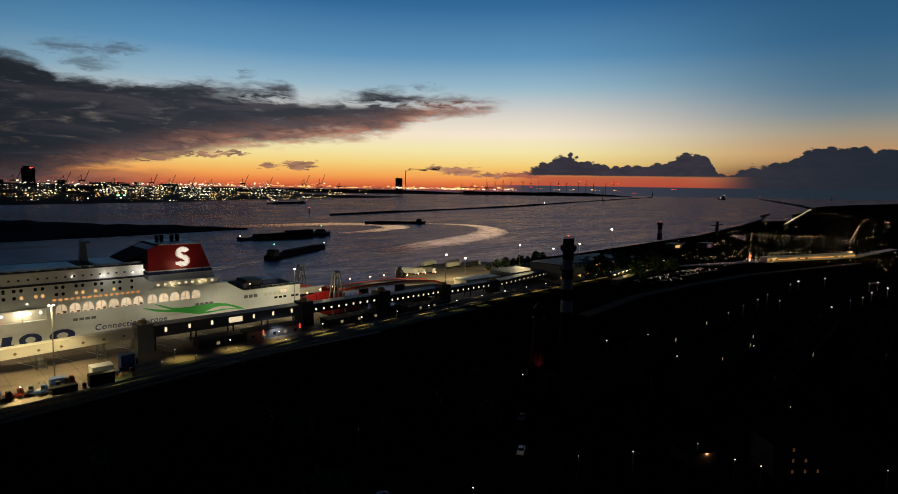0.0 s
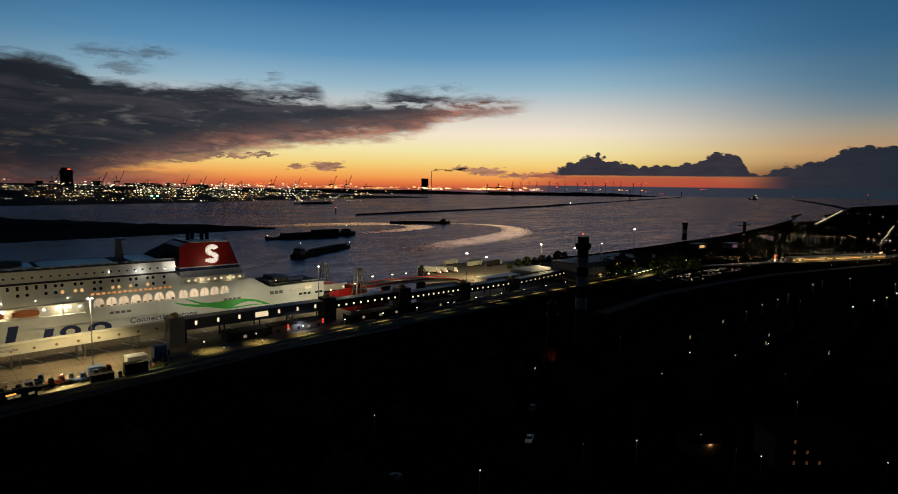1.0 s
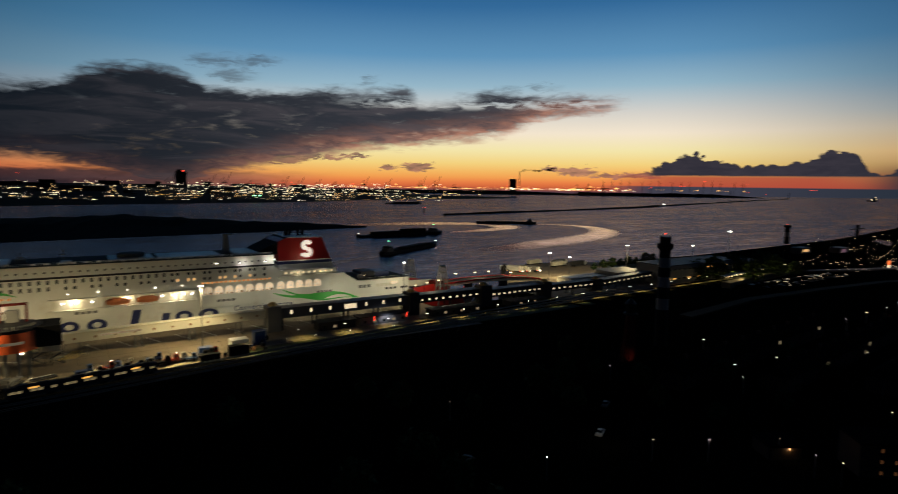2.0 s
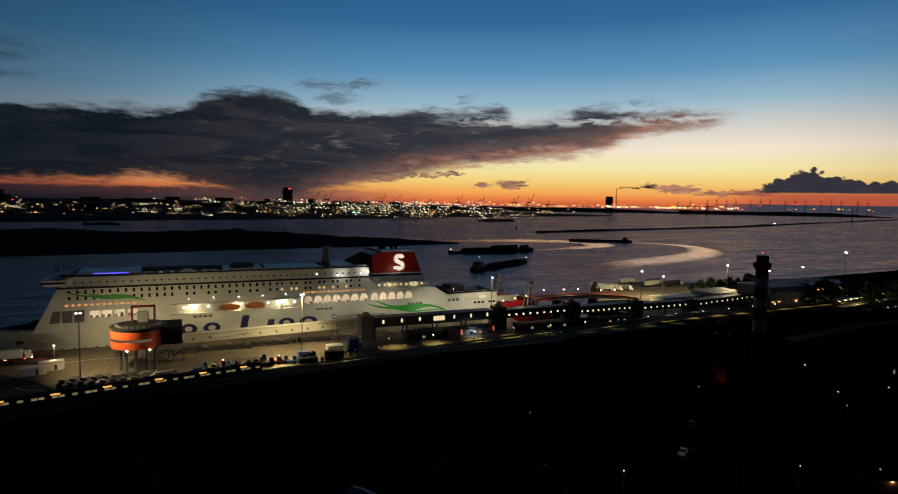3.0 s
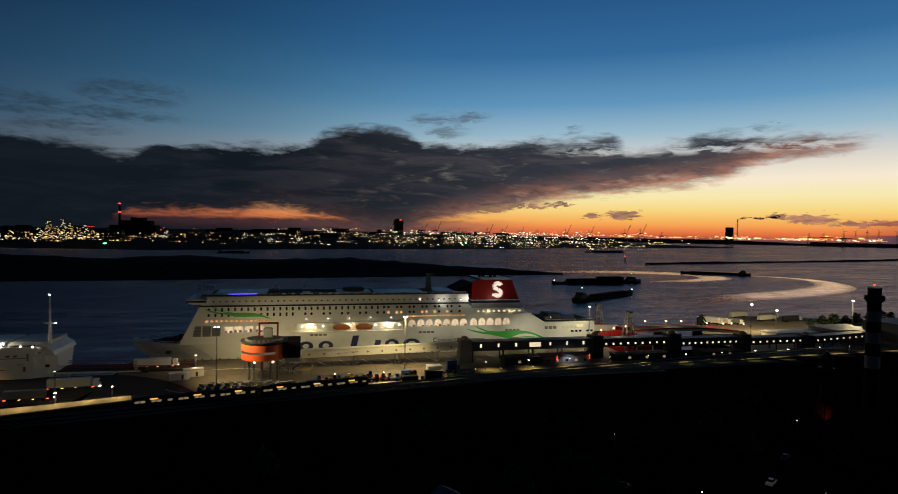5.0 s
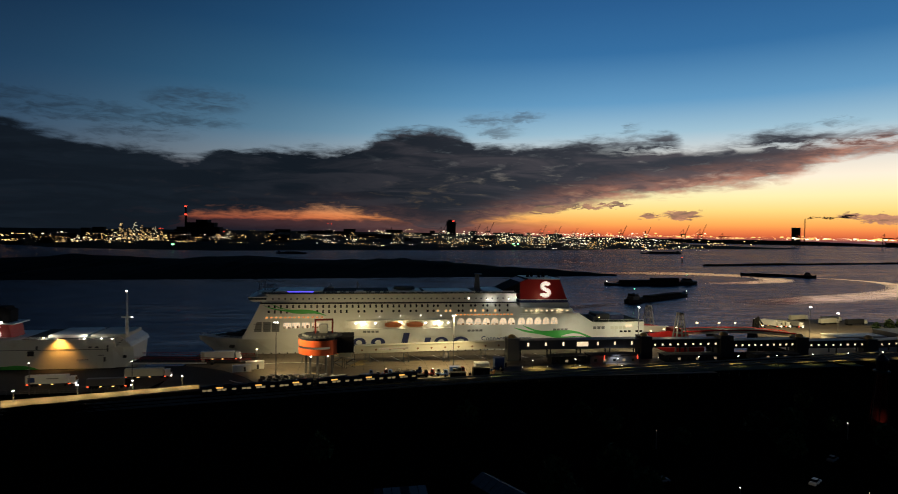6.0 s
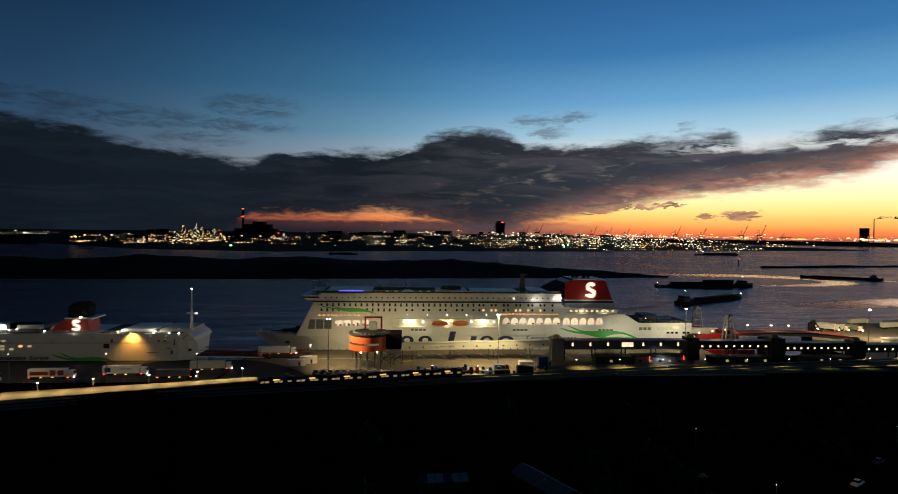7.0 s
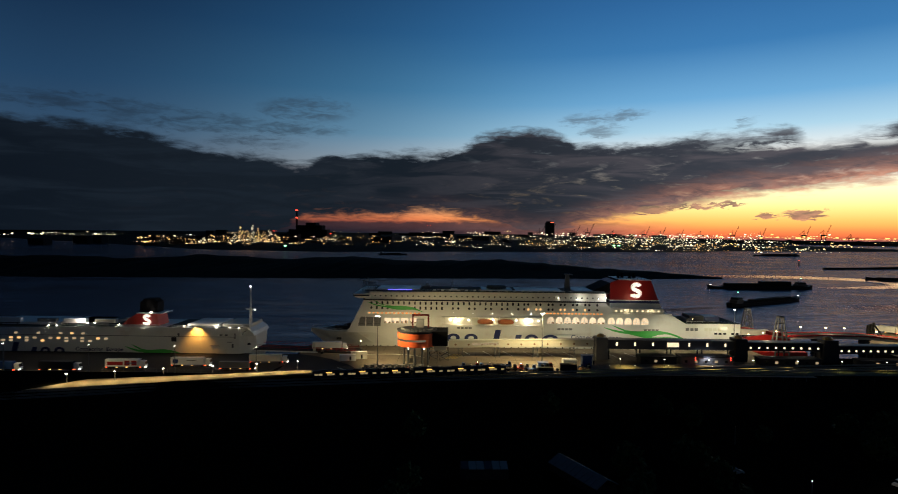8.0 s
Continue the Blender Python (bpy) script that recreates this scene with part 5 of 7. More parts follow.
part("roof", ring(9.9, 16.6, 17.0, th=9.85), M["dark"], rt)
for i in range(12):
    a = radians(180 + i * 15)
    m = Mesh()
    m.box(-0.5, -0.4, 0, 0.5, 0.4, 0.8)
    part("roof_vent", m, M["steel"], rt, place=(7.6 * math.cos(a), 7.6 * math.sin(a), 17.0))
for a in range(200, 360, 32):
    m = Mesh()
    m.tube((6.6 * math.cos(radians(a)), 6.6 * math.sin(radians(a)), 0), (6.6 * math.cos(radians(a)), 6.6 * math.sin(radians(a)), 9.4), 0.55, n=10)
    part("leg", m, M["steel"], rt)
for x, z in ((-3.5, 9.0), (4, 9.0)):
    m = Mesh()
    m.ball((x, -9.2, z), 0.35)
    part("lamp", m, M["bulb"], rt)
m = Mesh()
m.box(7.8, -6, 9.8, 15.2, 7, 16.8)
part("link_box", m, M["black"], rt, "black connecting box")
m = Mesh()
m.box(8.5, 2, 6.0, 14.5, 14, 9.9)
part("link_bridge", m, M["cream"], rt)
gt = thing("portal_frame", (61.6, -40, 17.0), "red steel portal frame above the boarding tower", "frame")
for x in (-3.9, 3.9):
    m = Mesh()
    m.box(x - 0.4, -0.5, 0, x + 0.4, 0.5, 6.6)
    part("post", m, M["iron_red"], gt)
m = Mesh()
m.box(-4.3, -0.5, 5.9, 4.3, 0.5, 6.7)
part("beam", m, M["iron_red"], gt)
m = Mesh()
m.box(-2.2, -0.5, 0, 1.8, 2, 4.2)
part("cabin", m, M["grey"], gt, bevel=0.3)


# ---------------------------------------------------------------- lamps on masts
def lamp_mast(x, y, h, z0=0.0, heads=2, r=0.16, bulb="bulb", size=0.55, label="tall steel lamp mast, lit", group="lamp masts"):
    p = thing("lamp_mast", (x, y, z0), label, "lamp", group)
    m = Mesh()
    m.tube((0, 0, 0), (0, 0, h), r * 1.5, r, 8)
    part("mast", m, M["steel"], p)
    m = Mesh()
    m.box(-0.2 - 0.7 * (heads > 1), -0.15, h - 0.1, 0.2 + 0.7 * (heads > 1), 0.15, h + 0.1)
    part("crossarm", m, M["steel"], p)
    for i in range(heads):
        m = Mesh()
        m.ball(((i - (heads - 1) / 2) * 1.2, -0.25, h - 0.2), size, 0.7)
        part("lamp_head", m, M[bulb], p)
    return p


lamp_mast(122.5, -41.5, 25.2, size=0.42)
lamp_mast(42.4, -58, 25.2, size=0.42)
# masts added by the yard only to carry the lorry fill spots
for x in (-120, -82, -44, -8):
    lamp_mast(x, -79.5, 14.2, heads=1, size=0.22, label="slim added mast for the lorry fill light", group="yard masts")
lamp_mast(235.2, -3.6, 23.4, size=0.6, heads=1)
for x, y, h in ((353, 7, 21.6), (380, 15.5, 16.2), (457, 29, 20), (520, 42, 12), (560, 41, 14), (620, 43, 25)):
    lamp_mast(x, y, h, heads=1, size=0.75 if x < 600 else 1.0)
lamp_mast(50.5, -26, 10.5, heads=1, size=0.9)
lamp_mast(29.0, -24, 7.0, heads=1, size=0.45, bulb="bulb_warm")

PATH_LAMPS = [(160 + i * 21.5, -47.0 + max(0, i - 6) * 0.9) for i in range(19)]
for x, y in PATH_LAMPS:
    lamp_mast(x, y, 4.2, heads=1, r=0.07, size=0.24, label="short path lamp beside the walkway", group="path lamps")
slab("road", [(150, -50.4), (300, -47.9), (420, -43.2), (585, -37), (585, -34), (420, -40), (300, -45.2), (150, -47.6)], 0.14, M["quay"], "lit pale service road along the terminal")


# ---------------------------------------------------------------- linkspan and lorry yard by the stern
def linkspan_tower(x, y, h):
    p = thing("linkspan_tower", (x, y, -4), "pale tapered steel linkspan tower", "tower", "linkspan towers")
    for sx in (-1, 1):
        for sy in (-1, 1):
            m = Mesh()
            m.tube((sx * 4.2, sy * 3, 0), (sx * 1.1, sy * 1.0, h), 0.55, 0.45, 6)
            part("leg", m, M["steel"], p)
    for k in range(1, 6):
        t = k / 6
        w, d = 4.2 - 3.1 * t, 3 - 2 * t
        for yy in (-d, d):
            m = Mesh()
            m.box(-w, yy - 0.2, h * t - 0.3, w, yy + 0.2, h * t + 0.3)
            part("brace", m, M["steel"], p)
    m = Mesh()
    m.box(-1.6, -1.6, h - 1.2, 1.6, 1.6, h)
    part("sheave_head", m, M["grey"], p, bevel=0.3)


def linkspan_bridge():
    p = thing("linkspan_bridge", (243, 3, 0), "red steel linkspan bridge at the ferry stern, lit by warm lamps", "bridge")
    m = Mesh()
    m.box(0, 0, 4.4, 27, 27, 5.0)
    part("deck", m, M["asphalt"], p)
    for y in (-0.4, 26.8):
        m = Mesh()
        m.prism([(0, 3.2), (27, 3.6), (27, 6.2), (14, 8.4), (0, 6.8)], "y", y, y + 0.6)
        part("side_girder", m, M["red"], p, "red plated side girder")
    for x in (2, 9, 16, 23):
        m = Mesh()
        m.box(x - 0.3, -0.9, 3.0, x + 0.3, -0.4, 7.6)
        part("stiffener", m, M["red"], p)
    m = Mesh()
    m.box(17, 2, 5.0, 24, 9, 9.4)
    part("machine_house", m, M["iron_red"], p, bevel=0.1)
    for x, y, z in ((4, 1, 8.2), (12, 1, 9.2), (20, 1.6, 10.0)):
        m = Mesh()
        m.tube((x, y, 5), (x, y, z), 0.08, n=5)
        post = part("lamp_post", m, M["steel"], p)
        m = Mesh()
        m.ball((x, y, z), 0.42)
        part("lamp", m, M["bulb_warm"], post)


linkspan_bridge()
linkspan_tower(260.5, 34, 23.5)
linkspan_tower(261.5, -2, 23.8)
rp = thing("vehicle_ramp", (0, 0, 0), "red steel vehicle ramp with pale girders", "ramp")
line = [(243, 4.6), (262, 6.0), (294, 7.1), (321, 6.7), (346, 4.2), (356, 0.6)]
for (xa, za), (xb, zb) in zip(line, line[1:]):
    m = Mesh()
    m.prism([(xa, za - 0.5), (xb, zb - 0.5), (xb, zb), (xa, za)], "y", 10, 20)
    part("deck", m, M["asphalt"], rp)
    for y in (9.8, 20.0):
        m = Mesh()
        m.prism([(xa, za - 0.3), (xb, zb - 0.3), (xb, zb + 0.45), (xa, za + 0.45)], "y", y, y + 0.25)
        part("parapet", m, M["red"], rp, "red parapet")
    m = Mesh()
    m.prism([(xa, za - 2.0), (xb, zb - 2.0), (xb, zb - 0.5), (xa, za - 0.5)], "y", 10.6, 11.2)
    part("girder", m, M["cream"], rp, "pale girder")
for x, z in ((292, 7), (320, 6.2)):
    m = Mesh()
    m.box(x - 0.7, 11, -6, x + 0.7, 19, z - 1.8)
    part("pier", m, M["dark"], rp)
for x, z in ((286, 7.4), (301, 7.2), (312, 7.0), (331, 5.2)):
    lamp_mast(x, 20.8, 3.2, z0=z - 0.3, heads=1, r=0.08, size=0.6, bulb="bulb_warm", label="warm lamp on the vehicle ramp", group="ramp lamps")
for i, x in enumerate((246, 252, 276)):
    m = Mesh()
    t_ = thing("hoist_arm", (x, 6, -3), "red linkspan hoist arm", "hoist", "hoist arms")
    m.tube((0, 0, 0), (7, 0, 7), 0.5).tube((7, 0, 7), (14, 0, 1), 0.45)
    part("arm", m, M["red"], t_)
    m = Mesh()
    m.box(-1, -1, -2, 1, 1, 0.6)
    part("foot", m, M["dark"], t_)
for x, y in ((343, 46), (349, 52), (355, 58)):
    t_ = thing("mooring_dolphin", (x, y, -5), "dark timber mooring pile", "pile", "mooring piles")
    m = Mesh()
    m.tube((0, 0, 0), (0.4, 0, 13), 0.9, 0.8).tube((0.4, 0, 12), (5.5, -2, 3.5), 0.5, n=6)
    part("pile", m, M["black"], t_)
t_ = thing("stern_ramp_house", (258, 5, -4), "red floating pontoon below the ferry stern", "pontoon")
m = Mesh()
m.box(-9, -6, -1, 20, 24, 3.2)
part("pontoon", m, M["red"], t_, bevel=0.2)


# ---------------------------------------------------------------- lorries
def lorry(x, y, z, turn, colour, label, lights=True, cab="white", grow=1.12):
    p = thing("lorry", (x, y, z), label, "lorry", "parked lorries", turn)
    m = Mesh()
    m.box(0, 0, 1.15, 13.6 * grow, 2.6, 4.0 * grow)
    box_ = part("trailer", m, M[colour], p, bevel=0.06)
    m = Mesh()
    m.box(0.2, 0.2, 0.8, 15.5 * grow, 2.4, 1.15)
    part("chassis", m, M["black"], p)
    m = Mesh()
    m.prism([(14.2 * grow, 0.7), (16.4 * grow, 0.7), (16.4 * grow, 2.2), (16.0 * grow, 3.7), (14.2 * grow, 3.8)], "y", 0.05, 2.55)
    c = part("cab", m, M[cab], p, bevel=0.08)
    m = Mesh()
    m.prism([(16.22 * grow, 2.1), (16.45 * grow, 2.15), (16.1 * grow, 3.4), (15.9 * grow, 3.4)], "y", 0.2, 2.4)
    part("windscreen", m, M["dkglass"], c)
    wh = Mesh()
    wh.tube((0, -0.05, 0), (0, 0.35, 0), 0.52, n=10)
    me = wh.data("wheel", M["black"])
    for wx in (1.2, 2.5, 3.8, 13.0 * grow, 15.2 * grow):
        for wy in (0.0, 2.3):
            part("wheel", me, None, p, place=(wx, wy, 0.52))
    if lights:
        for lx, mt in ((0.3, "tail"), (5.0, "sodium"), (9.5, "sodium"), (14.0 * grow, "tail")):
            m = Mesh()
            m.box(lx, -0.1, 0.75, lx + 0.7, 0.02, 1.0)
            part("side_light", m, M[mt], p)
        m = Mesh()
        m.box(16.3 * grow, -0.05, 0.8, 16.6 * grow, 0.6, 1.2)
        part("headlight", m, M["bulb"], p)
    return p


M["tail"] = glowing("red_tail_light", (1.0, 0.09, 0.03), 4.0, 0.2)
M["bluepaint"] = surface("blue_paint", (0.02, 0.06, 0.20), 0.45, vary=0.15)
lorry(-110, -72, 0.06, 2, "dark", "dark lorry with a curtain trailer in the yard")
lb_ = lorry(-83, -66, 0.06, 3, "white", "white lorry with a red printed trailer, cab lit")
for xa, xb, za, zb, mt in ((1.0, 8.2, 1.9, 3.4, "red"), (8.8, 14.4, 1.7, 3.9, "red"), (11.2, 12.0, 1.7, 3.9, "white"), (9.6, 14.2, 2.6, 3.0, "bluepaint")):
    m = Mesh()
    m.box(xa, -0.05 - (0.03 if mt == "bluepaint" else 0.015 if mt == "white" else 0), za, xb, 0.0, zb)
    part("printed_panel", m, M[mt], lb_)
lc_ = lorry(-55, -60.5, 0.06, 3, "white", "white lorry with a small blue badge on its trailer")
m = Mesh()
m.box(0.9, -0.05, 1.8, 3.4, 0.0, 3.7)
part("printed_panel", m, M["bluepaint"], lc_)
m = Mesh()
m.box(7.5, -0.05, 3.0, 12.0, 0.0, 3.3)
part("printed_line", m, M["grey"], lc_)
lorry(-21, -51.5, 0.06, 4, "cream", "pale lorry waiting at the ferry ramp")
lorry(-30, -66, 0.06, 3, "grey", "grey low trailer lorry in the yard", True, "black", 1.0)
lorry(-136, -74, 0.06, 2, "bluepaint", "blue curtain-sided lorry in the yard")
lorry(3.0, -23.6, 1.25, 4, "white", "white lorry on the bow ramp, tail light on")
for (x, y, tr, c) in ((361, 70.5, -58, "white"), (367.5, 70, -58, "cream"), (376, 68, -58, "grey"), (402, 84, 14, "cream"), (422, 76, 8, "grey"), (412, 66, 12, "cream"), (430, 62, 6, "dark")):
    lorry(x, y, 0.06, tr, c, "parked lorry with its headlights on, facing the yard" if tr < 0 else "parked lorry trailer in the yard beyond the ramp", tr < 0)
lorry(262, 13, 5.2, 172, "cream", "lorry driving down the red ramp, warmly lit")


# ---------------------------------------------------------------- quay clutter
def cabin(x, y, w, d, h, mt, label, turn=0, name="site_cabin", z=0.06, cat="cabin"):
    p = thing(name, (x, y, z), label, cat, "", turn)
    m = Mesh()
    m.box(0, 0, 0, w, d, h)
    part("body", m, M[mt], p, bevel=0.06)
    m = Mesh()
    m.box(-0.1, -0.1, h, w + 0.1, d + 0.1, h + 0.15)
    part("roof", m, M[mt], p)
    m = Mesh()
    m.box(w * 0.6, -0.06, 0.2, w * 0.6 + 0.9, 0.02, min(2.2, h - 0.2))
    part("door", m, M["dark"], p)
    return p


cabin(21.5, -43, 8, 3, 2.8, "white", "white site cabin on the quay", 12)
cabin(26.5, -38.5, 8, 3.2, 3.4, "cream", "pale flat-roofed gate cabin on the quay", 14)
cabin(131, -54, 6.5, 5, 4.2, "white", "white flat-roofed kiosk with an overhanging roof")
cabin(141, -49.5, 4.5, 4, 5.5, "bluepaint", "blue upright container beside the stair tower", name="container")
cabin(128.5, -61, 7.5, 3, 3.8, "black", "black container on the quay edge", name="container")
cabin(118, -62, 7, 2.6, 2.2, "black", "low black container on the quay", name="container")
cabin(119, -54.5, 4.6, 3, 3.0, "bluepaint", "small blue container on the quay", name="container")
cabin(146.5, -44, 1.2, 1.2, 5.0, "cream", "slim pale service post", name="post", cat="post")


def tug(x, y, turn, mt, lit):
    p = thing("terminal_tractor", (x, y, 0.06), "dark terminal tractor with its lamp on" if lit else "dark terminal tractor parked on the quay", "tractor", "terminal tractors", turn)
    m = Mesh()
    m.box(0, 0, 0.7, 5.4, 2.4, 1.3)
    part("chassis", m, M[mt], p)
    m = Mesh()
    m.prism([(3.6, 1.3), (5.3, 1.3), (5.2, 2.3), (4.9, 3.2), (3.7, 3.2)], "y", 0.2, 1.5)
    c = part("cab", m, M[mt], p, bevel=0.06)
    m = Mesh()
    m.box(3.9, 0.1, 2.0, 4.9, 1.6, 2.9)
    part("window", m, M["dkglass"], c)
    wh = Mesh()
    wh.tube((0, -0.1, 0), (0, 0.35, 0), 0.6, n=10)
    me = wh.data("wheel", M["black"])
    for wx in (1.0, 4.4):
        for wy in (0, 2.2):
            part("wheel", me, None, p, place=(wx, wy, 0.6))
    if lit:
        m = Mesh()
        m.ball((4.4, 0.9, 3.4), 0.2)
        part("beacon", m, M["bulb"], p)


rnd = random.Random(12)
for i in range(15):
    tug(79 + i * 3.0 + rnd.uniform(-1, 1), -52 - rnd.uniform(0, 9), rnd.uniform(-30, 30), rnd.choice(("black", "bluepaint", "dark", "grey", "iron_red")), i % 7 == 2)
for i in range(16):
    t_ = thing("parked_trailer", (38 + (i % 8) * 3.2, -66 + (i // 8) * 5.0, 0.06), "low flat trailer parked on the quay", "trailer", "flat trailers", 62 + rnd.uniform(-6, 6))
    m = Mesh()
    m.box(0, 0, 0.9, 8.5, 2.3, 1.25).box(0.2, 0.3, 0, 1.0, 2.0, 0.9).box(7.2, 0.5, 0, 7.5, 0.8, 0.9)
    part("bed", m, M["dark"] if i % 3 else M["grey2"], t_)
    m = Mesh()
    m.box(0.2, 0.1, 1.25, 0.5, 2.2, 2.4)
    part("headboard", m, M["steel"], t_)
ln = Mesh()
for i in range(14):
    x = 72 + i * 11
    ln.face_block([(x, -14, 0.075), (x + 0.35, -14, 0.075), (x + 4.6, -25, 0.075), (x + 4.2, -25, 0.075)], [(0, 1, 2, 3)])
yl = Mesh()
for i in range(4):
    x = 74 + i * 1.5
    yl.face_block([(x, -34, 0.08), (x + 0.5, -34, 0.08), (x + 5.5, -22, 0.08), (x + 5.0, -22, 0.08)], [(0, 1, 2, 3)])
M["yellow"] = surface("worn_yellow_paint", (0.55, 0.38, 0.04), 0.7, vary=0.3)
solid("yellow_markings", yl, M["yellow"], "worn yellow hatched lines on the quay", "marking", "structure")
kb = Mesh()
for i in range(40):
    a, b = radians(200 + i * 4.2), radians(200 + (i + 1) * 4.2)
    kb.face_block([(44 + r_ * math.cos(t_), -52 + 0.62 * r_ * math.sin(t_), z_) for t_ in (a, b) for r_, z_ in ((22.0, 0.06), (22.0, 0.22), (22.5, 0.22), (22.5, 0.06))],
                  [(0, 1, 5, 4), (1, 2, 6, 5), (2, 3, 7, 6)])
    c, d = radians(20 + i * 4.2), radians(20 + (i + 1) * 4.2)
    kb.face_block([(44 + r_ * math.cos(t_), -36 + 0.55 * r_ * math.sin(t_), z_) for t_ in (c, d) for r_, z_ in ((20.0, 0.06), (20.0, 0.22), (20.5, 0.22), (20.5, 0.06))],
                  [(0, 1, 5, 4), (1, 2, 6, 5), (2, 3, 7, 6)])
solid("kerb", kb, M["cream"], "pale curved kerb of the turning lane", "kerb", "structure")
jt = Mesh()
for i in range(21):
    jt.box(30 + i * 10, -46, 0.055, 30.12 + i * 10, -3, 0.075)
for y in (-12, -24, -36):
    jt.box(20, y, 0.055, 245, y + 0.12, 0.075)
solid("slab_joints", jt, M["asphalt"], "dark tar joints between the quay slabs", "joint", "structure")
solid("lane_markings", ln, M["white"], "worn white lane lines on the quay", "marking", "structure")



def barrier(x, y, turn):
    p = thing("crowd_barrier", (x, y, 0.06), "grey steel barrier standing on the quay", "barrier", "quay barriers", turn)
    for u in (0, 2.4):
        m = Mesh()
        m.box(u, -0.3, 0, u + 0.08, 0.3, 0.08).box(u, -0.05, 0, u + 0.08, 0.05, 1.15)
        part("foot", m, M["steel"], p)
    for z in (0.35, 0.7, 1.08):
        m = Mesh()
        m.box(0, -0.03, z, 2.48, 0.03, z + 0.07)
        part("rail", m, M["steel"], p)


def pallet_stack(x, y, turn, n, mt):
    p = thing("pallet_stack", (x, y, 0.06), "stacked timber pallets under dark wrapped goods", "pallets", "pallet stacks", turn)
    for k in range(n):
        m = Mesh()
        m.box(0, 0, k * 0.16, 1.2, 1.0, k * 0.16 + 0.04).box(0, 0, k * 0.16 + 0.1, 1.2, 1.0, k * 0.16 + 0.14).box(0.05, 0.4, k * 0.16 + 0.04, 1.15, 0.6, k * 0.16 + 0.1)
        part("pallet", m, M["wood"], p)
    m = Mesh()
    m.box(0.05, 0.05, n * 0.16, 1.15, 0.95, n * 0.16 + 1.1)
    part("wrapped_load", m, M[mt], p, bevel=0.08)


rq = random.Random(58)
for i in range(26):
    barrier(84 + i * 2.75, -48.5 + rq.uniform(-0.6, 0.6) - (6 if i % 9 > 6 else 0), rq.uniform(-14, 14))
for i in range(26):
    pallet_stack(78 + rq.uniform(0, 66), -50 - rq.uniform(0, 11), rq.uniform(-40, 40), rq.randint(1, 6), rq.choice(("black", "dark", "grey", "bluepaint", "wood", "cream")))
for i in range(9):
    lamp_mast(150 + i * 16 + rq.uniform(-3, 3), -55 - rq.uniform(0, 5), 3.2, heads=1, r=0.06, size=0.13, label="low white lamp post in the verge", group="verge lamps")
slab("verge", [(137, -64), (330, -58), (330, -51), (150, -52.5), (137, -55)], 0.17, M["grassy"], "dark rough grass verge beside the railway", "grass")
bl = Mesh()
for i in range(60):
    bl.tube((0 + i * 4.1, -3.3, 0), (0 + i * 4.1, -3.3, 0.7), 0.25, 0.3, 6)
tagged(solid("bollard_row", bl, M["black"], "row of black mooring bollards", "bollard"), kind="stuff")
fence = thing("fence", (-80, -72, 0), "dark wire fence along the railway", "fence")
for i in range(70):
    x = -80 + i * 5
    m = Mesh()
    y = -73.5 + 0.0 * x
    m.tube((x + 80, y + 72, 0), (x + 80, y + 72, 2.4), 0.06, n=5)
    part("post", m, M["steel"], fence)
for z in (0.9, 1.7, 2.4):
    m = Mesh()
    m.tube((0, -1.5, z), (285, -1.5, z), 0.025, n=4)
    part("wire", m, M["steel"], fence)

def steel_stair(x, y, h, turn):
    """Dark scaffold stair beside the boarding tower."""
    p = thing("steel_stair", (x, y, 0.06), "dark steel scaffold stair beside the boarding tower", "stair", "steel stairs", turn)
    for a in (0, 4):
        for b in (0, 2.4):
            m = Mesh()
            m.tube((a, b, 0), (a, b, h), 0.09, n=5)
            part("post", m, M["black"], p)
    for k in range(int(h / 2.2)):
        m = Mesh()
        z0, z1 = k * 2.2, k * 2.2 + 2.2
        xa, xb = (0, 4) if k % 2 else (4, 0)
        m.prism([(xa, z0), (xb, z1), (xb, z1 + 0.2), (xa, z0 + 0.2)], "y", 0.2, 1.1)
        part("flight", m, M["dark"], p)
        m = Mesh()
        m.box(-0.2, 0, z1, 4.2, 2.4, z1 + 0.08)
        part("landing", m, M["steel"], p)


steel_stair(66, -37, 8.8, 0)
steel_stair(72, -40, 6.6, 20)


def pipe_rack(x, y, n, turn):
    p = thing("pipe_stack", (x, y, 0.06), "stacked pale steel pipes lying on the quay", "pipes", "pipe stacks", turn)
    for k in range(n):
        m = Mesh()
        r_ = 0.28
        m.tube((0, (k % 4) * 0.6 + (k // 4) * 0.3, 0.3 + (k // 4) * 0.5), (8.0 - (k % 3) * 0.5, (k % 4) * 0.6 + (k // 4) * 0.3, 0.3 + (k // 4) * 0.5), r_, n=8)
        part("pipe", m, M["white"] if k % 2 else M["steel"], p)


for x, y, n_, t_ in ((40, -63, 7, 12), (47, -60, 5, 40), (56, -61, 7, -8), (66, -58, 6, 20)):
    pipe_rack(x, y, n_, t_)

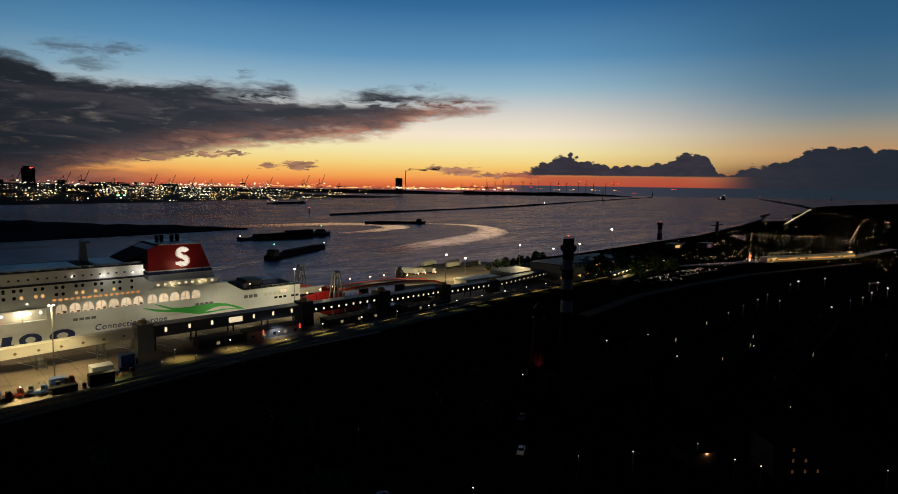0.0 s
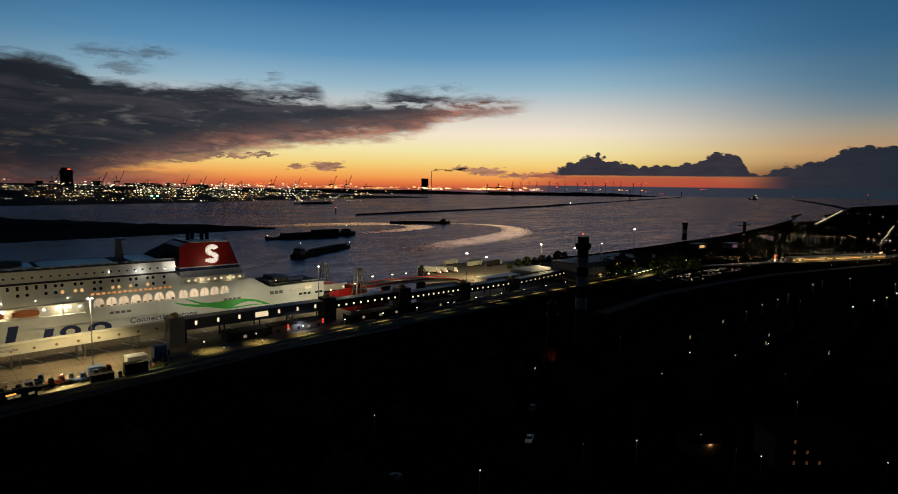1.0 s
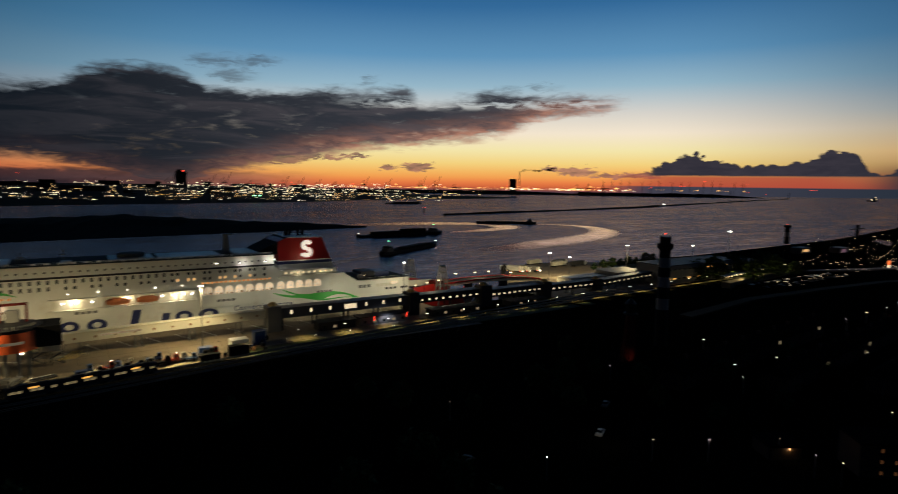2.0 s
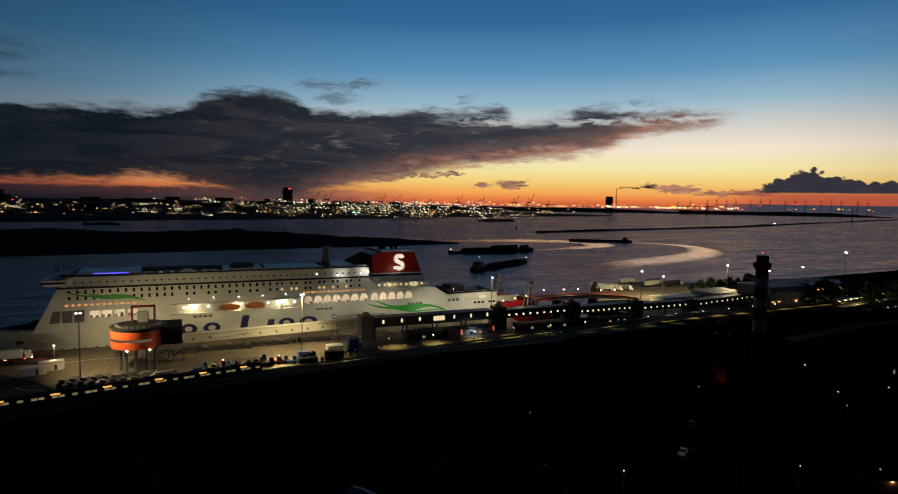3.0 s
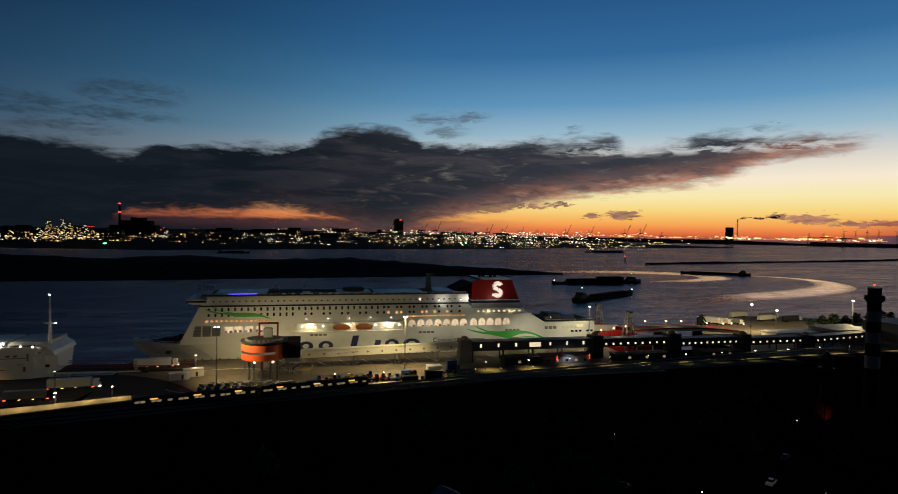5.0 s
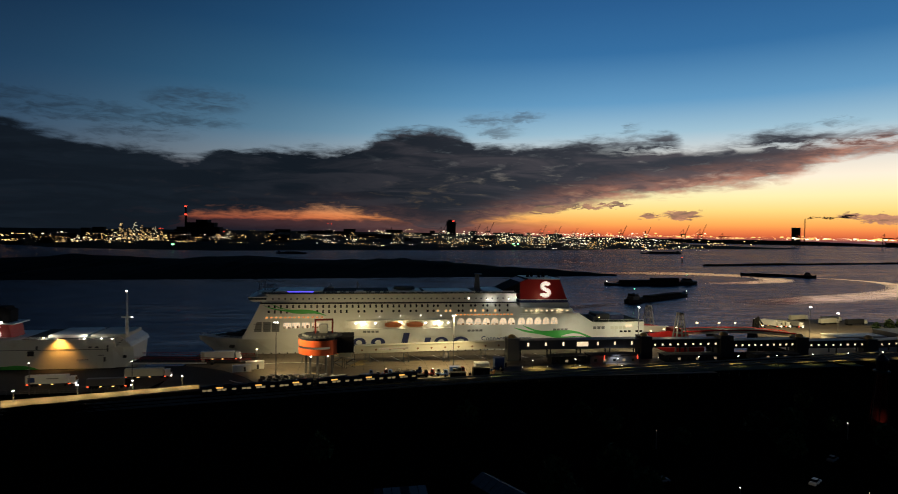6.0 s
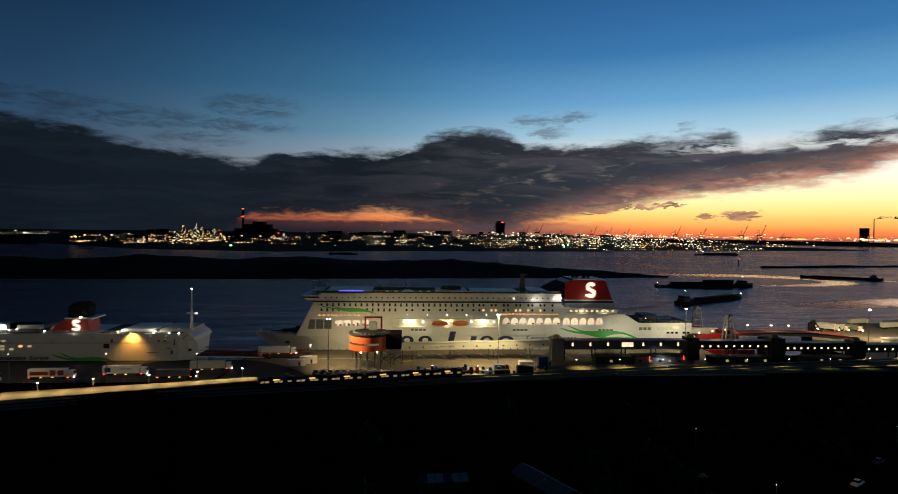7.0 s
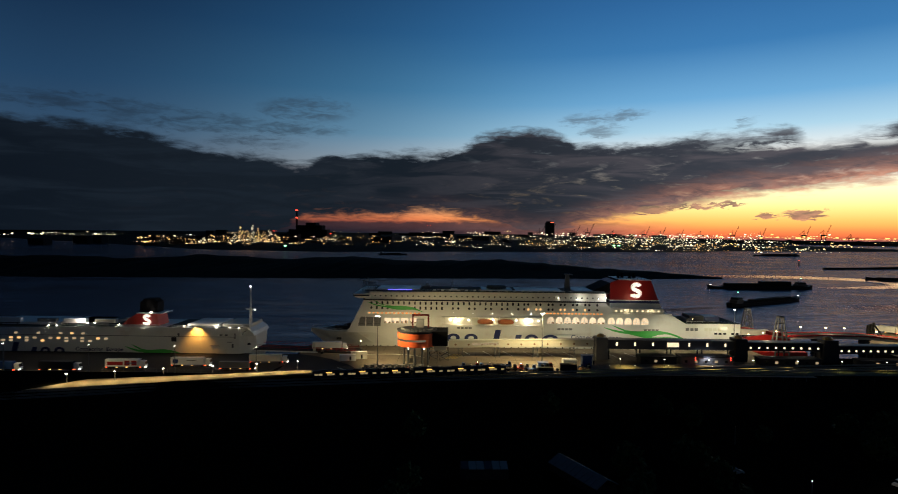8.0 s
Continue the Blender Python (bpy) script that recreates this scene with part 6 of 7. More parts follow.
# bow linkspan
bs = thing("bow_ramp", (0, 0, 0), "low red ramp with railings by the ferry bow", "ramp")
for y in (-24, -13):
    for z in (2.2, 3.0):
        m = Mesh()
        m.tube((-34, y, z + 1.2), (26, y, z - 0.6), 0.12, n=5)
        part("rail", m, M["red"], bs, "red rail")
    for i in range(13):
        m = Mesh()
        m.tube((-34 + i * 5, y, 1.6 - i * 0.09), (-34 + i * 5, y, 4.2 - i * 0.15), 0.1, n=5)
        part("post", m, M["red"], bs)
m = Mesh()
m.prism([(-34, 1.2), (-34, 2.2), (28, 0.6), (28, 0.0)], "y", -24.5, -12.5)
part("deck", m, M["asphalt"], bs)
m = Mesh()
m.prism([(-34, 0.9), (-34, 1.6), (6, 0.9), (6, 0.3)], "y", -25.0, -24.5)
part("edge_beam", m, M["white"], bs, "white edge beam")
for x in (-33, 8):
    m = Mesh()
    m.box(x, -26, -4.5, x + 1.4, -11, 1.2)
    part("pier", m, M["dark"], bs)
t_ = thing("gate_post", (3.5, -24, 0), "pale gate post at the bow ramp", "post")
m = Mesh()
m.box(0, 0, 0, 1.2, 1.2, 5.4)
part("body", m, M["cream"], t_, bevel=0.05)


# ---------------------------------------------------------------- railway: two metro trains, platform, tracks
def train(x, y, z, turn, label):
    p = thing("metro_train", (x, y, z), label, "train", "metro trains", turn)
    win = Mesh()
    win.box(-0.72, -0.05, -0.32, 0.72, 0.1, 0.42)
    lit, dim = win.data("window", M["train_win"]), win.data("window", M["dkglass"])
    sign = Mesh()
    sign.box(-1.2, -0.08, -0.25, 1.2, 0.05, 0.25)
    sg = sign.data("sign", M["sign_amber"])
    for s in range(3):
        m = Mesh()
        o = s * 13.6
        prof = [(0, 0.55), (2.65, 0.55), (2.65, 3.0), (2.2, 3.55), (0.45, 3.55), (0, 3.0)]
        m.prism(prof, "x", o + 0.15, o + 13.3)
        car = part("carriage", m, M["dark"], p, bevel=0.08)
        for k in range(7):
            part("window", lit if k not in (2, 5) else dim, None, car, place=(o + 1.6 + k * 1.7, 0, 2.1))
        part("sign", sg, None, car, place=(o + 6.8, 0, 2.9))
        for bx in (2.2, 11.2):
            mm = Mesh()
            mm.box(o + bx - 1.2, 0.3, 0, o + bx + 1.2, 2.35, 0.55)
            part("bogie", mm, M["black"], p)
        for bx in (3, 8):
            mm = Mesh()
            mm.box(o + bx, 0.6, 3.55, o + bx + 3, 2.0, 3.85)
            part("roof_unit", mm, M["dark"], p)
        if s < 2:
            mm = Mesh()
            mm.box(o + 13.3, 0.3, 0.7, o + 13.75, 2.35, 3.3)
            part("gangway", mm, M["black"], p)


M["train_win"] = glowing("lit_train_window", (1.0, 0.76, 0.38), 0.13, 0.95, 0.9)
train(20.5, -95.4, 3.75, 10.8, "dark metro train with lit windows on the railway")
train(61.6, -87.5, 3.75, 10.8, "dark metro train with lit windows on the railway")
tr = Mesh()
for off in (0.3, 1.75, -4.7, -3.2, -9.0, -7.5):
    for i in range(60):
        xa, xb = -240 + i * 10, -230 + i * 10
        f_ = lambda x: -95.4 + (x - 20.5) * 0.19 - (0.0006 * (x - 20.5) ** 2 if x < 20.5 else 0.00012 * (x - 20.5) ** 2) + 1 + off
        tr.prism([(xa, f_(xa)), (xb, f_(xb)), (xb, f_(xb) + 0.09), (xa, f_(xa) + 0.09)], "z", 3.6, 3.98)
tagged(solid("rails", tr, M["steel"], "steel rails of the railway", "rails"), kind="structure")
slab("platform", [(-84, -117.5), (-30, -100), (17.5, -84.6), (16, -78.5), (-30, -90.5), (-70, -100)], 4.05, M["quay"], "pale lit railway platform", "platform", 1.2)
for x, y in ((-74, -110), (-58, -104.5), (-41, -99), (-23, -93), (-6, -88), (10, -82.5)):
    lamp_mast(x, y + 3.5, 4.0, z0=4.0, heads=1, r=0.08, size=0.34, label="slim platform lamp, lit at dusk", group="platform lamps")


# ---------------------------------------------------------------- beacons and towers
def banded_tower(x, y, z0, z1, r, bands, label, gallery_z):
    p = thing("beacon_tower", (x, y, z0), label, "lighthouse", "beacon towers")
    h = z1 - z0
    edges = [0] + list(bands) + [h - 1.2]
    for i, (a, b) in enumerate(zip(edges, edges[1:])):
        m = Mesh()
        ra, rb = r * (1.0 - 0.12 * a / h), r * (1.0 - 0.12 * b / h)
        m.tube((0, 0, a), (0, 0, b), ra, rb, 16)
        part("band", m, M["bandgrey"] if i % 2 else M["black"], p, "white band" if i % 2 else "black band")
    m = Mesh()
    m.tube((0, 0, gallery_z - z0), (0, 0, gallery_z - z0 + 1.6), r * 1.28, r * 1.28, 16).tube((0, 0, gallery_z - z0 - 1), (0, 0, gallery_z - z0), r * 0.95, r * 1.28, 16)
    part("gallery", m, M["black"], p)
    m = Mesh()
    for i in range(12):
        a = i * math.pi / 6
        m.tube((r * 0.85 * math.cos(a), r * 0.85 * math.sin(a), h - 1.4), (r * 0.85 * math.cos(a), r * 0.85 * math.sin(a), h - 0.2), 0.05, n=4)
    m.tube((0, 0, h - 1.3), (0, 0, h - 1.1), r * 0.95, r * 0.95, 16)
    part("railing", m, M["steel"], p)
    m = Mesh()
    m.ball((-0.3, 0, h), 0.28 * r / 2.3)
    part("red_lamp", m, M["bulb_red"], p)


banded_tower(275, -143.2, 3.7, 48.6, 2.45, (15, 19.5, 24.0, 28.0, 31.8, 35.6), "tall black and white banded beacon tower, unlit", 43.2)
banded_tower(784, 73, 3.0, 26.0, 3.0, (8.5, 13.5), "distant banded beacon tower by the river", 22.6)
lh = thing("lighthouse", (247, -151, 3.7), "old red iron lighthouse, its foot faintly lit", "lighthouse")
for i in range(8):
    a, b = radians(i * 45), radians(i * 45 + 45)
    m = Mesh()
    m.tube((3.0 * math.cos(a), 3.0 * math.sin(a), 0), (1.5 * math.cos(a), 1.5 * math.sin(a), 17), 0.2, 0.15, 6)
    part("rib", m, M["iron_red"], lh)
m = Mesh()
m.tube((0, 0, 0), (0, 0, 17.5), 2.5, 1.2, 16)
part("shaft", m, M["iron_red"], lh)
m = Mesh()
m.tube((0, 0, 17.5), (0, 0, 18.1), 2.4, 2.4, 16)
part("gallery", m, M["dark"], lh)
m = Mesh()
m.tube((0, 0, 18.1), (0, 0, 21.4), 1.7, 1.7, 12)
part("lantern", m, M["oldroad"], lh)
m = Mesh()
m.tube((0, 0, 21.4), (0, 0, 23.5), 2.0, 0.2, 12)
part("roof", m, M["dark"], lh)
# ---------------------------------------------------------------- buildings beyond the lorry yard
def building(name, x0, y0, x1, y1, h, mt, label, rows=0, cols=0, lit=0.3, z=0.0, ww=1.6, wh=1.4, turn=0.0, cat="building", group="", win="win_warm", roof="dark"):
    p = thing(name, (x0, y0, z), label, cat, group, turn)
    w, d = x1 - x0, y1 - y0
    m = Mesh()
    m.box(0, 0, 0, w, d, h)
    wall = part("wall", m, M[mt], p)
    m = Mesh()
    m.box(-0.3, -0.3, h, w + 0.3, d + 0.3, h + 0.5)
    part("roof", m, M[roof], p)
    if rows:
        r = random.Random(int(x0 * 3 + y0))
        wm = Mesh()
        wm.box(-ww / 2, -0.08, -wh / 2, ww / 2, 0.1, wh / 2)
        a, b = wm.data("window", M[win]), wm.data("window", M["dkglass"])
        for i in range(rows):
            for j in range(cols):
                part("window", a if r.random() < lit else b, None, wall, place=(w * (j + 0.5) / cols, 0, h * (i + 0.55) / rows))
    return p


building("warehouse", 362, -4, 396, 8, 4.2, "cream", "low cream yard building with a flat roof", 1, 6, 0.3, roof="cream")
building("warehouse", 402, -10, 432, 12, 6.0, "grey", "pale flat-roofed warehouse on the yard", 0, 0, roof="grey")
building("terminal_hall", 424, -34, 512, -8, 12.5, "grey", "large grey hall with a strip of warm lit windows", 2, 16, 0.35, win="sodium_win", ww=3.0, wh=0.9)
building("terminal_hall", 514, -30, 552, -10, 9, "dark", "dark hall beside the grey hall", 1, 8, 0.4)
slab("pavement", [(440, 20), (600, 40), (600, 60), (470, 50)], 0.12, M["grassy"], "lit grass strip by the river", "grass")


def tree(x, y, z, h, seed, label, group):
    r = random.Random(seed)
    p = thing("tree", (x, y, z), label, "tree", group)
    m = Mesh()
    m.tube((0, 0, 0), (0.1, 0, h * 0.5), h * 0.035, h * 0.02, 6)
    for k in range(5):
        a = k * 1.26
        m.tube((0, 0, h * (0.3 + 0.04 * k)), (h * 0.22 * math.cos(a), h * 0.22 * math.sin(a), h * 0.66), h * 0.012, h * 0.005, 4)
    part("trunk", m, M["bark"], p)
    m = Mesh()
    for k in range(190):
        a, u, rr = r.uniform(0, 6.283), r.uniform(-1, 1), r.uniform(0.35, 1) ** 0.6
        s = math.sqrt(1 - u * u) * rr * h * 0.40 * (1.12 - 0.25 * u)
        c = Vector((s * math.cos(a), s * math.sin(a), h * 0.52 + u * rr * h * 0.46))
        q = h * r.uniform(0.07, 0.15)
        o = [Vector((r.uniform(-1, 1), r.uniform(-1, 1), r.uniform(-1, 1))).normalized() * q for _ in range(4)]
        m.face_block([c + v for v in o], [(0, 1, 2), (0, 2, 3), (0, 3, 1), (1, 3, 2)])
    part("crown", m, M["leaf"], p)


for i in range(9):
    tree(432 + i * 12 + (i * 29 % 7), 40 + i * 2.5, 0, 6.0 + (i * 37 % 5) * 0.7, i, "small round tree by the river, lit from below", "riverside trees")
rnd = random.Random(3)
for i in range(26):
    tree(485 + rnd.uniform(-30, 75), -46 + rnd.uniform(-14, 26), land_z(500, -60), rnd.uniform(11, 17), 40 + i, "dark leafy tree by the station", "station trees")
for i in range(30):
    tree(rnd.uniform(60, 330), rnd.uniform(-215, -120), 3.5, rnd.uniform(5, 9), 90 + i, "dark leafy tree in the unlit ground", "dark trees")

# station, street and the town beyond
slab("platform", [(448, -66), (556, -49), (556, -44), (448, -60)], 3.95, M["quay"], "lit yellow station platform", "platform", 3.9)
st = thing("platform_canopy", (448, -62, 3.95), "long lit canopy over the station platform", "canopy", turn=8.9)
m = Mesh()
m.box(0, 0, 3.4, 109, 4.5, 3.8)
part("roof", m, M["dark"], st)
for i in range(15):
    m = Mesh()
    m.box(i * 7.6, 2, 0, i * 7.6 + 0.3, 2.3, 3.4)
    part("post", m, M["steel"], st)
    m = Mesh()
    m.box(i * 7.6 + 2, 0.2, 3.0, i * 7.6 + 4.5, 0.6, 3.35)
    part("lamp", m, M["bulb_warm"], st)
slab("road", [(560, -62), (640, -90), (756, -140), (900, -150), (900, -142), (760, -131), (645, -83), (560, -56)], 3.95, M["asphalt"], "street lit by orange lamps", "road", 1.0)
slab("road", [(330, -112), (403, -103), (470, -106), (545, -113), (700, -150), (700, -156), (545, -119), (470, -112), (400, -109), (330, -119)], 4.6, M["oldroad"], "pale curving road on the dark ground", "road", 1.2)
slab("car_park", [(440, -74), (560, -66), (580, -88), (450, -100)], 4.4, M["land"], "dark car park by the station", "car park", 1.0)


def street_lamp(x, y, z0=3.7, h=5.2, bulb="bulb", size=0.42):
    p = thing("street_lamp", (x, y, z0), "lit street lamp on a slim post", "lamp", "street lamps")
    m = Mesh()
    m.tube((0, 0, 0), (0, 0, h), 0.09, 0.06, 5)
    part("post", m, M["steel"], p)
    m = Mesh()
    m.ball((0, 0, h + 0.1), size, 0.7, 6, 4)
    part("lamp_head", m, M[bulb], p)


STREET = [(281, -158), (302, -164), (324, -168), (347, -168), (371, -169), (395, -167), (418, -166), (439, -164), (424, -175), (489, -161), (509, -160), (381, -206), (427, -198), (456, -200),
          (535, -193), (495, -202), (522, -205), (317, -199), (291, -190), (261, -183), (298, -190), (281, -186), (537, -168), (473, -202), (544, -196)]
NEAR = [(224, -163), (256, -172), (251, -192), (257, -229), (283, -217), (316, -199), (200, -214), (215, -222), (213, -231), (214, -236), (232, -255), (189, -207), (162, -201), (162, -163)]
for i, (x, y) in enumerate(STREET):
    street_lamp(x, y, size=0.15 + 0.16 * (x - 280) / 260, bulb=("bulb", "bulb", "bulb_warm")[i % 3])
for i, (x, y) in enumerate(NEAR):
    street_lamp(x, y, size=0.09 if i % 3 else 0.13, bulb=("bulb", "bulb_warm")[i % 2])
for i in range(8):
    street_lamp(910 + i * 3, 8 - i * 13, 3.5, 6, "bulb_warm", 0.5)
for i in range(16):
    street_lamp(648 + i * 6.6, -81 - i * 3.6, 3.7, 6.5, "bulb_warm", 0.26)
for i in range(9):
    street_lamp(860 + i * 46, -112 + i * 8.4, 3.7, 7, "bulb_warm", 0.5)
for i in range(22):
    street_lamp(1200 + i * 41, 55 + i * 9.2, 3.7, 7, "bulb_warm", 0.7)
for i in range(11):
    street_lamp(866 + i * 7, 11 - i * 6.6, 3.7, 5.5, "bulb_warm", 0.32)
for i in range(5):
    street_lamp(896 + i * 6, -97 - i * 2.5, 3.7, 6, "bulb", 0.34)
for pts in ([(1370, 150), (1465, 117), (1812, 224), (1928, 306)], [(860, -2), (928, 21), (954, 48), (919, 38)]):
    slab("pond", pts, 3.85, M["water"], "still inlet of water among the dark land", "water", 1.0)
rnd = random.Random(21)
ext = Mesh()
for i in range(130):
    d = 1.0 / rnd.uniform(1 / 2000, 1 / 560) if i % 4 else rnd.uniform(560, 900)
    a = radians(rnd.uniform(65, 88))
    x0, y0, way, gap = 81 + d * math.sin(a), -276 + d * math.cos(a), rnd.choice((0.12, 0.12, 1.5)) + rnd.uniform(-0.2, 0.2), rnd.uniform(11, 24)
    for j in range(rnd.randint(1, 6)):
        x, y = x0 + j * gap * math.cos(way), y0 + j * gap * math.sin(way)
        s = d * 0.00016 * (0.55 + 1.7 * rnd.random() ** 3)
        z = 5 + rnd.uniform(0, 4)
        if y < edge_at(x) - 14:
            ext.box(x - s, y - s, z, x + s, y + s, z + 2 * s)
tagged(solid("town_lights", ext, M["bulb_town"], "scattered warm lights of the town", "lights"), kind="stuff")
mini = Mesh()
for i in range(80):
    x, y = rnd.uniform(455, 760), 0
    y = -76 - rnd.uniform(0, 20) if x < 570 else -40 - rnd.uniform(0, 50)
    s = rnd.uniform(0.1, 0.2)
    mini.box(x - s, y - s, 4.9, x + s, y + s, 5.3)
tagged(solid("car_lights", mini, M["bulb_town"], "small vehicle and window lights near the station", "lights"), kind="stuff")
tw = thing("lit_sign", (753, -136, 3.6), "wide glowing amber sign above the station street", "sign")
m = Mesh()
m.box(-4, -0.3, 3, 4, 0.3, 4.2).box(-4, -0.3, 5, 4, 0.3, 6.2)
part("amber_panel", m, M["city_warm"], tw)
m = Mesh()
m.box(-0.3, -0.2, 0, 0.3, 0.2, 5)
part("post", m, M["steel"], tw)
bb = thing("lit_sign", (640, -84, 3.6), "tall glowing orange and white sign board", "sign")
m = Mesh()
m.box(-1.3, -0.3, 3, 1.3, 0.3, 6.2)
M["sign_red"] = glowing("red_orange_sign", (1.0, 0.20, 0.05), 1.1, 0.5)
part("orange_panel", m, M["sign_red"], bb)
m = Mesh()
m.box(-0.8, -0.3, 0, 0.8, 0.3, 2.6)
part("white_panel", m, M["city_white"], bb)
for x, y, w_, mt, lb in ((690, 10, 20, "win_warm", "lit shop front with a pink and white board"), (730, -8, 16, "mauve", "dim mauve lit hoarding")):
    p = building("pavilion", x, y, x + w_, y + 10, 5.6, "dark", "dark pavilion with a glowing front", z=2.5, cat="pavilion", group="pavilions")
    m = Mesh()
    m.box(w_ * 0.2, -0.25, 1.6, w_ * 0.72, -0.05, 4.4)
    part("glowing_front", m, M[mt], p, lb)
building("station_hall", 644, -97, 764, -90, 4.2, "grey", "long low station hall with glowing amber windows", 1, 34, 0.85, 3.6, 2.6, 0.8, -20.5, "station", win="sodium_win")
# gantry on the river bank
cr = thing("quay_crane", (985, 84, 2), "dark low crane on the river bank", "crane")
for x in (0, 5):
    m = Mesh()
    m.box(x, 0, 0, x + 1.6, 2, 17)
    part("post", m, M["black"], cr)
m = Mesh()
m.box(-17, 0, 11.2, 24, 2, 12.4)
part("beam", m, M["black"], cr)


# ---------------------------------------------------------------- houses in the dark
def house(x, y, w, d, h, turn, seed, lit=0.03):
    r = random.Random(seed)
    p = thing("house", (x, y, 3.6), "dark brick terraced house with a pitched roof", "house", "terraced houses", turn)
    m = Mesh()
    m.box(0, 0, 0, w, d, h)
    wall = part("wall", m, M["brick"], p)
    m = Mesh()
    m.prism([(-0.4, h - 0.1), (d / 2, h + d * 0.42), (d + 0.4, h - 0.1), (d + 0.4, h - 0.35), (-0.4, h - 0.35)], "x", -0.3, w + 0.3)
    roof = part("roof", m, M["rooftile"], p)
    m = Mesh()
    m.box(w * 0.7, d * 0.4, h + d * 0.2, w * 0.7 + 0.8, d * 0.4 + 0.8, h + d * 0.5)
    part("chimney", m, M["brick"], roof)
    for i in range(2):
        for j in range(3):
            m = Mesh()
            m.box(w * (j + 0.5) / 3 - 0.6, -0.06, 0.8 + i * 2.8, w * (j + 0.5) / 3 + 0.6, 0.05, 2.2 + i * 2.8)
            part("window", m, M["win_dim"] if r.random() < lit else M["dkglass"], wall)
    m = Mesh()
    m.box(w * 0.08, -0.08, 0, w * 0.08 + 1.0, 0.05, 2.1)
    part("door", m, M["dark"], wall)
    return p


k = 0
for row in range(5):
    for i in range(9):
        k += 1
        house(236 + i * 13 + row * 26, -181 - row * 19 + i * 1.4, 11.5, 8.5, 5.6, 6, k)
ap = building("apartment_block", 222, -236, 240, -227, 7.6, "brick", "dark brick apartment block with a few dim windows", 3, 6, 0.22, 3.6, 0.5, 0.8, -40, "apartments", win="win_ember", roof="rooftile")
sh = building("garage", 213, -221, 221, -214, 3.2, "brick", "small building with a warmly lit side wall", 0, 0, z=3.6, turn=-30, cat="garage", roof="rooftile")
m = Mesh()
m.box(0.5, -0.1, 0.2, 7.5, 0.0, 3.0)
part("fence_panel", m, M["wood"], sh, "brown timber panels")


def car(x, y, turn, mt, label):
    p = thing("car", (x, y, 3.75), label, "car", "parked cars", turn)
    m = Mesh()
    rings = []
    for t, zt in ((0, 0.75), (0.25, 0.92), (1.1, 0.98), (3.3, 0.95), (4.2, 0.85), (4.4, 0.6)):
        rings.append([(t, 0.1, 0.3), (t, 1.7, 0.3), (t, 1.75, 0.6), (t, 1.6, zt), (t, 0.2, zt), (t, 0.05, 0.6)])
    m.loft(rings)
    b = part("body", m, M[mt], p)
    m = Mesh()
    m.loft([[(0.9, 0.2, 0.93), (0.9, 1.6, 0.93), (1.3, 1.45, 1.45), (1.3, 0.35, 1.45)], [(3.4, 0.2, 0.93), (3.4, 1.6, 0.93), (2.7, 1.45, 1.45), (2.7, 0.35, 1.45)]])
    part("cabin_glass", m, M["dkglass"], b)
    m = Mesh()
    m.box(1.3, 0.35, 1.43, 2.7, 1.45, 1.5)
    part("roof", m, M[mt], b)
    wh = Mesh()
    wh.tube((0, -0.08, 0), (0, 0.14, 0), 0.32, n=10)
    me = wh.data("wheel", M["black"])
    for wx in (0.9, 3.5):
        for wy in (0.1, 1.65):
            part("wheel", me, None, p, place=(wx, wy, 0.32))


car(188.6, -192.2, 32, "white", "white saloon car parked on a dark street")
car(205, -179, 30, "grey", "grey car parked on a dark street")
car(150, -186, 10, "grey", "pale car parked on a dark street")
rnd = random.Random(77)
for i in range(26):
    car(452 + (i % 13) * 8.5 + rnd.uniform(-1, 1), -80 - (i // 13) * 11, 80, rnd.choice(("grey", "dark", "white", "black")), "car parked in the dark car park")
slab("road", [(150, -215), (236, -150), (240, -154), (156, -221)], 3.98, M["land"], "dark narrow street", "road", 1.0)
# long shed with ribbed metal roof
sd = thing("shed", (111, -191.5, 3.6), "long shed with a pale ribbed metal ridge roof", "shed", turn=118)
m = Mesh()
m.box(-9, -3, 0, 9, 3, 2.6)
part("wall", m, M["brick"], sd)
for s in (-1, 1):
    m = Mesh()
    m.prism([(0, 4.3), (s * 3.4, 2.5), (s * 3.4, 2.65), (0, 4.45)], "x", -9.3, 9.3)
    rf = part("roof", m, M["zinc"], sd)
    for i in range(10):
        mm = Mesh()
        mm.prism([(s * 0.05, 4.42), (s * 3.4, 2.65), (s * 3.4, 2.75), (s * 0.05, 4.52)], "x", -9 + i * 2.0, -8.9 + i * 2.0)
        part("rib", mm, M["zinc"], rf)
sp = thing("flat_roof_shed", (81, -191, 3.6), "low shed with dark blue glass roof panels", "shed", turn=3)
m = Mesh()
m.box(0, 0, 0, 12, 4, 2.6)
part("wall", m, M["brick"], sp)
for i in range(6):
    m = Mesh()
    m.prism([(0.2, 2.62), (3.8, 3.3), (3.8, 3.4), (0.2, 2.72)], "x", 0.1 + i * 2, 1.95 + i * 2)
    part("panel", m, M["zinc"] if i % 3 else M["dkglass"], sp)


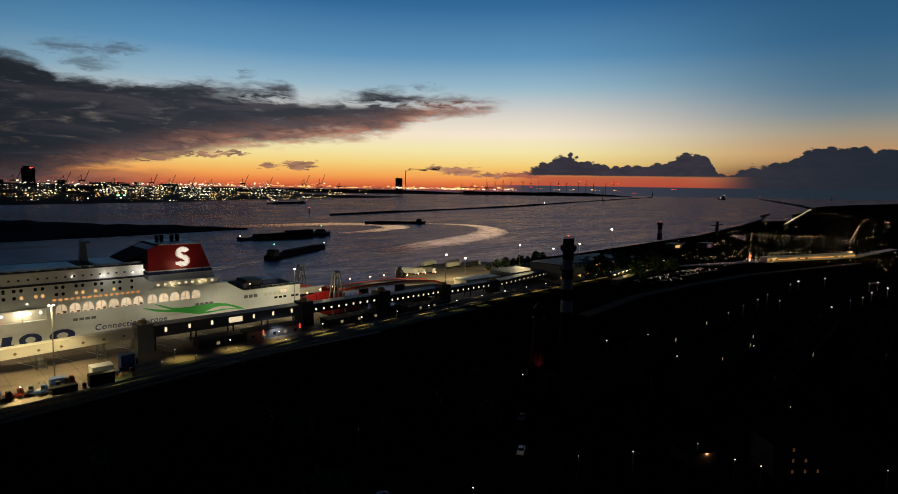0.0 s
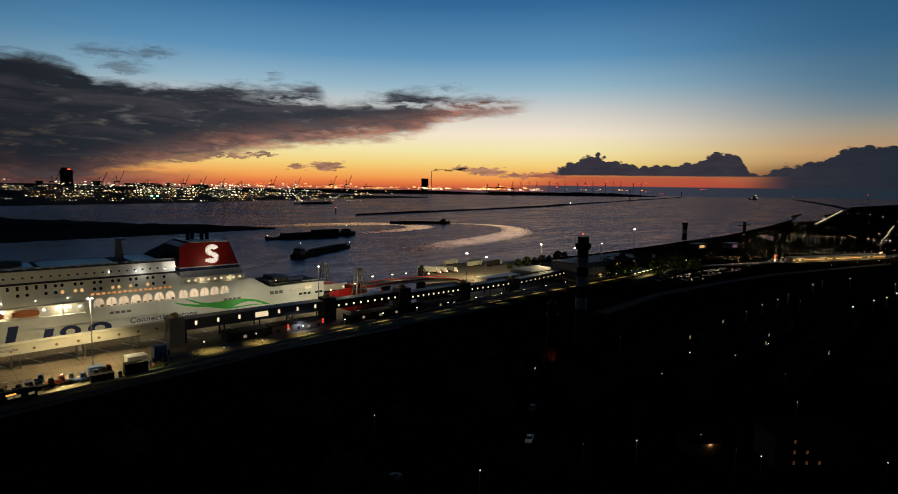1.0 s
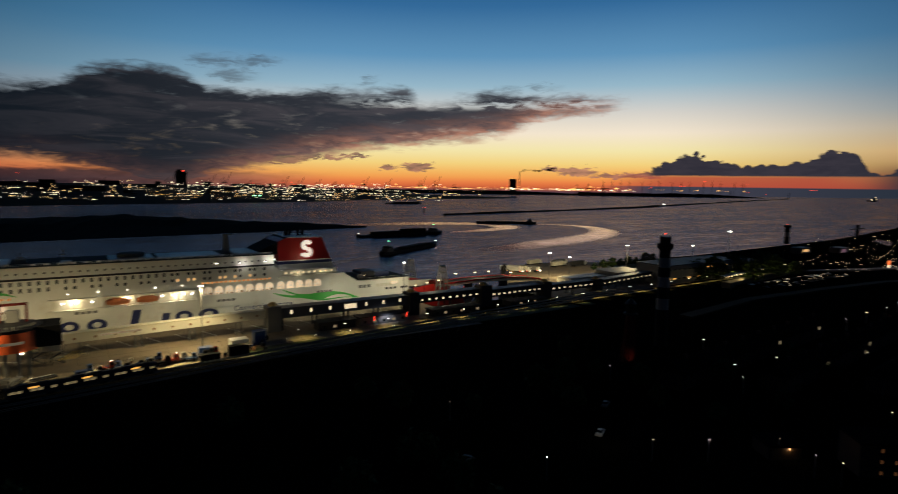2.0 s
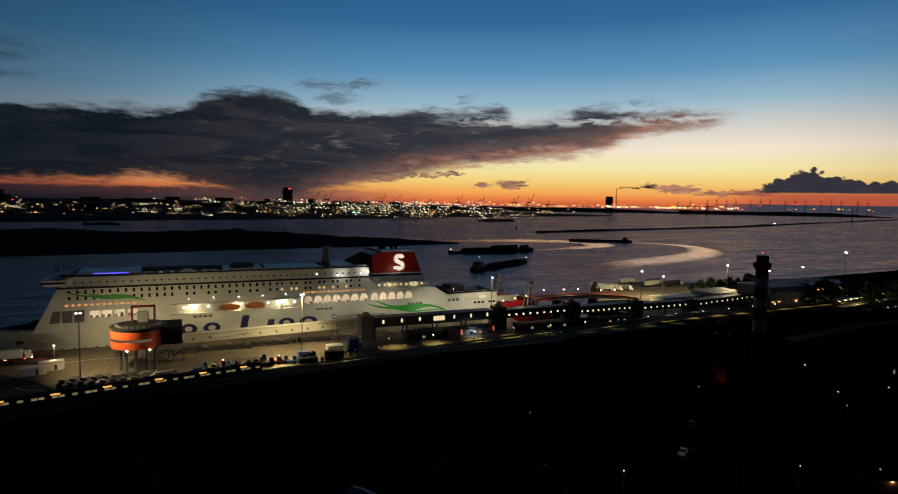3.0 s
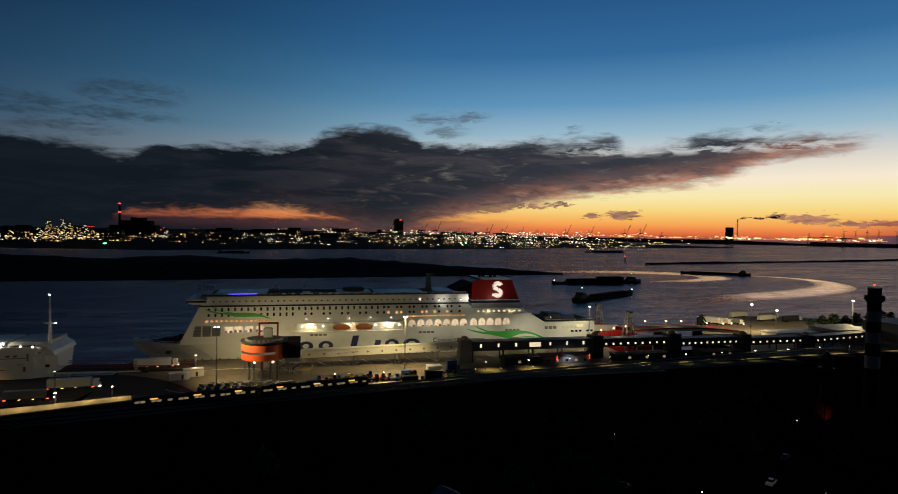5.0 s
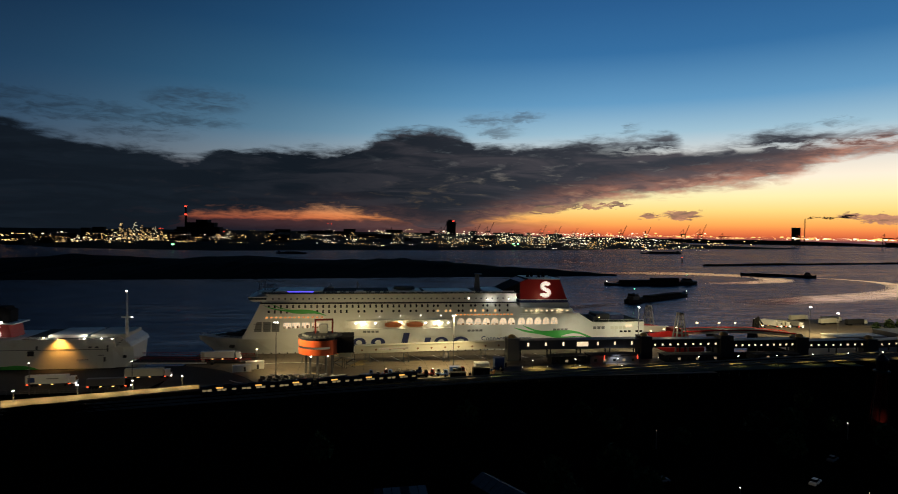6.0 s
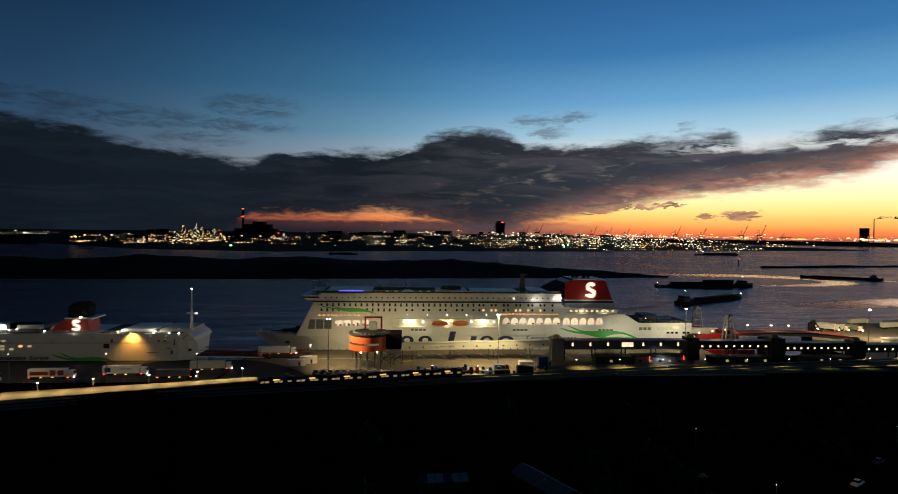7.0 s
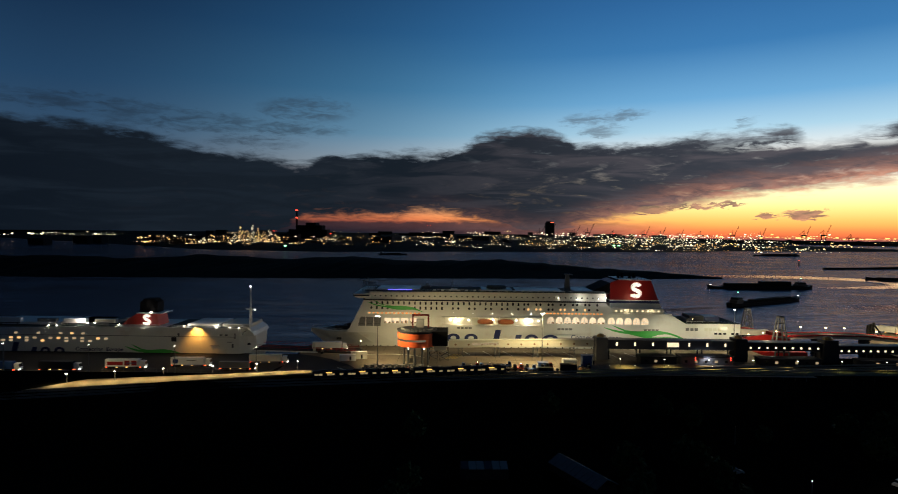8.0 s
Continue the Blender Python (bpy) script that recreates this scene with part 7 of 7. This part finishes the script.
# ---------------------------------------------------------------- river traffic
def barge(x0, y0, x1, y1, wide, house_at, cargo, label, lights=True):
    L = math.dist((x0, y0), (x1, y1))
    p = thing("barge", (x0, y0, WATER), label, "barge", "river barges", math.degrees(math.atan2(y1 - y0, x1 - x0)))
    m = Mesh()
    rings = []
    for t, b, s in ((0, 0.55, 1.6), (0.03, 0.85, 0.8), (0.09, 1, 0.2), (0.5, 1, 0), (0.9, 1, 0.3), (0.96, 0.8, 1.2), (1.0, 0.3, 2.4)):
        hw = wide / 2 * b
        rings.append([(L * t, -hw, 2.2 + s), (L * t, -hw * 0.92, -0.8), (L * t, hw * 0.92, -0.8), (L * t, hw, 2.2 + s)])
    m.loft(rings)
    part("hull", m, M["barge_hull"], p)
    m = Mesh()
    m.box(L * 0.14, -wide * 0.4, 2.2, L * 0.9, wide * 0.4, 3.4)
    part("hatch_coaming", m, M["black"], p)
    hx = L * (0.05 if house_at == 0 else 0.84)
    for zz, ww, hh in ((2.4, L * 0.10, 3.2), (5.6, L * 0.06, 2.8)):
        m = Mesh()
        m.box(hx + (L * 0.10 - ww) / 2, -wide * 0.36, zz, hx + (L * 0.10 - ww) / 2 + ww, wide * 0.36, zz + hh)
        part("wheelhouse", m, M["barge_house"], p)
    m = Mesh()
    m.box(hx + L * 0.018, -wide * 0.365, 6.6, hx + L * 0.082, wide * 0.365, 7.7)
    part("wheelhouse_windows", m, M["dkglass"], p)
    m = Mesh()
    m.tube((hx + L * 0.05, 0, 8.4), (hx + L * 0.05, 0, 13), 0.2, 0.1, 5)
    part("mast", m, M["black"], p)
    for i, (a, b, hgt) in enumerate(cargo):
        m = Mesh()
        m.box(L * a, -wide * 0.38, 3.4, L * b, wide * 0.38, 3.4 + hgt)
        part("cargo", m, M["black"], p, bevel=0.3)
    if lights:
        for lx, lz, mt in ((hx + L * 0.05, 13.2, "bulb_green"), (L * 0.99 if house_at == 0 else L * 0.01, 5.2, "bulb"), (hx + L * 0.08, 5.0, "bulb_red")):
            m = Mesh()
            m.ball((lx, -wide * 0.1, lz), 0.5)
            part("lamp", m, M[mt], p)


barge(726, 612, 812, 542, 11, 1, [], "long low dark tank barge on the river", False)
barge(399, 421, 534, 430, 14, 1, [(0.16, 0.5, 3.0), (0.5, 0.78, 5.5)], "dark loaded barge with navigation lights")
barge(340, 233, 440, 295, 11, 0, [(0.3, 0.85, 1.4)], "dark motor barge leaving a wake", True)
barge(1008, 1541, 1156, 1549, 18, 1, [(0.2, 0.8, 3)], "dark barge far across the river", False)
barge(-140, 1330, -60, 1325, 14, 0, [(0.3, 0.8, 2)], "dark barge far across the river", False)
sv = thing("sailing_ship", (4260, 1372, WATER), "far ship leaving harbour with warm lights", "ship", turn=70)
m = Mesh()
m.loft([[(-32, -7, 6), (-32, -5, -1), (-32, 5, -1), (-32, 7, 6)], [(20, -8, 6), (20, -7, -1), (20, 7, -1), (20, 8, 6)], [(34, -1, 9), (30, -0.5, -1), (30, 0.5, -1), (34, 1, 9)]])
part("hull", m, M["black"], sv)
m = Mesh()
m.box(-28, -6, 6, -8, 6, 24)
part("bridge_house", m, M["grey"], sv)
for x, z in ((-18, 26), (-8, 12), (10, 10), (-28, 14)):
    m = Mesh()
    m.ball((x, -6, z), 2.2)
    part("lamp", m, M["bulb_warm"], sv)


def post_light(x, y, h, mt, label, name="channel_marker", size=1.5, w=1.6):
    p = thing(name, (x, y, WATER), label, "marker", "channel markers")
    m = Mesh()
    m.tube((0, 0, 0), (0, 0, h), w, w * 0.6, 8)
    part("post", m, M["black"], p)
    m = Mesh()
    m.ball((0, 0, h + size * 0.6), size)
    part("lamp", m, M[mt], p)


post_light(840, 996, 11, "bulb_red", "dark river buoy with a small red light", size=0.8)
post_light(2858, 1432, 56, "black", "tall dark beacon post on the breakwater", w=2.6)
post_light(4560, 2030, 40, "black", "dark beacon post at the breakwater end", w=3.2)
post_light(4490, 776, 42, "bulb_red", "far mast with a red light", size=2.2, w=1.6)
post_light(4690, 1270, 18, "bulb_red", "red light on the pier head", size=2.0, w=2)
post_light(1900, 1090, 8, "bulb", "small light on the breakwater", size=1.6, w=1.0)


# ---------------------------------------------------------------- far shore: works, cranes, lights
def far_block(name, x, y, w, d, h, label, steps=(), cat="building", group="far works", mt="farwall"):
    p = thing(name, (x, y, 0), label, cat, group)
    m = Mesh()
    m.box(-w / 2, 0, -3, w / 2, d, h)
    part("wall", m, M[mt], p)
    m = Mesh()
    m.box(-w / 2 - 0.5, -0.5, h, w / 2 + 0.5, d + 0.5, h + 1.0)
    part("roof", m, M["black"], p)
    for a, b, z in steps:
        m = Mesh()
        m.box(a, 2, h, b, d - 2, z)
        part("upper_storey", m, M[mt], p)
    return p


t_ = far_block("power_station", -660, 2600, 190, 80, 62, "large dark power station block across the river", [(-60, 70, 84), (-10, 40, 97)])
ch = thing("chimney", (-715, 2605, 0), "tall chimney with red warning lights", "chimney", "far chimneys")
m = Mesh()
m.tube((0, 0, -3), (0, 0, 156), 6, 4, 12)
part("shaft", m, M["black"], ch)
for z in (157, 120):
    m = Mesh()
    m.box(-5, -6, z - 2.5, 5, -4.2, z + 3.5)
    part("warning_light", m, M["bulb_red"], ch)
t_ = far_block("office_tower", 693, 3600, 54, 60, 120, "dark office tower with a red roof light", [(-20, 5, 132)])
m = Mesh()
m.box(2, -1, 121, 18, 0, 126)
part("roof_light", m, M["bulb_red"], t_)
far_block("power_station", 3066, 3366, 38, 40, 112, "dark square boiler house with a smoking chimney", [])
ch = thing("chimney", (3104, 3352, 0), "slim dark chimney trailing smoke", "chimney", "far chimneys")
m = Mesh()
m.tube((0, 0, -3), (0, 0, 172), 3.5, 2.6, 10)
part("shaft", m, M["black"], ch)
r = random.Random(5)
m = Mesh()
for i in range(90):
    t = (i / 89) ** 1.1
    if math.sin(23 * t) + math.sin(41 * t + 1) > 1.6:
        continue
    w_ = 4 + 9 * math.sqrt(t) * (0.6 + 0.4 * math.sin(17 * t))
    m.ball((3108 + 270 * t + r.uniform(-7, 7), 3350 - 130 * t + r.uniform(-12, 12), 172 + 20 * t ** 0.6 + 5 * math.sin(9 * t) + r.uniform(-w_, w_) * 0.7), w_ * r.uniform(0.3, 0.9), r.uniform(0.4, 0.8), 7, 5)
tagged(solid("smoke_plume", m, M["smoke"], "dark smoke drifting from the chimney", "smoke", smooth=True), kind="stuff")
far_block("white_silo", 373, 2700, 34, 20, 26, "pale silo across the river with a glowing wall", mt="glowwall")
rnd = random.Random(31)
for i in range(58):
    x = rnd.uniform(-1500, 1300)
    y = rnd.uniform(1850, 3900) + max(0, x - 700) * 0.35
    far_block("factory", x, y, rnd.uniform(25, 110), rnd.uniform(20, 60), (y - 1700) * 0.016 + rnd.uniform(12, 30) * (1.4 if rnd.random() < 0.12 else 1), "dark factory building across the river")
for i in range(26):
    x = rnd.uniform(-600, 2000)
    tk = thing("storage_tank", (x, rnd.uniform(2000, 3300) + max(0, x - 700) * 0.4, 0), "dark round storage tank across the river", "tank", "storage tanks")
    m = Mesh()
    rr = rnd.uniform(14, 26)
    m.tube((0, 0, -3), (0, 0, 17), rr, rr, 18).tube((0, 0, 17), (0, 0, 20), rr, rr * 0.1, 18)
    part("shell", m, M["farwall"], tk)


def crane(x, y, s, boom):
    p = thing("harbour_crane", (x, y, 0), "dark ship-to-shore crane on the horizon", "crane", "harbour cranes")
    for a in (-10, 10):
        m = Mesh()
        m.box((a - 1.6) * s, 0, -3, (a + 1.6) * s, 4, 44 * s)
        part("leg", m, M["black"], p)
    m = Mesh()
    if boom:
        m.tube((12 * s, 2, 44 * s), (34 * s, 2, 92 * s), 1.8, n=5)
    else:
        m.box(-30 * s, 0, 42 * s, 58 * s, 4, 46 * s)
    part("boom", m, M["black"], p)
    m = Mesh()
    m.tube((0, 2, 44 * s), (0, 2, 70 * s), 1.6, n=5).box(-14 * s, 0, 40 * s, 14 * s, 4, 45 * s).tube((0, 2, 68 * s), (-24 * s, 2, 44 * s), 0.9, n=4)
    part("frame", m, M["black"], p)


for x, y, s, b in ((720, 4300, 1.0, 1), (800, 4320, 1.05, 1), (980, 4250, 1.0, 1), (1070, 4200, 1.1, 1), (1250, 4150, 0.9, 0), (1460, 4080, 0.95, 1), (1560, 4020, 0.9, 1), (1800, 3900, 0.9, 0), (1980, 3800, 1.0, 1),
                   (2120, 3700, 0.9, 1), (2330, 3560, 1.05, 1), (2420, 3500, 1.1, 1), (3340, 2960, 0.9, 0), (3440, 2940, 0.95, 0), (3560, 2900, 0.9, 0), (2560, 3450, 0.8, 0), (1680, 3980, 0.8, 1), (300, 4200, 0.7, 1)):
    k_ = 4480 / math.dist((x, y), (79, -310))
    crane(79 + (x - 79) * k_, -310 + (y + 310) * k_, s * 1.25, b)
for i in range(15):
    x, y = 3480 + i * 56, 2830 - i * 46 + (i * 53 % 40)
    tb = thing("wind_turbine", (x, y, 0), "small dark wind turbine on the horizon", "turbine", "wind turbines")
    m = Mesh()
    m.tube((0, 0, -3), (0, 0, 92), 1.7, 1.1, 6)
    part("mast", m, M["black"], tb)
    for j in range(3):
        a = i * 0.7 + j * 2.094
        m = Mesh()
        m.tube((0, -1, 92), (26 * math.cos(a), -1, 92 + 26 * math.sin(a)), 1.2, 0.5, 5)
        part("blade", m, M["black"], tb)


def light_field(name, n, seed, region, mt, size, label):
    """Many small lamps, strung in short rows over a stretch of the far shore."""
    r = random.Random(seed)
    m = Mesh()
    k = 0
    while k < n:
        a = radians(r.uniform(*region[0]))
        d = 1.0 / r.uniform(1 / region[1][1], 1 / region[1][0])
        run, step, dz = r.randint(1, 6), d * r.uniform(0.003, 0.007), r.uniform(-0.3, 0.3)
        z = 5 + max(0.0, d - 1700) * region[3] + abs(r.gauss(0, 1)) * region[2] * (0.3 + 0.7 * r.random())
        for j in range(run):
            x, y = 79 + d * math.sin(a) + j * step, -310 + d * math.cos(a)
            s = d * 0.00040 * (0.36 + 2.3 * r.random() ** 4) * size
            zz = z + j * dz
            m.box(x - s, y - s, zz, x + s, y + s, zz + 1.6 * s)
            k += 1
    return tagged(solid(name, m, M[mt], label, "lights"), kind="stuff")


light_field("shore_lights", 760, 1, ((-22, 36), (1900, 4300), 9, 0.017), "city_warm", 0.85, "scattered warm lights of the far shore")
light_field("shore_lights", 700, 2, ((-4, 32), (1900, 4200), 11, 0.017), "city_white", 0.85, "scattered white lights of the far shore")
light_field("shore_lights", 620, 12, ((8, 27), (2300, 4100), 9, 0.018), "city_white", 0.9, "dense white lights of the works across the river")
light_field("shore_lights", 240, 13, ((6, 30), (1950, 2700), 5, 0.012), "city_amber", 0.8, "amber lights along the far bank")
light_field("works_lights", 200, 3, ((-29, -16), (2050, 2900), 10, 0.014), "city_warm", 0.95, "dense warm lights of the refinery")
light_field("works_lights", 90, 4, ((-30, -12), (2050, 2900), 12, 0.014), "city_white", 0.95, "dense white lights of the refinery")
light_field("shore_lights", 90, 5, ((-46, -30), (3200, 4100), 9, 0.012), "city_white", 1.3, "white lights of the far harbour basin")
light_field("harbour_lights", 330, 6, ((22, 50), (4250, 4560), 13, 0.010), "city_amber", 1.35, "amber lights of the far container port")
light_field("harbour_lights", 130, 7, ((38, 50), (4350, 4540), 12, 0.009), "city_white", 1.35, "bright lights of the far works")
light_field("harbour_lights", 30, 8, ((50, 60), (4450, 4560), 8, 0.012), "city_amber", 1.1, "few amber lights along the coast")
light_field("warning_lights", 70, 9, ((-28, 64), (2600, 4450), 30, 0.020), "bulb_red", 0.8, "red warning lights on masts of the far shore")


def process_tower(az, d, h, seed):
    """A lit column of the refinery, with platforms and a string of lamps."""
    r = random.Random(seed)
    x, y = 79 + d * math.sin(radians(az)), -310 + d * math.cos(radians(az))
    p = thing("process_tower", (x, y, 0), "dark refinery column hung with warm lamps", "tower", "refinery columns")
    m = Mesh()
    m.tube((0, 0, -3), (0, 0, h), 3.4, 2.6, 10)
    part("column", m, M["farwall"], p)
    m = Mesh()
    for k in range(1, int(h / 14) + 1):
        m.tube((0, 0, k * 14 - 0.4), (0, 0, k * 14), 5.2, 5.2, 10)
    part("platform", m, M["black"], p)
    m = Mesh()
    for k in range(int(h / 5)):
        for j in range(3):
            a, s_, z = r.uniform(-1, 1) * (4 + 15 * (1 - 5 * k / h)), r.uniform(0.45, 1.3), 8 + k * 4.6 + r.uniform(-2, 2)
            m.box(a - s_, -6.5, z, a + s_, -5.5, z + 1.3 * s_)
    tagged(part("lamps", m, M["city_warm"] if seed % 3 else M["city_white"], p), "string of warm lamps", kind="stuff")


for i, (az_, h_) in enumerate(((-23.4, 36), (-22.6, 48), (-21.6, 40), (-20.8, 62), (-20.2, 96), (-19.7, 74), (-19.2, 104), (-18.7, 86), (-18.2, 66), (-17.7, 78), (-17.2, 54), (-12.6, 44), (-11.6, 58), (-10.4, 40), (-8.0, 50), (-5.2, 46), (-0.5, 58), (3.6, 52), (14.2, 60), (16.4, 72), (18.0, 66), (20.6, 70))):
    process_tower(az_, 2500 + (i * 97 % 260), h_ * 0.8, i)
for x, y, mt, s in ((715, 2085, "bulb_green", 4.0), (735, 2085, "bulb_green", 3.5), (-470, 1560, "bulb_green", 3.0)):
    p = thing("harbour_light", (x, y, 0), "green harbour entrance light", "lamp", "harbour lights")
    m = Mesh()
    m.tube((0, 0, -3), (0, 0, 9), 0.8, n=6)
    part("post", m, M["black"], p)
    m = Mesh()
    m.box(-s, -s / 2, 9, s, s / 2, 9 + 1.2 * s)
    part("lamp", m, M[mt], p)
